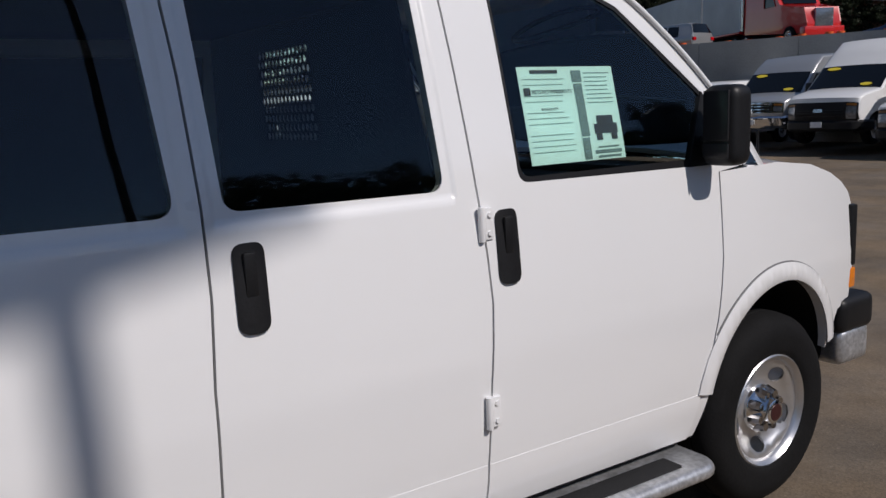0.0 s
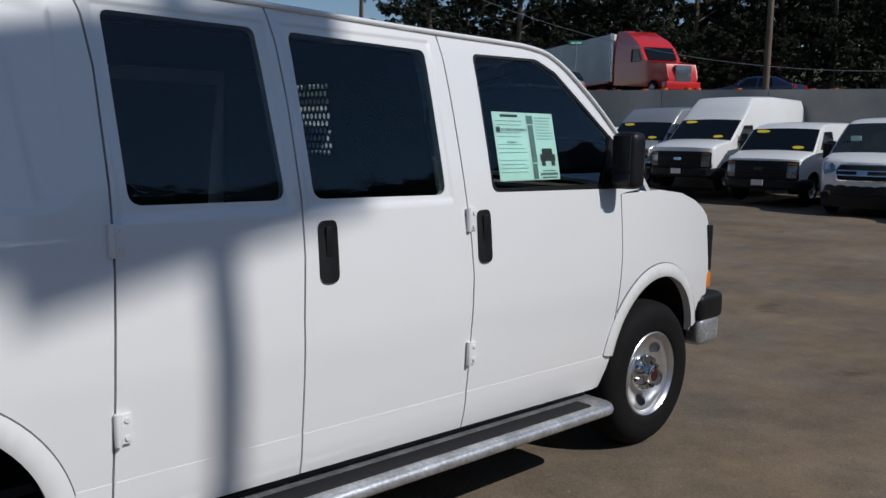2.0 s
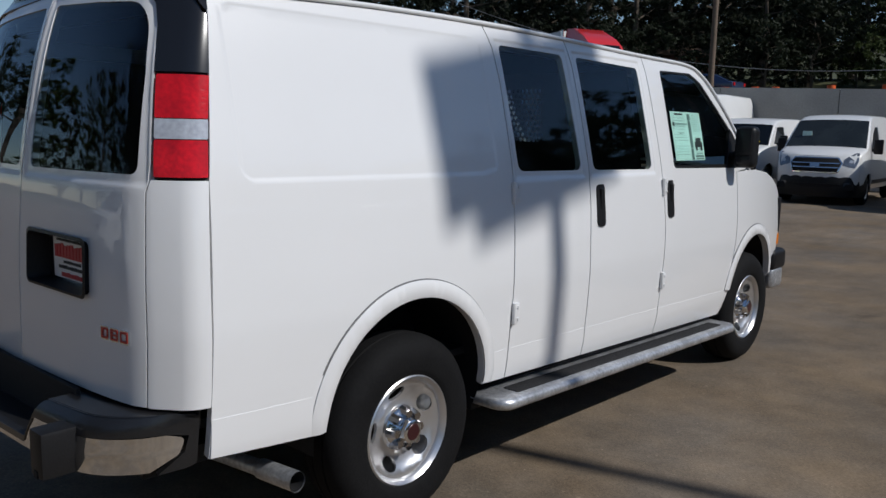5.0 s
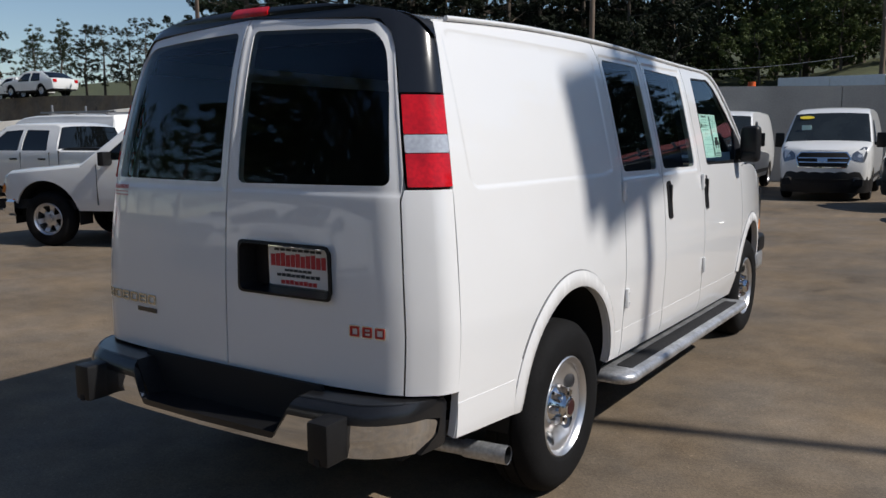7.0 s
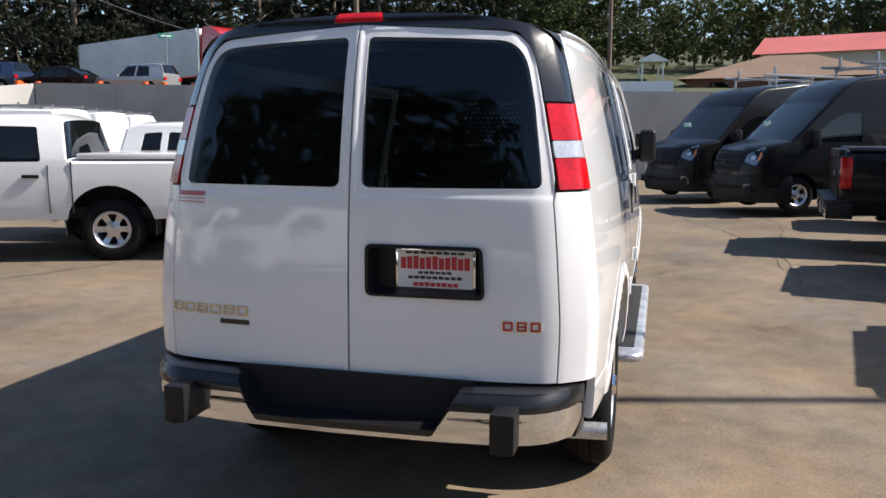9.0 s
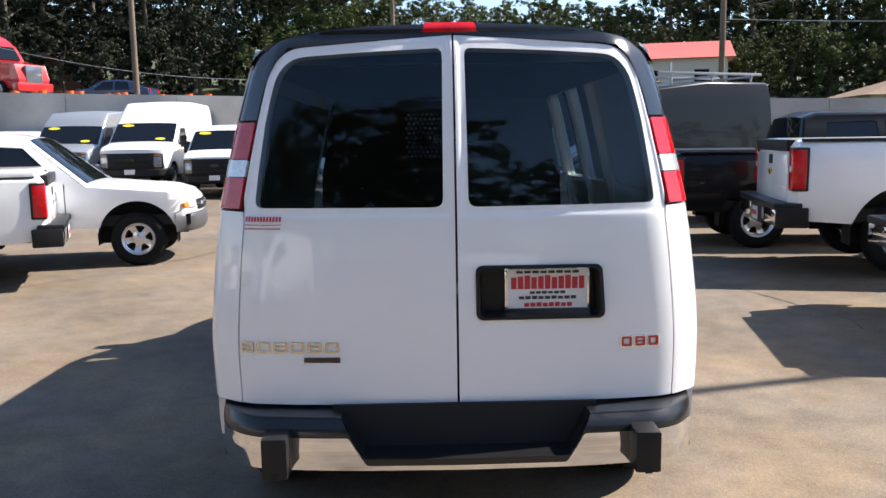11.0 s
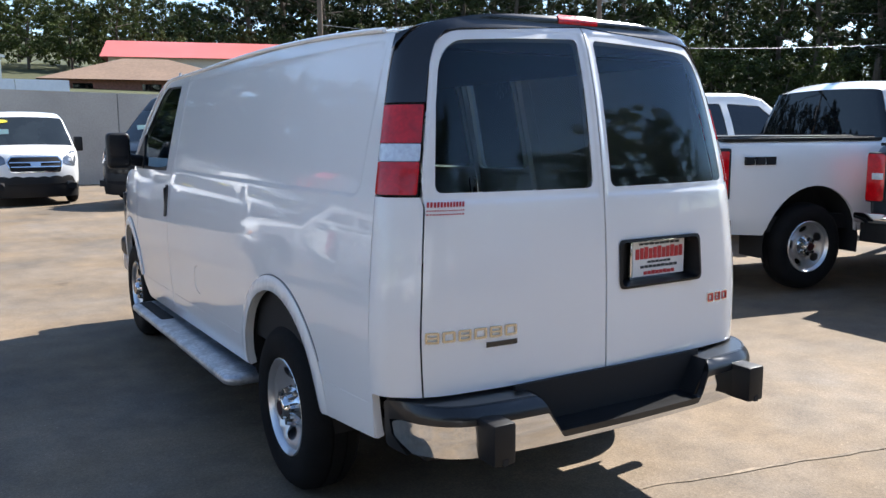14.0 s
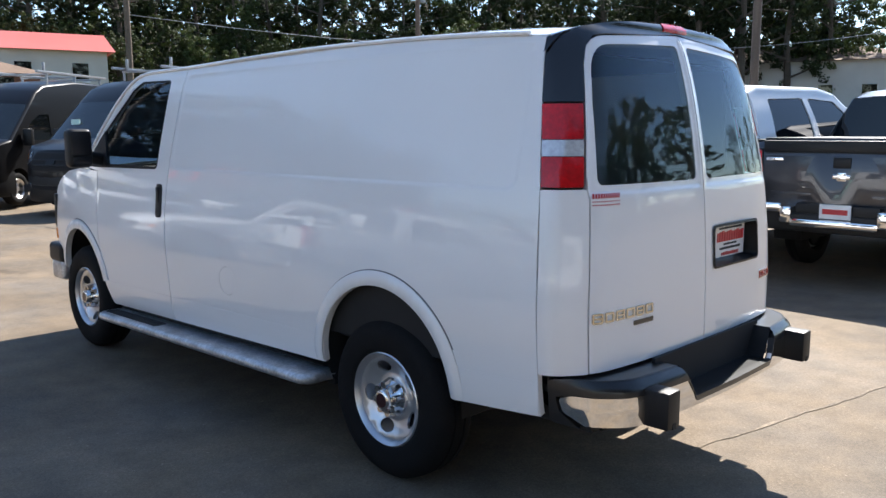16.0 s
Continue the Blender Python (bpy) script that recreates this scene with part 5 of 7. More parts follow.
            for p, q in zip(grid, grid[1:]):
                for k in range(5):
                    bm.faces.new((p[k], p[k + 1], q[k + 1], q[k]))
            bm.faces.new(grid[0]), bm.faces.new(grid[-1])
            bmesh.ops.recalc_face_normals(bm, faces=bm.faces)
            part(n, bm, mat, car)
            continue
        n, lo, hi, mat, bevel, both = item
        for s in ((1, -1) if both else (1,)):
            part(n, boxed((s * lo[0], *lo[1:]), (s * hi[0], *hi[1:])), mat, car, bevel=bevel, segments=2)
    return car


def set_at(x, y, heading, z=0.0):
    return pose(x, y, z, 0, 0, heading)


VAN_HALF = [(0.35, 0.96), (0.6, 1.01), (1.0, 1.02), (1.35, 0.99), (1.7, 0.93), (2.0, 0.86), (2.1, 0.82), (2.7, 0.72)]
TALL_HALF = [(0.35, 0.96), (0.6, 1.01), (1.0, 1.02), (1.4, 1.0), (1.8, 0.97), (2.3, 0.92), (2.6, 0.86), (2.9, 0.78)]
TRUCK_HALF = [(0.45, 0.94), (0.7, 0.99), (1.0, 1.005), (1.25, 0.99), (1.35, 0.965), (1.6, 0.86), (1.85, 0.72), (1.95, 0.68)]
SMALL_HALF = [(0.4, 0.84), (0.7, 0.89), (0.95, 0.90), (1.15, 0.88), (1.3, 0.82), (1.6, 0.68), (1.75, 0.62)]


def new_van(x, y, heading, paint, label, rack=False, banner=False, tall=False, z=0.0, group="vans along the wall"):
    """A modern panel van with a sloping nose."""
    if tall:
        top = [(4.24, 0.28), (4.30, 0.62), (4.29, 0.90), (4.17, 1.17), (3.95, 1.27), (3.46, 1.38), (2.70, 2.12), (2.40, 2.40), (2.05, 2.56), (0.8, 2.70), (-0.95, 2.70), (-1.03, 2.4), (-1.06, 0.7), (-1.02, 0.42)]
        half = TALL_HALF
    else:
        top = [(4.24, 0.28), (4.30, 0.62), (4.29, 0.90), (4.17, 1.17), (3.95, 1.27), (3.46, 1.38), (2.74, 2.05), (2.5, 2.15), (2.1, 2.19), (0.8, 2.21), (-0.95, 2.18), (-1.03, 2.0), (-1.06, 0.7), (-1.02, 0.42)]
        half = VAN_HALF
    body = paint
    chrome = PLASTIC if paint is BLACK_PAINT else CHROME
    up = 0.125
    decor = [("face", "grille_frame", [(-0.60, 0.90 + up), (-0.52, 0.655 + up), (0.52, 0.655 + up), (0.60, 0.90 + up), (0.50, 1.03 + up), (-0.50, 1.03 + up)], chrome, 0.010, False), ("face", "grille", [(-0.57, 0.89 + up), (-0.50, 0.68 + up), (0.50, 0.68 + up), (0.57, 0.89 + up), (0.485, 1.005 + up), (-0.485, 1.005 + up)], DARK, 0.024, False),
             ("face", "grille_bar", [(-0.51, 0.775 + up), (0.51, 0.775 + up), (0.52, 0.80 + up), (-0.52, 0.80 + up)], chrome, 0.036, False), ("face", "grille_bar", [(-0.54, 0.875 + up), (0.54, 0.875 + up), (0.53, 0.90 + up), (-0.53, 0.90 + up)], chrome, 0.036, False), ("face", "badge", [(-0.11, 0.80 + up), (0.11, 0.80 + up), (0.11, 0.89 + up), (-0.11, 0.89 + up)], chrome, 0.044, False),
             ("face", "headlamp", [(0.60, 0.86 + up), (0.86, 0.78 + up), (0.91, 0.96 + up), (0.90, 1.14 + up), (0.82, 1.14 + up), (0.62, 0.99 + up)], LAMP_GREY, 0.012, True), ("face", "lamp_shade", [(0.72, 0.91 + up), (0.80, 0.89 + up), (0.81, 0.97 + up), (0.73, 0.97 + up)], CLEAR_LENS, 0.018, True), ("face", "turn_lamp", [(0.855, 0.87 + up), (0.90, 0.89 + up), (0.90, 1.05 + up), (0.87, 1.04 + up)], AMBER if paint is BLACK_PAINT else LAMP_GREY, 0.018, True),
             ("face", "hood_vent", [(0.16, 1.315), (0.46, 1.315), (0.46, 1.335), (0.16, 1.335)], PLASTIC, 0.004, True), ("bumper", "front_bumper", 0.20, 0.72, PLASTIC, 0.035, 0.55), ("face", "lower_intake", [(-0.55, 0.33), (0.55, 0.33), (0.60, 0.52), (-0.60, 0.52)], DARK, 0.04, False), ("face", "fog_lamp", [(0.66, 0.46), (0.80, 0.46), (0.80, 0.56), (0.66, 0.56)], LAMP_GREY, 0.045, True),
             ("wing_mirror", (1.03, 3.02, 1.24), (1.24, 3.12, 1.60), PLASTIC, 0.035, True), ("mirror_arm", (0.90, 3.03, 1.30), (1.10, 3.09, 1.38), PLASTIC, 0.015, True),
             ("wiper_panel", (-0.80, 3.42, 1.35), (0.80, 3.52, 1.38), PLASTIC, 0.01, False), ("wiper", (0.06, 3.30, 1.51), (0.62, 3.325, 1.525), PLASTIC, 0.003, False), ("wiper", (-0.55, 3.30, 1.51), (0.0, 3.325, 1.525), PLASTIC, 0.003, False)]
    if rack:
        z0 = 2.80 if tall else 2.20
        for yy in (-0.6, 0.5, 1.6):
            decor.append(("roof_bar", (-0.72, yy - 0.02, z0), (0.72, yy + 0.02, z0 + 0.05), GALVANISED, 0.008, False))
            decor.append(("roof_bar_foot", (0.66, yy - 0.02, z0 - 0.22), (0.70, yy + 0.02, z0 + 0.01), GALVANISED, 0.004, True))
        decor.append(("roof_rail", (0.64, -0.9, z0 + 0.051), (0.70, 1.95, z0 + 0.11), GALVANISED, 0.008, True))
        decor.append(("rail_post", (0.58, 1.55, z0 + 0.05), (0.63, 1.60, z0 + 0.30), GALVANISED, 0.006, True))
    if banner:
        decor.append(("oval", "windscreen_sticker", 0.55, 0.84, 0.17, 0.055, YELLOW))
    decor.append(("window_form", (0.40, 3.16, 1.52), (0.62, 3.19, 1.78), PAPER, 0.0, False))
    panes = [[(2.05, 1.36), (3.12, 1.36), (2.72, 1.74), (2.42, 1.90), (2.05, 1.92)]]
    return vehicle("panel_van", label, "van", set_at(x, y, heading, z), body, half, top, 0.36, (0.0, 3.3), 0.35, (5,), panes, "five", decor, group=group, lines=[(0.5, 2.8, 0.50, 0.60, PLASTIC)], sweep=0.24, glass_mat=SCREEN_GLASS)


def old_van(x, y, heading, paint, label, top, half, banner=True, black_face=True, tall=False, z=0.0):
    """A full-size van with a short square hood."""
    f = top[1][0]
    g0, g1 = (0.60, 1.07) if black_face else (0.76, 1.06)
    face = PLASTIC if black_face else CHROME
    decor = [("face", "grille_surround", [(-0.93, g0 + 0.02), (0.93, g0 + 0.02), (0.92, g1 - 0.02), (0.70, g1), (-0.70, g1), (-0.92, g1 - 0.02)], face if not tall else PLASTIC, 0.010, False), ("face", "grille", [(-0.60, g0 + 0.05), (0.60, g0 + 0.05), (0.62, g1 - 0.04), (-0.62, g1 - 0.04)], DARK, 0.022, False)]
    for k in range(3):
        z0 = g0 + 0.10 + k * 0.085
        decor.append(("face", "grille_bar", [(-0.60, z0), (0.60, z0), (0.60, z0 + 0.035), (-0.60, z0 + 0.035)], PLASTIC if black_face else CHROME, 0.034, False))
    decor += [("face", "headlamp", [(0.67, g0 + 0.06), (0.88, g0 + 0.06), (0.89, g1 - 0.12), (0.67, g1 - 0.10)], LAMP_GREY, 0.020, True), ("face", "turn_lamp", [(0.67, g1 - 0.08), (0.89, g1 - 0.10), (0.89, g1 - 0.04), (0.67, g1 - 0.03)], GREY_AMBER, 0.020, True), ("bumper", "front_bumper", 0.36, 0.63 if black_face else 0.70, face, 0.09, 0.40),
             ("wing_mirror", (1.05, f - 1.50, 1.22), (1.25, f - 1.40, 1.58), PLASTIC, 0.03, True), ("mirror_arm", (0.90, f - 1.49, 1.30), (1.10, f - 1.42, 1.37), PLASTIC, 0.015, True),
             ("number_plate", (-0.15, f + 0.115, 0.46), (0.15, f + 0.127, 0.60), PLATE_WHITE, 0.003, False), ("face", "badge", [(-0.12, 0.83), (0.12, 0.83), (0.12, 0.91), (-0.12, 0.91)], CHROME, 0.045, False)]
    if banner:
        decor.append(("oval", "windscreen_sticker", 0.55, 0.86, 0.18, 0.055, YELLOW))
        decor.append(("oval", "windscreen_sticker", -0.55, 0.14, 0.15, 0.05, YELLOW))
    wy = top[4][0]
    panes = [[(wy - 1.25, 1.34), (wy - 0.32, 1.34), (wy - 0.70, 1.80), (wy - 1.25, 1.82)]]
    return vehicle("panel_van", label, "van", set_at(x, y, heading, z), paint, half, top, 0.38, (0.0, f - 0.85), 0.37, (4,), panes, "steel", decor, group="vans along the wall", sweep=0.12)


new_van(-0.66, 17.6 + 4.3, 182, WHITE_FAR, "white panel van with a yellow windscreen sticker beside a wall", banner=True)
new_van(-3.70, 18.5 + 4.3, 184, WHITE_FAR, "white panel van with black lower bumper beside a wall")
E_TOP = [(4.20, 0.45), (4.26, 0.75), (4.22, 1.10), (4.0, 1.18), (3.42, 1.30), (2.86, 1.86), (2.6, 1.98), (2.2, 2.03), (0.8, 2.06), (-0.95, 2.04), (-1.05, 1.9), (-1.08, 0.7), (-1.05, 0.45)]
old_van(-6.25, 19.5 + 4.26, 181, WHITE_FAR, "white full-size van with a black grille and yellow stickers", E_TOP, VAN_HALF, z=0.08)
NV_TOP = [(4.70, 0.45), (4.76, 0.80), (4.72, 1.16), (4.45, 1.26), (3.72, 1.38), (3.08, 1.95), (2.75, 2.25), (2.35, 2.60), (1.0, 2.68), (-0.95, 2.66), (-1.08, 2.4), (-1.12, 0.7), (-1.08, 0.45)]
old_van(-8.75, 20.0 + 4.76, 180, WHITE_FAR, "white high-roof cargo van with a yellow sticker", NV_TOP, TALL_HALF, tall=True, z=0.26)
S_TOP = [(4.20, 0.45), (4.26, 0.75), (4.22, 1.08), (4.0, 1.16), (3.42, 1.30), (2.86, 1.86), (2.66, 2.05), (2.3, 2.30), (0.8, 2.40), (-0.95, 2.34), (-1.05, 2.1), (-1.08, 0.7), (-1.05, 0.45)]
old_van(-11.3, 20.9 + 4.26, 180, SILVER, "silver raised-roof passenger van with a chrome grille", S_TOP, TALL_HALF, black_face=False, z=0.3)
old_van(-14.3, 21.3 + 4.26, 180, WHITE_FAR, "white full-size van far along the wall", E_TOP, VAN_HALF, banner=False)
new_van(4.6, 18.5, 127, BLACK_PAINT, "black tall-roof panel van with a dark grille", rack=True, tall=True, z=0.08)
new_van(6.4, 15.0, 112, BLACK_PAINT, "black tall-roof panel van with a ladder rack", rack=True, tall=True, z=0.08)


def pickup(x, y, heading, paint, label, size=1.0, cover=True, crew=True, bumper=None, style="five", half=TRUCK_HALF, height=0.0, z=0.0, badge=CHROME, group="parked pickups", wheelbase=3.65, radius=0.40, lid=False, front=0.95, over=1.19, nose_rows=None, decal=False, dip=False):
    """A pickup truck: cab, bed, tailgate and bumpers."""
    f = wheelbase + front
    c0 = wheelbase - 0.60
    cab = 1.55 if crew else 1.12
    h = height
    top = [(f - 0.06, 0.48), (f, 0.78), (f - 0.06, 1.06 + h), (f - 0.35, 1.14 + h), (c0, 1.24 + h), (c0 - 0.72, 1.82 + h), (c0 - 1.0, 1.88 + h), (c0 - 0.80 - cab + 0.12, 1.87 + h), (c0 - 0.88 - cab, 1.80 + h), (c0 - 0.96 - cab, 1.34 + h), (c0 - 1.0 - cab, 1.32 + h), (-over + 0.05, 1.32 + h), (-over + 0.01, 1.26 + h), (-over, 0.66), (-over + 0.07, 0.56)]
    if nose_rows:
        top = [(f + dy, z) for dy, z in nose_rows] + top[4:]
    b0 = c0 - 1.0 - cab
    bp = bumper or CHROME
    wd = half[2][1]
    e = -over
    decor = [("tailgate_panel", (-wd * 0.78, e - 0.022, 0.74), (wd * 0.78, e - 0.005, 1.19 + h), paint, 0.008, False), ("tailgate_crease", (-wd * 0.70, e - 0.027, 0.86), (wd * 0.70, e - 0.015, 0.90), paint, 0.005, False), ("tailgate_handle", (-0.085, e - 0.034, 1.07 + h), (0.085, e - 0.015, 1.175 + h), PLASTIC, 0.012, False), ("tailgate_cap", (-wd * 0.79, e - 0.035, 1.215 + h), (wd * 0.79, e + 0.07, 1.335 + h), PLASTIC, 0.012, False),
             ("badge", (-0.085, e - 0.032, 0.965 + h), (0.085, e - 0.018, 1.01 + h), badge, 0.006, False), ("badge", (-0.045, e - 0.033, 0.945 + h), (0.045, e - 0.018, 1.03 + h), badge, 0.006, False),
             ("tail_lamp", (wd * 0.815, e - 0.018, 0.84 + h * 0.6), (wd * 1.004, e + 0.14, 1.25 + h), RED_LENS, 0.028, True), ("lamp_rim", (wd * 0.808, e - 0.012, 0.832 + h * 0.6), (wd * 1.001, e + 0.150, 1.258 + h), PLASTIC, 0.02, True), ("reversing_lamp", (wd * 0.83, e - 0.022, 1.01 + h), (wd * 0.94, e - 0.012, 1.07 + h), CLEAR_LENS, 0.005, True),
             ("rear_bumper", (wd * 0.34, e - 0.175, 0.50), (wd * 1.0, e + 0.12, 0.69), bp, 0.035, True), ("bumper_pad", (-wd * 1.01, e - 0.185, 0.675), (wd * 1.01, e + 0.10, 0.745), PLASTIC, 0.02, False), ("bumper_step", (-wd * 0.36, e - 0.165, 0.47), (wd * 0.36, e + 0.08, 0.69), PLASTIC, 0.02, False), ("bumper_end", (wd * 0.975, e - 0.165, 0.49), (wd * 1.02, e + 0.16, 0.70), PLASTIC, 0.02, True), ("number_plate", (-0.15, e - 0.185, 0.50), (0.15, e - 0.175, 0.645), PLATE_WHITE, 0.003, False), ("plate_bar", (-0.12, e - 0.188, 0.55), (0.12, e - 0.185, 0.60), RED_INK, 0.0, False),
             ("bed_rail", (wd * 0.86, e + 0.09, 1.315 + h), (wd * 0.95, b0 - 0.05, 1.345 + h), PLASTIC, 0.008, True),
             ("face", "grille", [(-0.46, 0.72), (0.46, 0.72), (0.48, 0.98 + h), (-0.48, 0.98 + h)], PLASTIC, 0.014, False), ("face", "grille_bar", [(-0.46, 0.84 + h * 0.5), (0.46, 0.84 + h * 0.5), (0.46, 0.88 + h * 0.5), (-0.46, 0.88 + h * 0.5)], CHROME, 0.024, False), ("bumper", "front_bumper", 0.44, 0.69, bp, 0.05 if nose_rows else 0.07, 0.02 if nose_rows else 0.16), ("face", "headlamp", [(0.50, 0.76), (wd * 0.80, 0.76), (wd * 0.84, 0.98 + h), (0.52, 0.98 + h)], CLEAR_LENS, 0.014, True), ("face", "turn_lamp", [(wd * 0.78, 0.77), (wd * 0.895, 0.78), (wd * 0.895, 0.93 + h * 0.8), (wd * 0.80, 0.96 + h)], AMBER, 0.018, True),
             ("wing_mirror", (wd + 0.02, c0 - 0.55, 1.22 + h), (wd + 0.22, c0 - 0.45, 1.42 + h), PLASTIC, 0.03, True), ("mirror_arm", (wd - 0.14, c0 - 0.53, 1.25 + h), (wd + 0.06, c0 - 0.47, 1.31 + h), PLASTIC, 0.012, True),
             ("high_brake_lamp", (-0.16, c0 - 0.895 - cab, 1.79 + h), (0.16, c0 - 0.84 - cab, 1.825 + h), RED_LENS, 0.006, False)]
    if dip:
        decor = [d for d in decor if d[0] not in ("rear_bumper", "bumper_pad", "bumper_step", "bumper_end", "number_plate", "plate_bar")]
        decor += [("rear_bumper", (wd * 0.50, e - 0.19, 0.70), (wd * 0.99, e + 0.10, 0.80), bp, 0.03, True), ("bumper_dip", (-wd * 0.42, e - 0.19, 0.575), (wd * 0.42, e + 0.04, 0.655), bp, 0.03, False), ("bumper_slope", (wd * 0.40, e - 0.188, 0.60), (wd * 0.53, e + 0.04, 0.77), bp, 0.035, True), ("bumper_valance", (-wd * 0.96, e - 0.12, 0.52), (wd * 0.96, e + 0.10, 0.70), PLASTIC, 0.02, False),
                  ("plate_pocket", (-wd * 0.40, e - 0.10, 0.655), (wd * 0.40, e + 0.05, 0.80), PLASTIC, 0.02, False), ("number_plate", (-0.15, e - 0.125, 0.665), (0.15, e - 0.112, 0.805), PLATE_WHITE, 0.003, False), ("plate_bar", (-0.12, e - 0.128, 0.71), (0.12, e - 0.125, 0.76), RED_INK, 0.0, False), ("side_badge", (-wd * 0.76, e - 0.03, 1.13 + h), (-wd * 0.58, e - 0.018, 1.165 + h), CHROME, 0.004, False)]
    panes = [[(c0 - 1.32, 1.30 + h), (c0 - 0.35, 1.30 + h), (c0 - 0.80, 1.72 + h), (c0 - 1.32, 1.75 + h)]]
    if crew:
        panes.append([(c0 - 2.18, 1.30 + h), (c0 - 1.42, 1.30 + h), (c0 - 1.42, 1.75 + h), (c0 - 2.10, 1.73 + h)])
    else:
        panes.append([(c0 - 1.74, 1.30 + h), (c0 - 1.42, 1.30 + h), (c0 - 1.42, 1.75 + h), (c0 - 1.70, 1.73 + h)])
    for yy in ([c0 - 1.30, c0 - 2.15] if crew else [c0 - 1.30]):
        decor.append(("door_handle", (wd - 0.01, yy, 1.10 + h), (wd + 0.025, yy + 0.20, 1.14 + h), PLASTIC, 0.01, True))
        decor.append(("door_seam", (wd - 0.02, yy - 0.11, 0.62), (wd + 0.003, yy - 0.102, 1.26 + h), DARK, 0.0, True))
    decor.append(("door_seam", (wd - 0.02, c0 - 0.28, 0.62), (wd + 0.003, c0 - 0.272, 1.24 + h), DARK, 0.0, True))
    decor.append(("door_seam", (wd - 0.02, b0 + 0.01, 0.62), (wd + 0.003, b0 + 0.025, 1.30 + h), DARK, 0.0, True))
    if decal:
        for k in range(3):
            decor.append(("side_decal", (wd - 0.02, e + 0.30 + k * 0.115, 1.11 + h), (wd + 0.004, e + 0.395 + k * 0.115, 1.18 + h), PLASTIC, 0.0, True))
    if cover:
        decor.append(("bed_cover", (-wd * (0.965 if lid else 0.84), e + 0.09, 1.325 + h), (wd * (0.965 if lid else 0.84), b0 - 0.04, (1.40 if lid else 1.362) + h), paint if lid else PLASTIC, 0.02 if lid else 0.01, False))
    return vehicle("pickup_truck", label, "pickup truck", pose(x, y, z, 0, 0, heading) @ Matrix.Scale(size, 4), paint, half, top, 0.52, (0.0, wheelbase), radius, (6, 10) if nose_rows else (4, 8), panes, style, decor, group=group, nose=0.12, tail=0.02, sweep=0.15 if nose_rows else 0.20, bend=min(0.5, front - radius * 1.36), arch=1.36)


GREY_PLASTIC = material("grey_plastic", (0.07, 0.07, 0.072), 0.5, grain=0.1, stain=0.1)
BOWTIE = material("gold_badge", (0.60, 0.38, 0.06), 0.25, 0.6)
HEAVY_HALF = [(a, b * 0.94) for a, b in TRUCK_HALF]
pickup(5.37, 2.60, -101, WHITE_FAR, "white crew-cab pickup with a black bed cover and gold badge", badge=BOWTIE, half=HEAVY_HALF, size=1.1, height=0.05, z=0.03, wheelbase=4.0, over=1.10, radius=0.40, style="steel", decal=True)
pickup(5.36, 5.85, -101, WHITE_FAR, "white crew-cab pickup with a chrome rear bumper", badge=BOWTIE, cover=False, half=HEAVY_HALF, size=1.1, height=0.05, z=0.05, wheelbase=4.0, over=1.10, radius=0.385, style="steel")
pickup(4.75, 8.55, -97, BLACK_PAINT, "black pickup with red tail lamps", height=0.06)
pickup(6.0, 11.6, -97, SILVER, "silver pickup parked between two trucks", badge=CHROME)
pickup(6.72, 0.14, -94, GREY_PAINT, "dark grey pickup with a stepped chrome rear bumper", height=0.08, size=1.06, dip=True)
pickup(-5.85, 5.70, 111, WHITE_FAR, "white crew-cab pickup with a white bed lid", half=[(a, b * 0.945) for a, b in TRUCK_HALF], wheelbase=3.57, lid=True, height=-0.04, style="six")
pickup(-7.30, 7.25, -80, WHITE_FAR, "white compact pickup with a grey bumper", half=SMALL_HALF, wheelbase=3.2, front=0.76, height=-0.12, radius=0.365, crew=False, bumper=GREY_PLASTIC, nose_rows=[(-0.04, 0.48), (-0.005, 0.66), (0.0, 0.76), (-0.03, 0.88), (-0.12, 0.965), (-0.35, 1.03)])
for x, y, a in ((-9.0, 0.9, 100), (-9.3, -2.4, 98)):
    pickup(x, y, a, WHITE_FAR, "white crew-cab pickup beside the compact pickup")
for x, y, a in ((-14.2, 13.6, 98), (-15.4, 16.8, 96), (-16.6, 20.0, 97), (-18.5, 11.5, 99)):
    new_van(x, y, a, WHITE_FAR, "white panel van with a roof rack in the second row", rack=True, group="vans in the second row")
# the row behind the camera
new_van(-7.9, -11.6, 6, WHITE_FAR, "white panel van facing the lot", group="vehicles facing the lot")
new_van(-4.9, -11.4, 3, WHITE_FAR, "white panel van facing the lot", group="vehicles facing the lot")
pickup(1.2, -15.0, 0, WHITE_FAR, "white pickup facing the lot", group="vehicles facing the lot")
pickup(4.6, -14.6, -4, SILVER, "silver pickup facing the lot", group="vehicles facing the lot")
# further rows to the west
for k, (x, y, a, paint, lab) in enumerate(((-13.5, 8.0, 100, WHITE_FAR, "white pickup in the next row"), (-12.5, 11.6, 95, WHITE_FAR, "white pickup in the next row"), (-16, 15.0, 100, WHITE_FAR, "white pickup in the next row"), (-20.5, 9.0, 95, WHITE_FAR, "white pickup in a far row"), (-21.5, 13.0, 95, SILVER, "silver pickup in a far row"), (-23, 17.5, 95, WHITE_FAR, "white pickup in a far row"))):
    pickup(x, y, a, paint, lab, crew=k % 2 == 0, group="pickups in far rows")


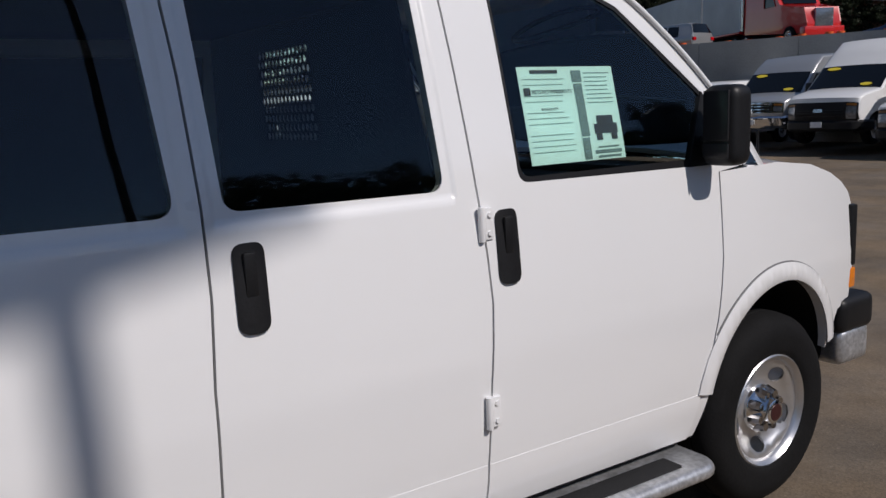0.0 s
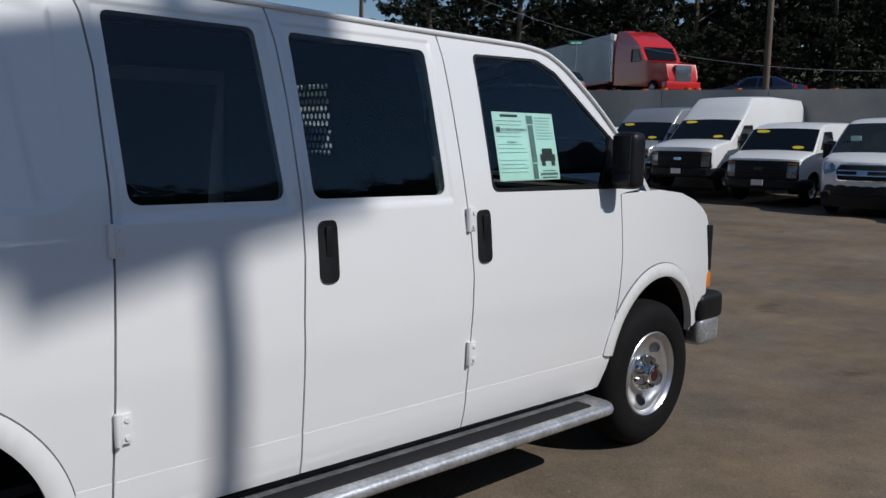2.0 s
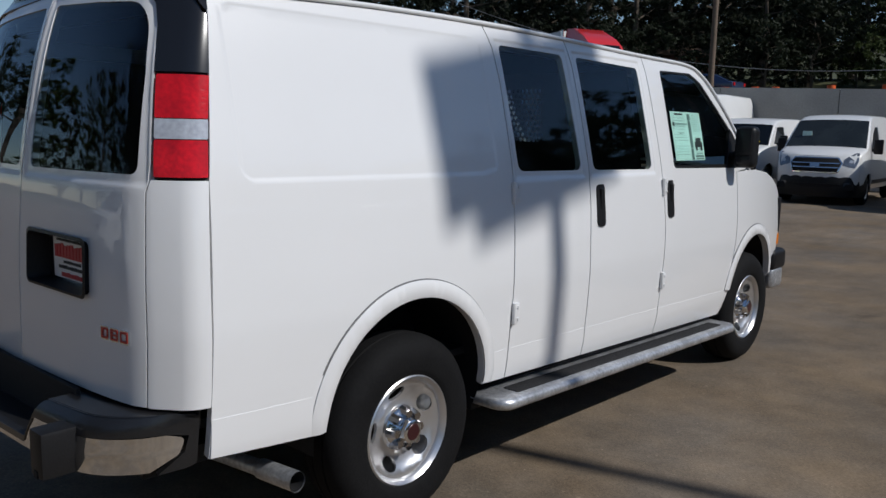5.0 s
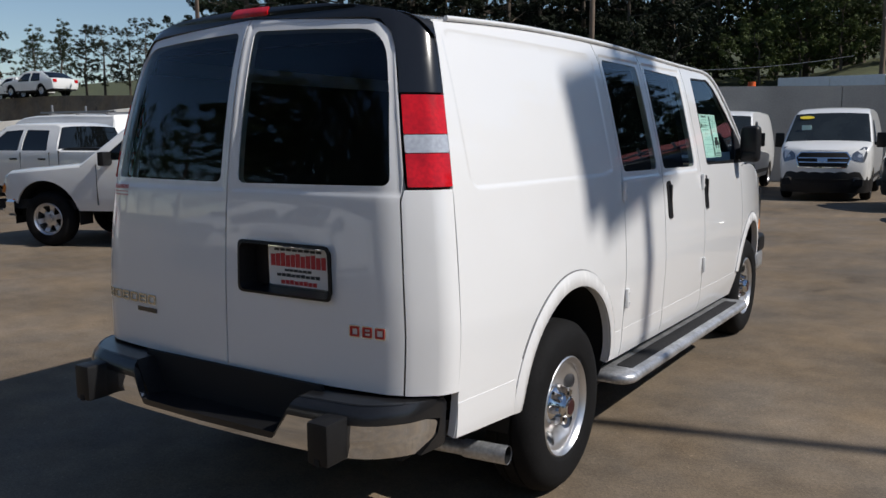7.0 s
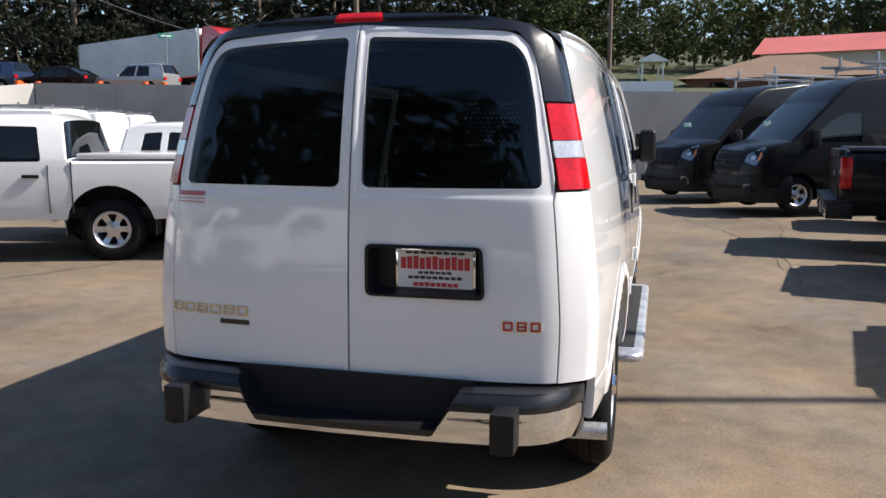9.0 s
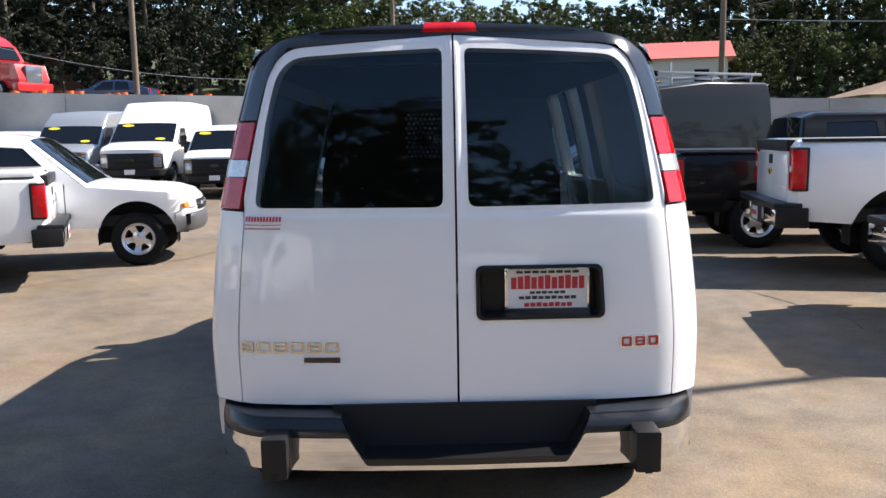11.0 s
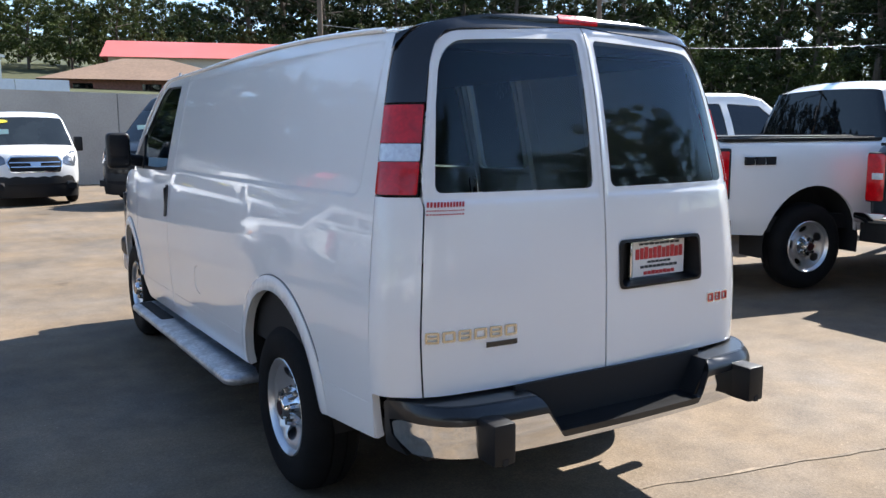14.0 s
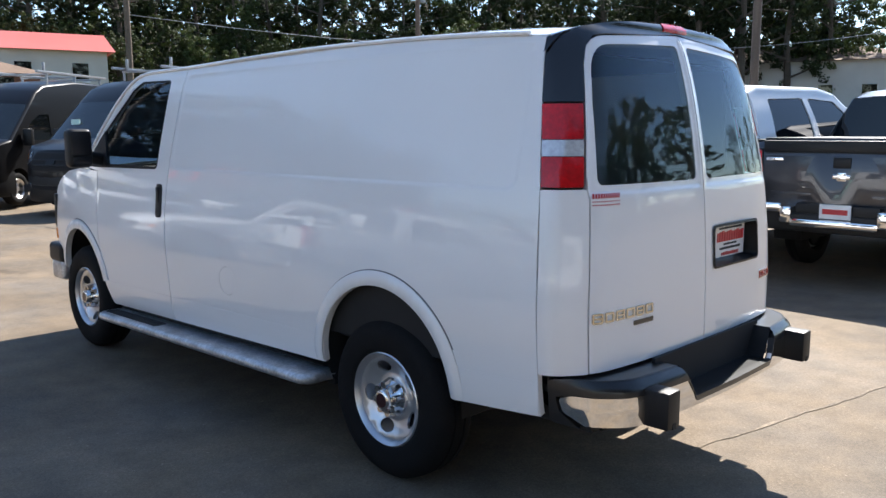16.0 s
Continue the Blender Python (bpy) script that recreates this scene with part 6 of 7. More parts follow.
def car(x, y, heading, paint, label, z=0.0, suv=False, group="cars on the upper road"):
    """A plain saloon or sport utility car."""
    if suv:
        top = [(3.52, 0.40), (3.56, 0.66), (3.48, 0.95), (3.2, 1.04), (2.55, 1.12), (1.95, 1.58), (1.6, 1.68), (-0.3, 1.70), (-0.62, 1.62), (-0.85, 1.15), (-0.88, 0.6), (-0.82, 0.42)]
    else:
        top = [(3.55, 0.36), (3.6, 0.58), (3.5, 0.80), (3.2, 0.88), (2.35, 0.98), (1.6, 1.40), (1.2, 1.46), (0.4, 1.44), (-0.05, 1.36), (-0.75, 1.02), (-1.0, 0.98), (-1.05, 0.6), (-1.0, 0.42)]
    hi = 1.0 if suv else 0.86
    tz = top[6][1]
    panes = [[(0.95, hi), (2.0, hi), (1.55, tz - 0.14), (0.95, tz - 0.10)], [(0.0, hi), (0.85, hi), (0.85, tz - 0.10), (0.15, tz - 0.14)]]
    decor = [("headlamp", (0.55, 3.40, 0.62), (0.82, 3.53, 0.80), CLEAR_LENS, 0.02, True), ("tail_lamp", (0.60, -0.93 if suv else -1.07, 0.78), (0.82, -0.80 if suv else -0.95, 0.95), RED_LENS, 0.015, True), ("grille", (-0.4, 3.46, 0.52), (0.4, 3.585, 0.72), PLASTIC, 0.02, False), ("wing_mirror", (0.88, 1.9, 0.98), (1.04, 2.0, 1.12), paint, 0.02, True)]
    half = [(0.3, 0.80), (0.6, 0.88), (0.85, 0.90), (1.0, 0.87), (1.3, 0.74), (1.5, 0.64), (1.75, 0.58)]
    return vehicle("parked_car", label, "car", set_at(x, y, heading, z), paint, half, top, 0.32, (0.0, 2.7), 0.33, (4, 8), panes, "five", decor, group=group)


UP = lambda x, y: bank(x, y)
for x, y, a, paint, suv, lab in ((-26.0, 36.6, 90, SILVER, True, "silver sport utility car on the upper road"), (-16.5, 43.0, 90, BLUE_PAINT, False, "dark blue car on the upper road"), (-46.0, 44.0, 90, WHITE_FAR, False, "white car on the upper road"), (-35.6, 36.4, 90, BLUE_PAINT, True, "dark blue sport utility car on the upper road"), (-30.6, 35.8, 90, BLACK_PAINT, False, "black car on the upper road")):
    car(x, y, a, paint, lab, z=bank(x, y), suv=suv)
pickup(-36.5, 30.0, -100, RED_PAINT, "red pickup on the upper road", z=bank(-36, 30), crew=True)


far_car = car(-40, 20, 100, WHITE_FAR, "white car in a far row", z=bank(-40, 20), group="cars in far rows")
rnd = random.Random(21)
for k in range(15):
    x, y = -38 - (k % 5) * 4.2 - rnd.random(), 13 + (k // 5) * 6.0 + (k % 5) * 1.2
    copy_thing(far_car, pose(x, y, bank(x, y), 0, 0, 95 + rnd.random() * 8) @ Matrix.Scale(1.0 + 0.1 * rnd.random(), 4))
for x, y in ((37, 8), (40.5, 11), (44, 14.5), (39, 4)):
    copy_thing(far_car, pose(x, y, bank(x, y), 0, 0, -100))


def semi(x, y, heading, z):
    """A red tractor with a long white trailer."""
    t = thing("semi_truck", "red tractor unit with a long white box trailer", "truck", set_at(x, y, heading, z) @ Matrix.Scale(1.0, 4))
    cy = lambda y: 2.5 + (y - 3.3) * 1.43
    top = [(7.3, 0.5), (7.35, 1.0), (7.15, 1.75), (6.2, 1.98), (5.85, 2.1), (5.45, 2.85), (5.0, 3.3), (4.0, 3.95), (3.4, 4.0), (3.35, 1.2), (3.3, 0.9)]
    top = [(cy(y), z * 1.04) for y, z in top]
    cab = thing("tractor", "red tractor unit", "truck")
    bm = boxed((-1.28, -13.2, 1.15), (1.28, 2.2, 4.05))
    tr = part("trailer", bm, material("trailer_white", (0.62, 0.62, 0.60), 0.5, stain=0.12, stain_size=2.0), t, "long white box trailer", bevel=0.04)
    part("trailer_end", boxed((-1.29, 2.2, 1.2), (1.29, 2.26, 4.06)), WHITE_FAR, tr, bevel=0.01)
    part("trailer_rail", boxed((-1.30, -13.2, 1.05), (1.30, 2.2, 1.16)), RED_PAINT, tr, bevel=0.01)
    bpy.data.objects.remove(cab)
    half = spline([(0.4, 1.1), (1.2, 1.15), (2.0, 1.15), (3.2, 1.12), (4.1, 1.0)])
    for s in (1, -1):
        skin("cab_side", top, [rounded([(4.6, 2.15), (5.75, 2.15), (5.35, 2.85), (4.6, 2.9)], 0.05, 3)], lambda u, v: (s * (half(v) - 0.25 * step(u, 5.8, 8.6)), u, v), RED_PAINT, t, "", spread(2.5, 8.3, 8), spread(0.5, 4, 10), rim=0.04, flip=s > 0)
        skin("cab_window", rounded([(4.6, 2.15), (5.75, 2.15), (5.35, 2.85), (4.6, 2.9)], 0.05, 3), [], lambda u, v: (s * (half(v) - 0.02), u, v), GLASS_DARK, t, "", [], [], rim=0.01, flip=s > 0)
        for wy in (6.9, 2.6, 1.4, -11.0, -12.2):
            wheel(t, Matrix.Translation((s * 1.0, wy, 0.5)) @ Matrix.Rotation(0 if s > 0 else math.pi, 4, "Z"), 0.5, 0.28, 0.28, "steel", CHROME)
        part("headlamp", boxed((s * 0.62, 8.0, 1.0), (s * 0.9, 8.22, 1.25)), CLEAR_LENS, t, bevel=0.03)
        part("exhaust_pipe", lathe([(0, 0.08), (2.9, 0.08)], 12), CHROME, t).matrix_basis = Matrix.Translation((s * 1.2, 2.4, 1.2)) @ Matrix.Rotation(radians(-90), 4, "Y")
    bm = bmesh.new()
    rr = [[bm.verts.new((u * (half(z) - 0.25 * step(y, 5.8, 8.6)), y, z)) for u in (-1, -0.5, 0, 0.5, 1)] for y, z in top]
    for p, q in zip(rr, rr[1:]):
        for k in range(4):
            bm.faces.new((p[k], p[k + 1], q[k + 1], q[k]))
    part("cab_shell", bm, RED_PAINT, t)
    bm = bmesh.new()
    rr = [[bm.verts.new((u * 0.95, y, z)) for u in (-1, 0, 1)] for y, z in ((6.19, 2.22), (5.64, 2.97))]
    for k in range(2):
        bm.faces.new((rr[0][k], rr[0][k + 1], rr[1][k + 1], rr[1][k]))
    part("windscreen", bm, GLASS_DARK, t)
    part("grille", boxed((-0.5, 8.1, 0.85), (0.5, 8.32, 1.75)), LAMP_GREY, t, bevel=0.03)
    part("front_bumper", boxed((-1.1, 7.9, 0.4), (1.1, 8.38, 0.85)), RED_PAINT, t, bevel=0.06)
    part("chassis", boxed((-0.5, -12.8, 0.6), (0.5, 6.5, 1.06)), DARK, t, bevel=0.02)
    return t


semi(-28.7, 44.7, -115.5, bank(-28.7, 44.7))

# ---- sign pole and lamp poles ----
pole = thing("sign_pole", "tall steel pole with a box sign and floodlights", "sign pole", set_at(10.3, 3.38, 0))
bm = bmesh.new()
rod(bm, (0, 0, 0), (0, 0, 12.2), 0.075, 0.055, n=16)
part("mast", bm, material("brown_steel", (0.13, 0.10, 0.08), 0.6, 0.3, grain=0.1, stain=0.2), pole)
part("base_plate", boxed((-0.2, -0.2, 0), (0.2, 0.2, 0.03)), GALVANISED, pole, bevel=0.005)
turn = Matrix.Translation((0, -0.08, 10.70)) @ Matrix.Rotation(radians(15.3), 4, "Z")
sb = part("sign_box", boxed((-0.08, -0.50, -0.285), (0.08, 0.67, 0.535), turn), PLATE_WHITE, pole, "white box sign", bevel=0.01)
part("sign_box", boxed((-0.05, -0.68, -0.175), (0.05, -0.502, 0.560), turn), PLATE_WHITE, pole, bevel=0.01)
for s in (-1, 1):
    arm = bmesh.new()
    rod(arm, (0, 0, 12.0), (0, s * 1.1, 12.25), 0.03, n=10)
    a = part("lamp_arm", arm, GALVANISED, pole)
    part("floodlight", boxed((-0.2, s * 1.1 - 0.28, 12.2), (0.2, s * 1.1 + 0.28, 12.34)), PLASTIC, a, bevel=0.03)


# ---- trees ----
def leaf_cloud(bm, centre, size, count, leaf, rnd, flat=0.75):
    """Leaves in several tufts round a centre, with gaps between the tufts."""
    tufts = []
    for _ in range(7):
        d = Vector((rnd.gauss(0, 1), rnd.gauss(0, 1), rnd.gauss(0, 1) * flat)).normalized() * size * (0.45 + 0.55 * rnd.random())
        tufts.append((Vector(centre) + Vector((d.x, d.y, d.z * flat)), size * (0.22 + 0.16 * rnd.random())))
    for k in range(count):
        c, r = tufts[k % 7]
        d = Vector((rnd.gauss(0, 1), rnd.gauss(0, 1), rnd.gauss(0, 1))).normalized()
        p = c + Vector((d.x, d.y, d.z * 0.72)) * r * rnd.random() ** 0.4
        a = (d + Vector((rnd.gauss(0, 0.5), rnd.gauss(0, 0.5), rnd.gauss(0, 0.5) + 0.3))).normalized()
        b = a.orthogonal().normalized()
        q_ = a.cross(b)
        s = leaf * (0.6 + rnd.random() * 0.8)
        bm.faces.new([bm.verts.new(p + b * s * u + q_ * s * v * 0.8) for u, v in ((-1, -0.6), (1, -0.5), (0.1, 0.9))])


def tree(at, height, spread_, leaf, mat, label, seed_, pine=False, density=1.0):
    rnd = random.Random(seed_)
    t = thing("tree", label, "tree", at, "woods behind the lot")
    tb = bmesh.new()
    r0 = height * 0.02
    line = [Vector((0, 0, -0.5))]
    for k in range(5):
        line.append(Vector((rnd.gauss(0, 0.12) * k, rnd.gauss(0, 0.12) * k, height * (0.18 * (k + 1)))))
    for k in range(5):
        rod(tb, line[k], line[k + 1], r0 * (1 - k * 0.17), r0 * (1 - (k + 1) * 0.17), n=8)
    ends = []
    cb = bmesh.new()
    n = 16 if not pine else 22
    for k in range(n):
        f = 0.22 + 0.78 * k / (n - 1) if not pine else 0.45 + 0.55 * k / (n - 1)
        base = line[0].lerp(line[-1], min(f, 1.0) * 0.95)
        ang = k * 2.4 + rnd.random()
        if pine:
            reach = spread_ * (1.15 - f) * (0.7 + 0.5 * rnd.random()) + 0.3
            rise = 0.15 * reach
        else:
            reach = spread_ * (math.sin(math.pi * min(0.95, f * 0.80 + 0.08)) ** 0.7) * (0.55 + 0.6 * rnd.random())
            rise = height * 0.10 * rnd.random() + 0.4
        end = base + Vector((math.cos(ang) * reach, math.sin(ang) * reach, rise))
        rod(tb, base, end, r0 * 0.35 * (1.1 - f * 0.7), r0 * 0.08, n=5)
        size = (spread_ * 0.36 if not pine else spread_ * 0.33) * (0.7 + 0.5 * rnd.random())
        leaf_cloud(cb, end, size, int(density * (95 if not pine else 60)), leaf, rnd, 0.8 if not pine else 0.45)
        leaf_cloud(cb, base.lerp(end, 0.55), size * 0.9, int(density * (55 if not pine else 40)), leaf, rnd)
    leaf_cloud(cb, line[-1] + Vector((0, 0, height * 0.04)), spread_ * 0.32, int(110 * density), leaf, rnd)
    part("trunk", tb, BARK, t)
    crown = part("crown", cb, mat, t, smooth=False)
    return t


kinds = [tree(set_at(-20 + k * 3, 96 + k, k * 40, bank(-20, 96)), 17 + k, 4.6 + 0.3 * k, 0.155, m, lab, 11 + k, pine, 3.1) for k, (m, lab, pine) in enumerate(((LEAF, "broad leafy tree with dark green crown", False), (LEAF_LIGHT, "tall leafy tree with lighter green crown", False), (LEAF, "leafy tree in the woods", False), (NEEDLE, "tall pine with a bare lower trunk", True)))]
bush = tree(set_at(-12, 90, 0, bank(-12, 90)), 6.5, 3.2, 0.13, LEAF_LIGHT, "low bushy tree at the wood's edge", 31, density=1.7)
shaded_tree = tree(set_at(-34, 92, 0, bank(-34, 92)), 18, 5.0, 0.155, LEAF_SHADED, "tall dense tree, its crown coloured dark as if in shade", 41, density=3.1)
shaded_bush = tree(set_at(-40, 88, 0, bank(-40, 88)), 6.5, 3.2, 0.13, LEAF_SHADED, "low bush at the wood's edge, coloured dark as if in shade", 43, density=1.7)
rnd = random.Random(8)


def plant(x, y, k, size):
    # plants to the north-west take the copies with shade in their colour
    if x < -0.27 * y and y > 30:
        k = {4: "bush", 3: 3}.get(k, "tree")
    src = {"bush": shaded_bush, "tree": shaded_tree, 4: bush}.get(k) or kinds[k]
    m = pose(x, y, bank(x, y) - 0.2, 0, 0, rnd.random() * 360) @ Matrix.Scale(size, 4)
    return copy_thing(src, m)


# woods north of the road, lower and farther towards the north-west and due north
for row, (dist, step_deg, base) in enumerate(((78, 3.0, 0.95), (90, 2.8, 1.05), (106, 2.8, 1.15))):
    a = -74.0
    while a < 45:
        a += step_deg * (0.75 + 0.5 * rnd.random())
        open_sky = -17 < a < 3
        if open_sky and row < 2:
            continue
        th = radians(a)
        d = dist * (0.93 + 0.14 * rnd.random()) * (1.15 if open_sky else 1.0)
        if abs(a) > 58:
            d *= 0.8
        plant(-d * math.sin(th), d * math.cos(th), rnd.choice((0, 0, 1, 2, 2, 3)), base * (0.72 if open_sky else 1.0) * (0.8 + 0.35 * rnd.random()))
for k in range(24):
    a = radians(44 + k * 1.4 + rnd.random())
    d = 140 + rnd.random() * 30
    plant(-d * math.sin(a), d * math.cos(a), rnd.choice((0, 2, 3, 3)), 0.62 + 0.15 * rnd.random())
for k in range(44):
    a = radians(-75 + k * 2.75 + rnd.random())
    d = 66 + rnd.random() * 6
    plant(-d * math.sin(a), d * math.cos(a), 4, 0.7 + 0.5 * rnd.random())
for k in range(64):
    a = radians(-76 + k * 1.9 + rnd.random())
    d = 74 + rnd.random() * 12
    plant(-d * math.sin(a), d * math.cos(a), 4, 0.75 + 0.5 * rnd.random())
# woods all round, tall and near to the south
for k in range(44):
    deg = 79 + k * 4.75
    a = radians(deg)
    south = 140 < deg < 232
    d = (50 if south else 88) + rnd.random() * 18
    plant(-d * math.sin(a), d * math.cos(a), rnd.choice((0, 1, 2, 3)), ((1.2 - 0.50 * step(deg, 172, 212)) if south else 0.62 if deg > 200 else 1.35 if deg > 94 else 0.85) + 0.22 * rnd.random())
for k in range(14):
    a = radians(142 + k * 6.4)
    plant(-46 * math.sin(a), 46 * math.cos(a), 4, 0.75 + 0.3 * rnd.random())


for k in range(11):
    a = radians(136 + k * 4.6)
    d = 36 + rnd.random() * 6
    plant(-d * math.sin(a), d * math.cos(a), rnd.choice((0, 2)), 1.15 + 0.2 * rnd.random())

for k, size in enumerate((0.80, 0.95, 1.0, 1.0, 0.85, 0.68)):
    a = radians(218 + k * 4.2)
    plant(-50 * math.sin(a), 50 * math.cos(a), (0, 2, 1)[k % 3], size)

# ---- houses ----
def house(x, y, heading, w, d, h, roof, wall_mat, label, rise=1.6, over=0.5, hip=True, base=None):
    z = bank(x, y) if base is None else base
    t = thing("house", label, "house", set_at(x, y, heading, z - 0.3))
    part("house_wall", boxed((-w / 2, -d / 2, 0), (w / 2, d / 2, h)), wall_mat, t, smooth=False)
    bm = bmesh.new()
    e = w / 2 + over
    f = d / 2 + over
    k = (w / 2 - d / 2) if hip else w / 2 + over
    v = [bm.verts.new(p) for p in ((-e, -f, h), (e, -f, h), (e, f, h), (-e, f, h), (-k, 0, h + rise), (k, 0, h + rise))]
    for ids in ((0, 1, 5, 4), (2, 3, 4, 5), (1, 2, 5), (3, 0, 4), (3, 2, 1, 0)):
        bm.faces.new([v[i] for i in ids])
    part("roof", bm, roof, t, smooth=False)
    n = max(2, int(w / 3))
    for i in range(n):
        xx = -w / 2 + (i + 0.5) * w / n
        win = part("window", boxed((xx - 0.5, -d / 2 - 0.03, 1.0), (xx + 0.5, -d / 2 + 0.02, 2.2)), GLASS_DARK, t, smooth=False)
        part("window_frame", boxed((xx - 0.58, -d / 2 - 0.05, 0.92), (xx + 0.58, -d / 2 - 0.02, 1.0)), WHITE_FAR, win, smooth=False)
    return t


house(-34.8, 70, 25, 11, 7, 2.8, ROOF_TAN, BRICK, "brick house with a low hipped roof")
house(15.6, 60.4, -15, 14.0, 9, 3.0, ROOF_RED, CREAM, "long building with a red metal roof", rise=1.6, hip=False, base=4.3)
house(34, 50, -8, 12, 8, 2.6, ROOF_TAN, CREAM, "low house with a tan shingle roof", rise=1.5, base=1.6)
house(66, 24, -70, 18, 10, 4.0, ROOF_TAN, CREAM, "pale building beyond the far cars", rise=1.4)
house(8.2, 48, -8, 10.5, 8, 2.4, ROOF_TAN, BRICK, "low brick building with a tan shingle roof", rise=1.5, base=2.5)
# open carport beside the cottage
z = bank(0.2, 61)
shed = thing("carport", "small white carport on a lawn", "carport", set_at(0.2, 61, 8, z) @ Matrix.Scale(0.75, 4))
for x in (-1.0, 1.0):
    for y in (-1.6, 1.6):
        part("post", boxed((x - 0.09, y - 0.09, -0.3), (x + 0.09, y + 0.09, 1.9)), WHITE_FAR, shed, bevel=0.01)
bm = bmesh.new()
v = [bm.verts.new(p) for p in ((-1.4, -2, 1.85), (0, -2, 2.5), (1.4, -2, 1.85), (-1.4, 2, 1.85), (0, 2, 2.5), (1.4, 2, 1.85), (-1.4, -2, 1.7), (1.4, -2, 1.7), (-1.4, 2, 1.7), (1.4, 2, 1.7))]
for ids in ((0, 1, 4, 3), (1, 2, 5, 4), (0, 6, 7, 2, 1), (3, 4, 5, 9, 8), (0, 3, 8, 6), (2, 7, 9, 5)):
    bm.faces.new([v[i] for i in ids])
part("roof", bm, WHITE_FAR, shed, smooth=False)
# white barrier on the bank
bar = thing("concrete_barrier", "long white concrete barrier behind the wall", "barrier", set_at(-1.0, 27.8, 0, bank(-1.0, 27.8)), kind="structure")
for k in range(3):
    bm = bmesh.new()
    prof = ((-0.28, 0), (-0.28, 0.08), (-0.14, 0.2), (-0.09, 0.62), (0.09, 0.62), (0.14, 0.2), (0.28, 0.08), (0.28, 0))
    ends_ = [[bm.verts.new((x, y, z)) for y, z in prof] for x in (-2.5 + k * 1.68, -2.5 + k * 1.68 + 1.66)]
    for n in range(8):
        bm.faces.new((ends_[0][n - 1], ends_[0][n], ends_[1][n], ends_[1][n - 1]))
    bm.faces.new(ends_[0][::-1]), bm.faces.new(ends_[1])
    bmesh.ops.recalc_face_normals(bm, faces=bm.faces)
    part("barrier_block", bm, PLATE_WHITE, bar, smooth=False)
# street sign at the corner
z = bank(-26.4, 38.1)
sg = thing("street_sign", "green street name sign on a steel post", "street sign", set_at(-26.4, 38.1, 40, z))
bm = bmesh.new()
rod(bm, (0, 0, -0.2), (0, 0, 3.4), 0.04, n=10)
part("post", bm, GALVANISED, sg)
panel = part("sign_panel", boxed((-0.42, -0.02, 3.22), (0.42, 0.02, 3.48)), material("sign_green", (0.02, 0.22, 0.16), 0.5, stain=0.1), sg, bevel=0.008)
part("name_bar", boxed((-0.28, -0.026, 3.31), (0.28, -0.021, 3.39)), PLATE_WHITE, panel, smooth=False)

# ---- utility poles and wires ----
for x, y, h in ((-14.0, 36, 11), (-2.2, 50, 11), (-36, 30, 10), (13.5, 34, 11), (24, 26, 10)):
    z = bank(x, y)
    p = thing("utility_pole", "weathered wooden utility pole", "utility pole", set_at(x, y, 0, z), "utility poles")
    bm = bmesh.new()
    rod(bm, (0, 0, -0.3), (0, 0, h), 0.15, 0.10, n=12)
    part("shaft", bm, WOOD_POLE, p)
    part("crossarm", boxed((-1.1, -0.06, h - 0.9), (1.1, 0.06, h - 0.78)), WOOD_POLE, p, bevel=0.01)
    bm = bmesh.new()
    rod(bm, (0.28, 0, h - 2.4), (0.28, 0, h - 1.7), 0.16, n=14)
    part("transformer", bm, GALVANISED, p)
ends = [(-36, 30, 9.2), (-14, 36, 10.2), (-2.2, 50, 10.2), (13.5, 34, 10.2), (24, 26, 9.2)]
for dx, dz in ((0, 0), (0.5, -1.2)):
    for a, b in zip(ends, ends[1:]):
        pa, pb = Vector((a[0] + dx, a[1], bank(a[0], a[1]) + a[2] + dz)), Vector((b[0] + dx, b[1], bank(b[0], b[1]) + b[2] + dz))
        pts = [tuple(pa.lerp(pb, t) - Vector((0, 0, 1.0 * 4 * t * (1 - t)))) for t in spread(0, 1, 12)]
        wo = tube("power_wire", pts, 0.022, PLASTIC, resolution=1)
        tagged(wo, "black overhead power wire between poles", "wire", "overhead wires")

for a_, b_, sag in (((-36, 30, 9.0 + bank(-36, 30)), (-3, 44, 5.5), 3.2), ((13.5, 34, bank(13.5, 34) + 4.0), (62, 16, 8.6), 1.6)):
    pa, pb = Vector(a_), Vector(b_)
    pts = [tuple(pa.lerp(pb, t) - Vector((0, 0, sag * 4 * t * (1 - t)))) for t in spread(0, 1, 24)]
    tagged(tube("power_wire", pts, 0.018, GALVANISED, resolution=1), "pale sagging cable between poles", "wire", "overhead wires")

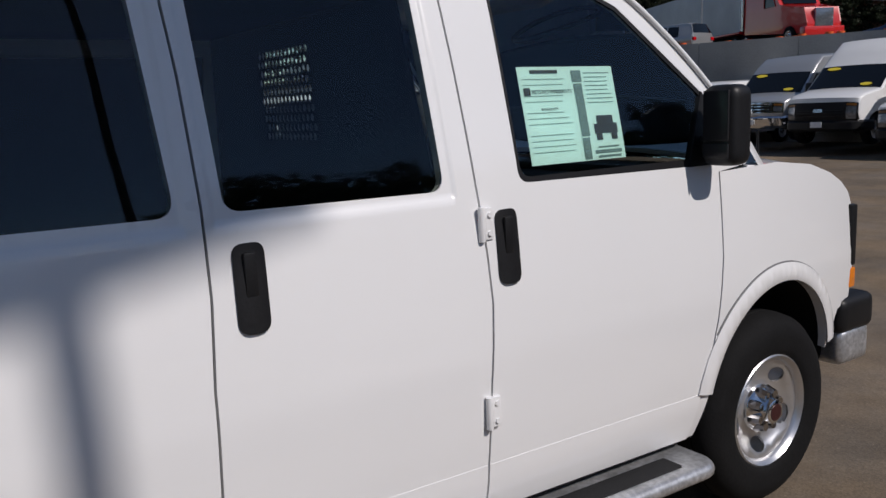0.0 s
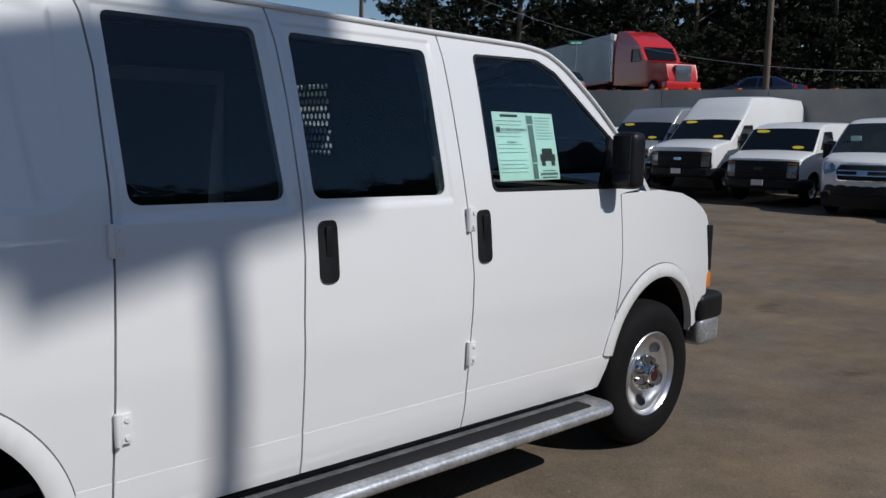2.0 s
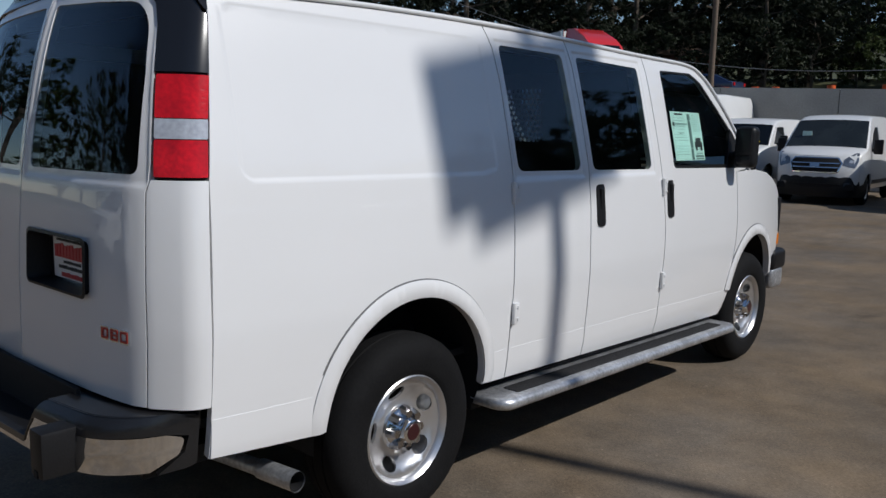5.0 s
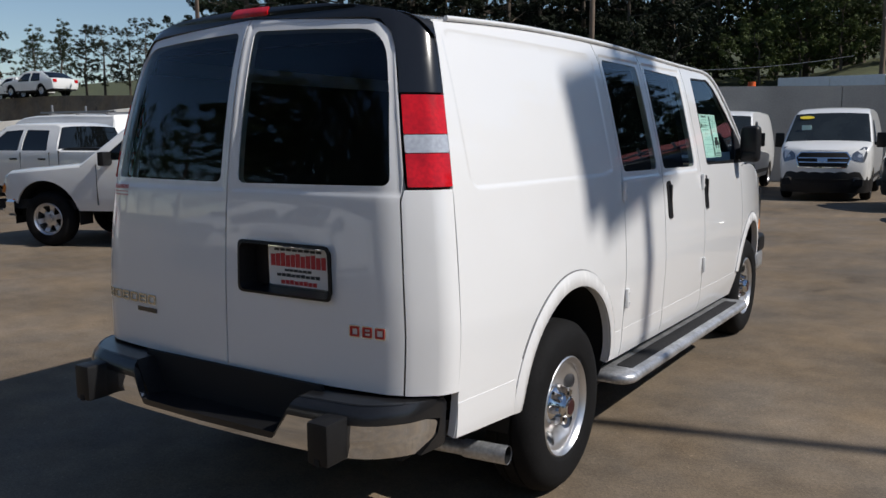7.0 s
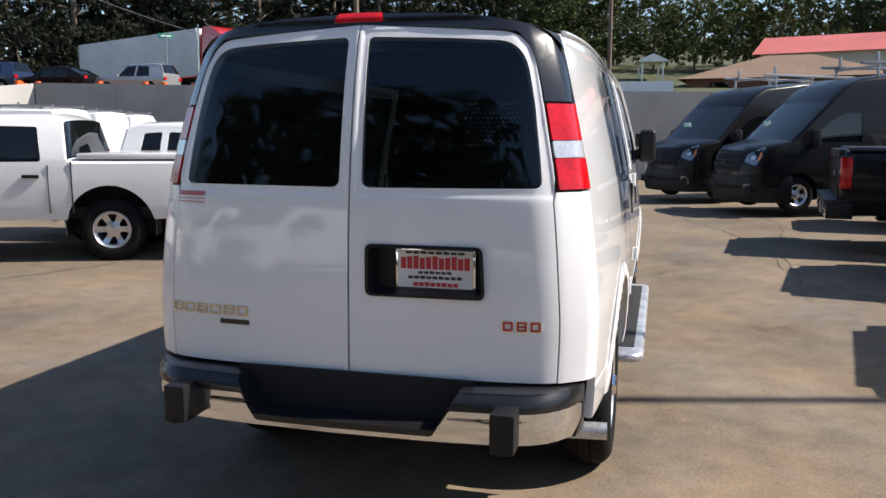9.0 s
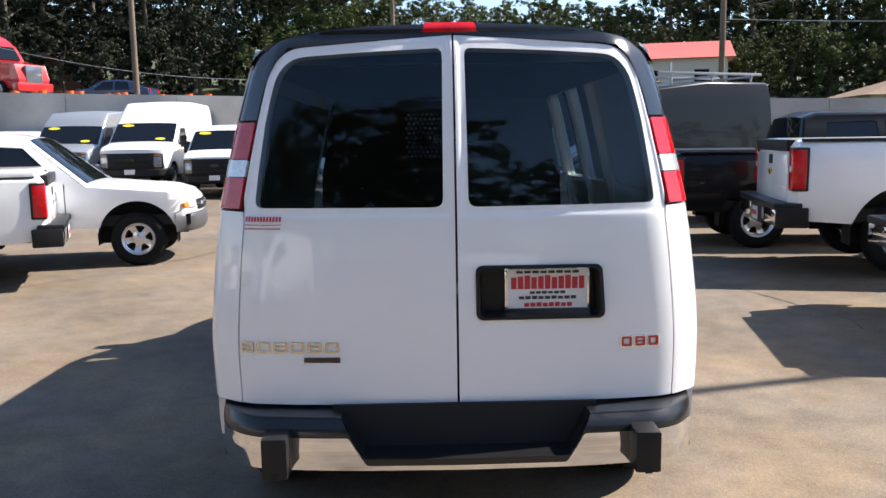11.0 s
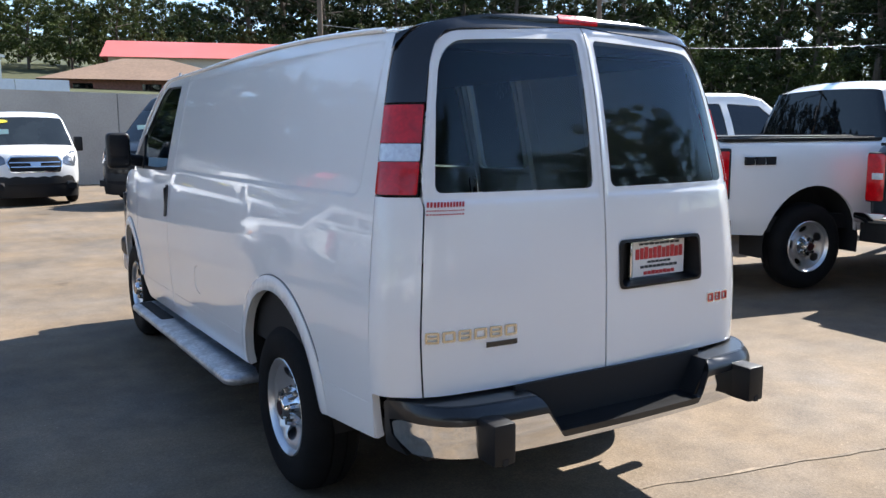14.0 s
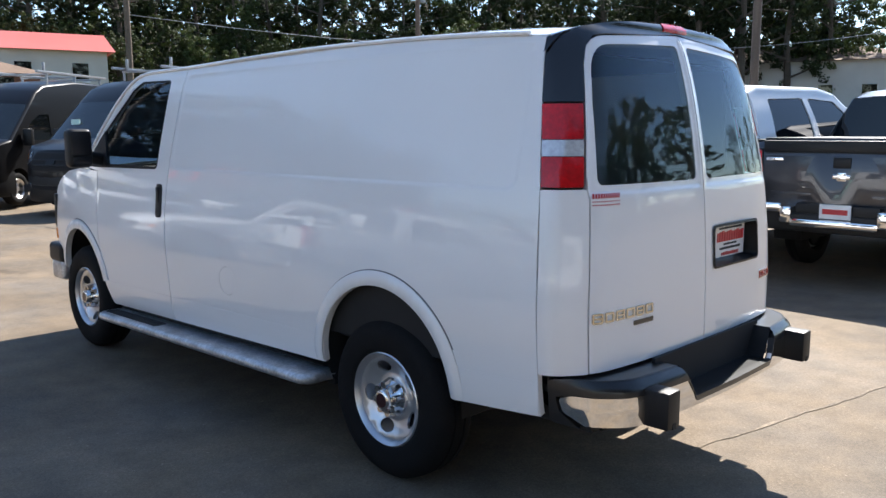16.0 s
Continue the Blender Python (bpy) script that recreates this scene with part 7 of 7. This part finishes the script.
# orange barrels and fence along the road works
rnd = random.Random(5)
for k in range(46):
    x = (-18.4 + k * 0.5 + rnd.random() * 0.4) if k < 18 else (-33 + (k - 18) * 0.62 + rnd.random() * 1.2) if k < 42 else (-7.2, -5.5, -2.0, 6.5)[k - 42]
    y = 31.0 + rnd.random() * 2.2
    b = thing("traffic_barrel", "orange and white traffic barrel", "traffic barrel", set_at(x, y, rnd.random() * 90, bank(x, y)) @ Matrix.Diagonal((0.7, 0.7, 0.42 + 0.15 * rnd.random(), 1)), "traffic barrels")
    part("drum", lathe([(0, 0.30), (0.35, 0.28), (0.36, 0.26), (0.7, 0.25), (0.71, 0.23), (1.0, 0.22), (1.02, 0.001)], 14), ORANGE, b).matrix_basis = Matrix.Rotation(radians(-90), 4, "Y")
    part("band", lathe([(0.40, 0.268), (0.52, 0.264)], 14), PLATE_WHITE, b).matrix_basis = Matrix.Rotation(radians(-90), 4, "Y")


# cracks and a worn seam in the asphalt
TAR = material("tar", (0.05, 0.045, 0.04), 0.7, grain=0.2, stain=0.2)
CHALK = material("pale_seam", (0.205, 0.160, 0.112), 0.9, grain=0.35, grain_size=30, stain=0.3, stain_size=0.4)
rnd = random.Random(12)


def crack(a, b, width, mat, name, label, wander=0.12, n=40):
    bm = bmesh.new()
    a, b = Vector((*a, 0)), Vector((*b, 0))
    d = (b - a).normalized()
    side = Vector((-d.y, d.x, 0))
    off, rows = 0.0, []
    for k in range(n + 1):
        off += rnd.gauss(0, wander * (b - a).length / n * 0.5)
        w = width * (0.35 + 0.9 * rnd.random())
        p = a.lerp(b, k / n) + side * off + Vector((0, 0, 0.004))
        rows.append([bm.verts.new(p - side * w / 2), bm.verts.new(p + side * w / 2)])
    for p, q in zip(rows, rows[1:]):
        bm.faces.new((p[0], p[1], q[1], q[0]))
    ob = part(name, bm, mat, smooth=False)
    return tagged(ob, label, "crack", "cracks in the asphalt")


crack((1.2, 14.5), (2.9, 2.6), 0.02, TAR, "asphalt_crack", "thin dark crack in the asphalt", 0.35)
crack((0.3, -0.85), (4.0, -1.6), 0.022, CHALK, "asphalt_seam", "pale worn seam in the asphalt", 0.15)
crack((-8.0, -1.0), (-2.2, 9.5), 0.015, TAR, "asphalt_crack", "thin dark crack in the asphalt", 0.4)
crack((2.6, 4.4), (3.4, 14.0), 0.012, TAR, "asphalt_crack", "thin dark crack in the asphalt", 0.4)
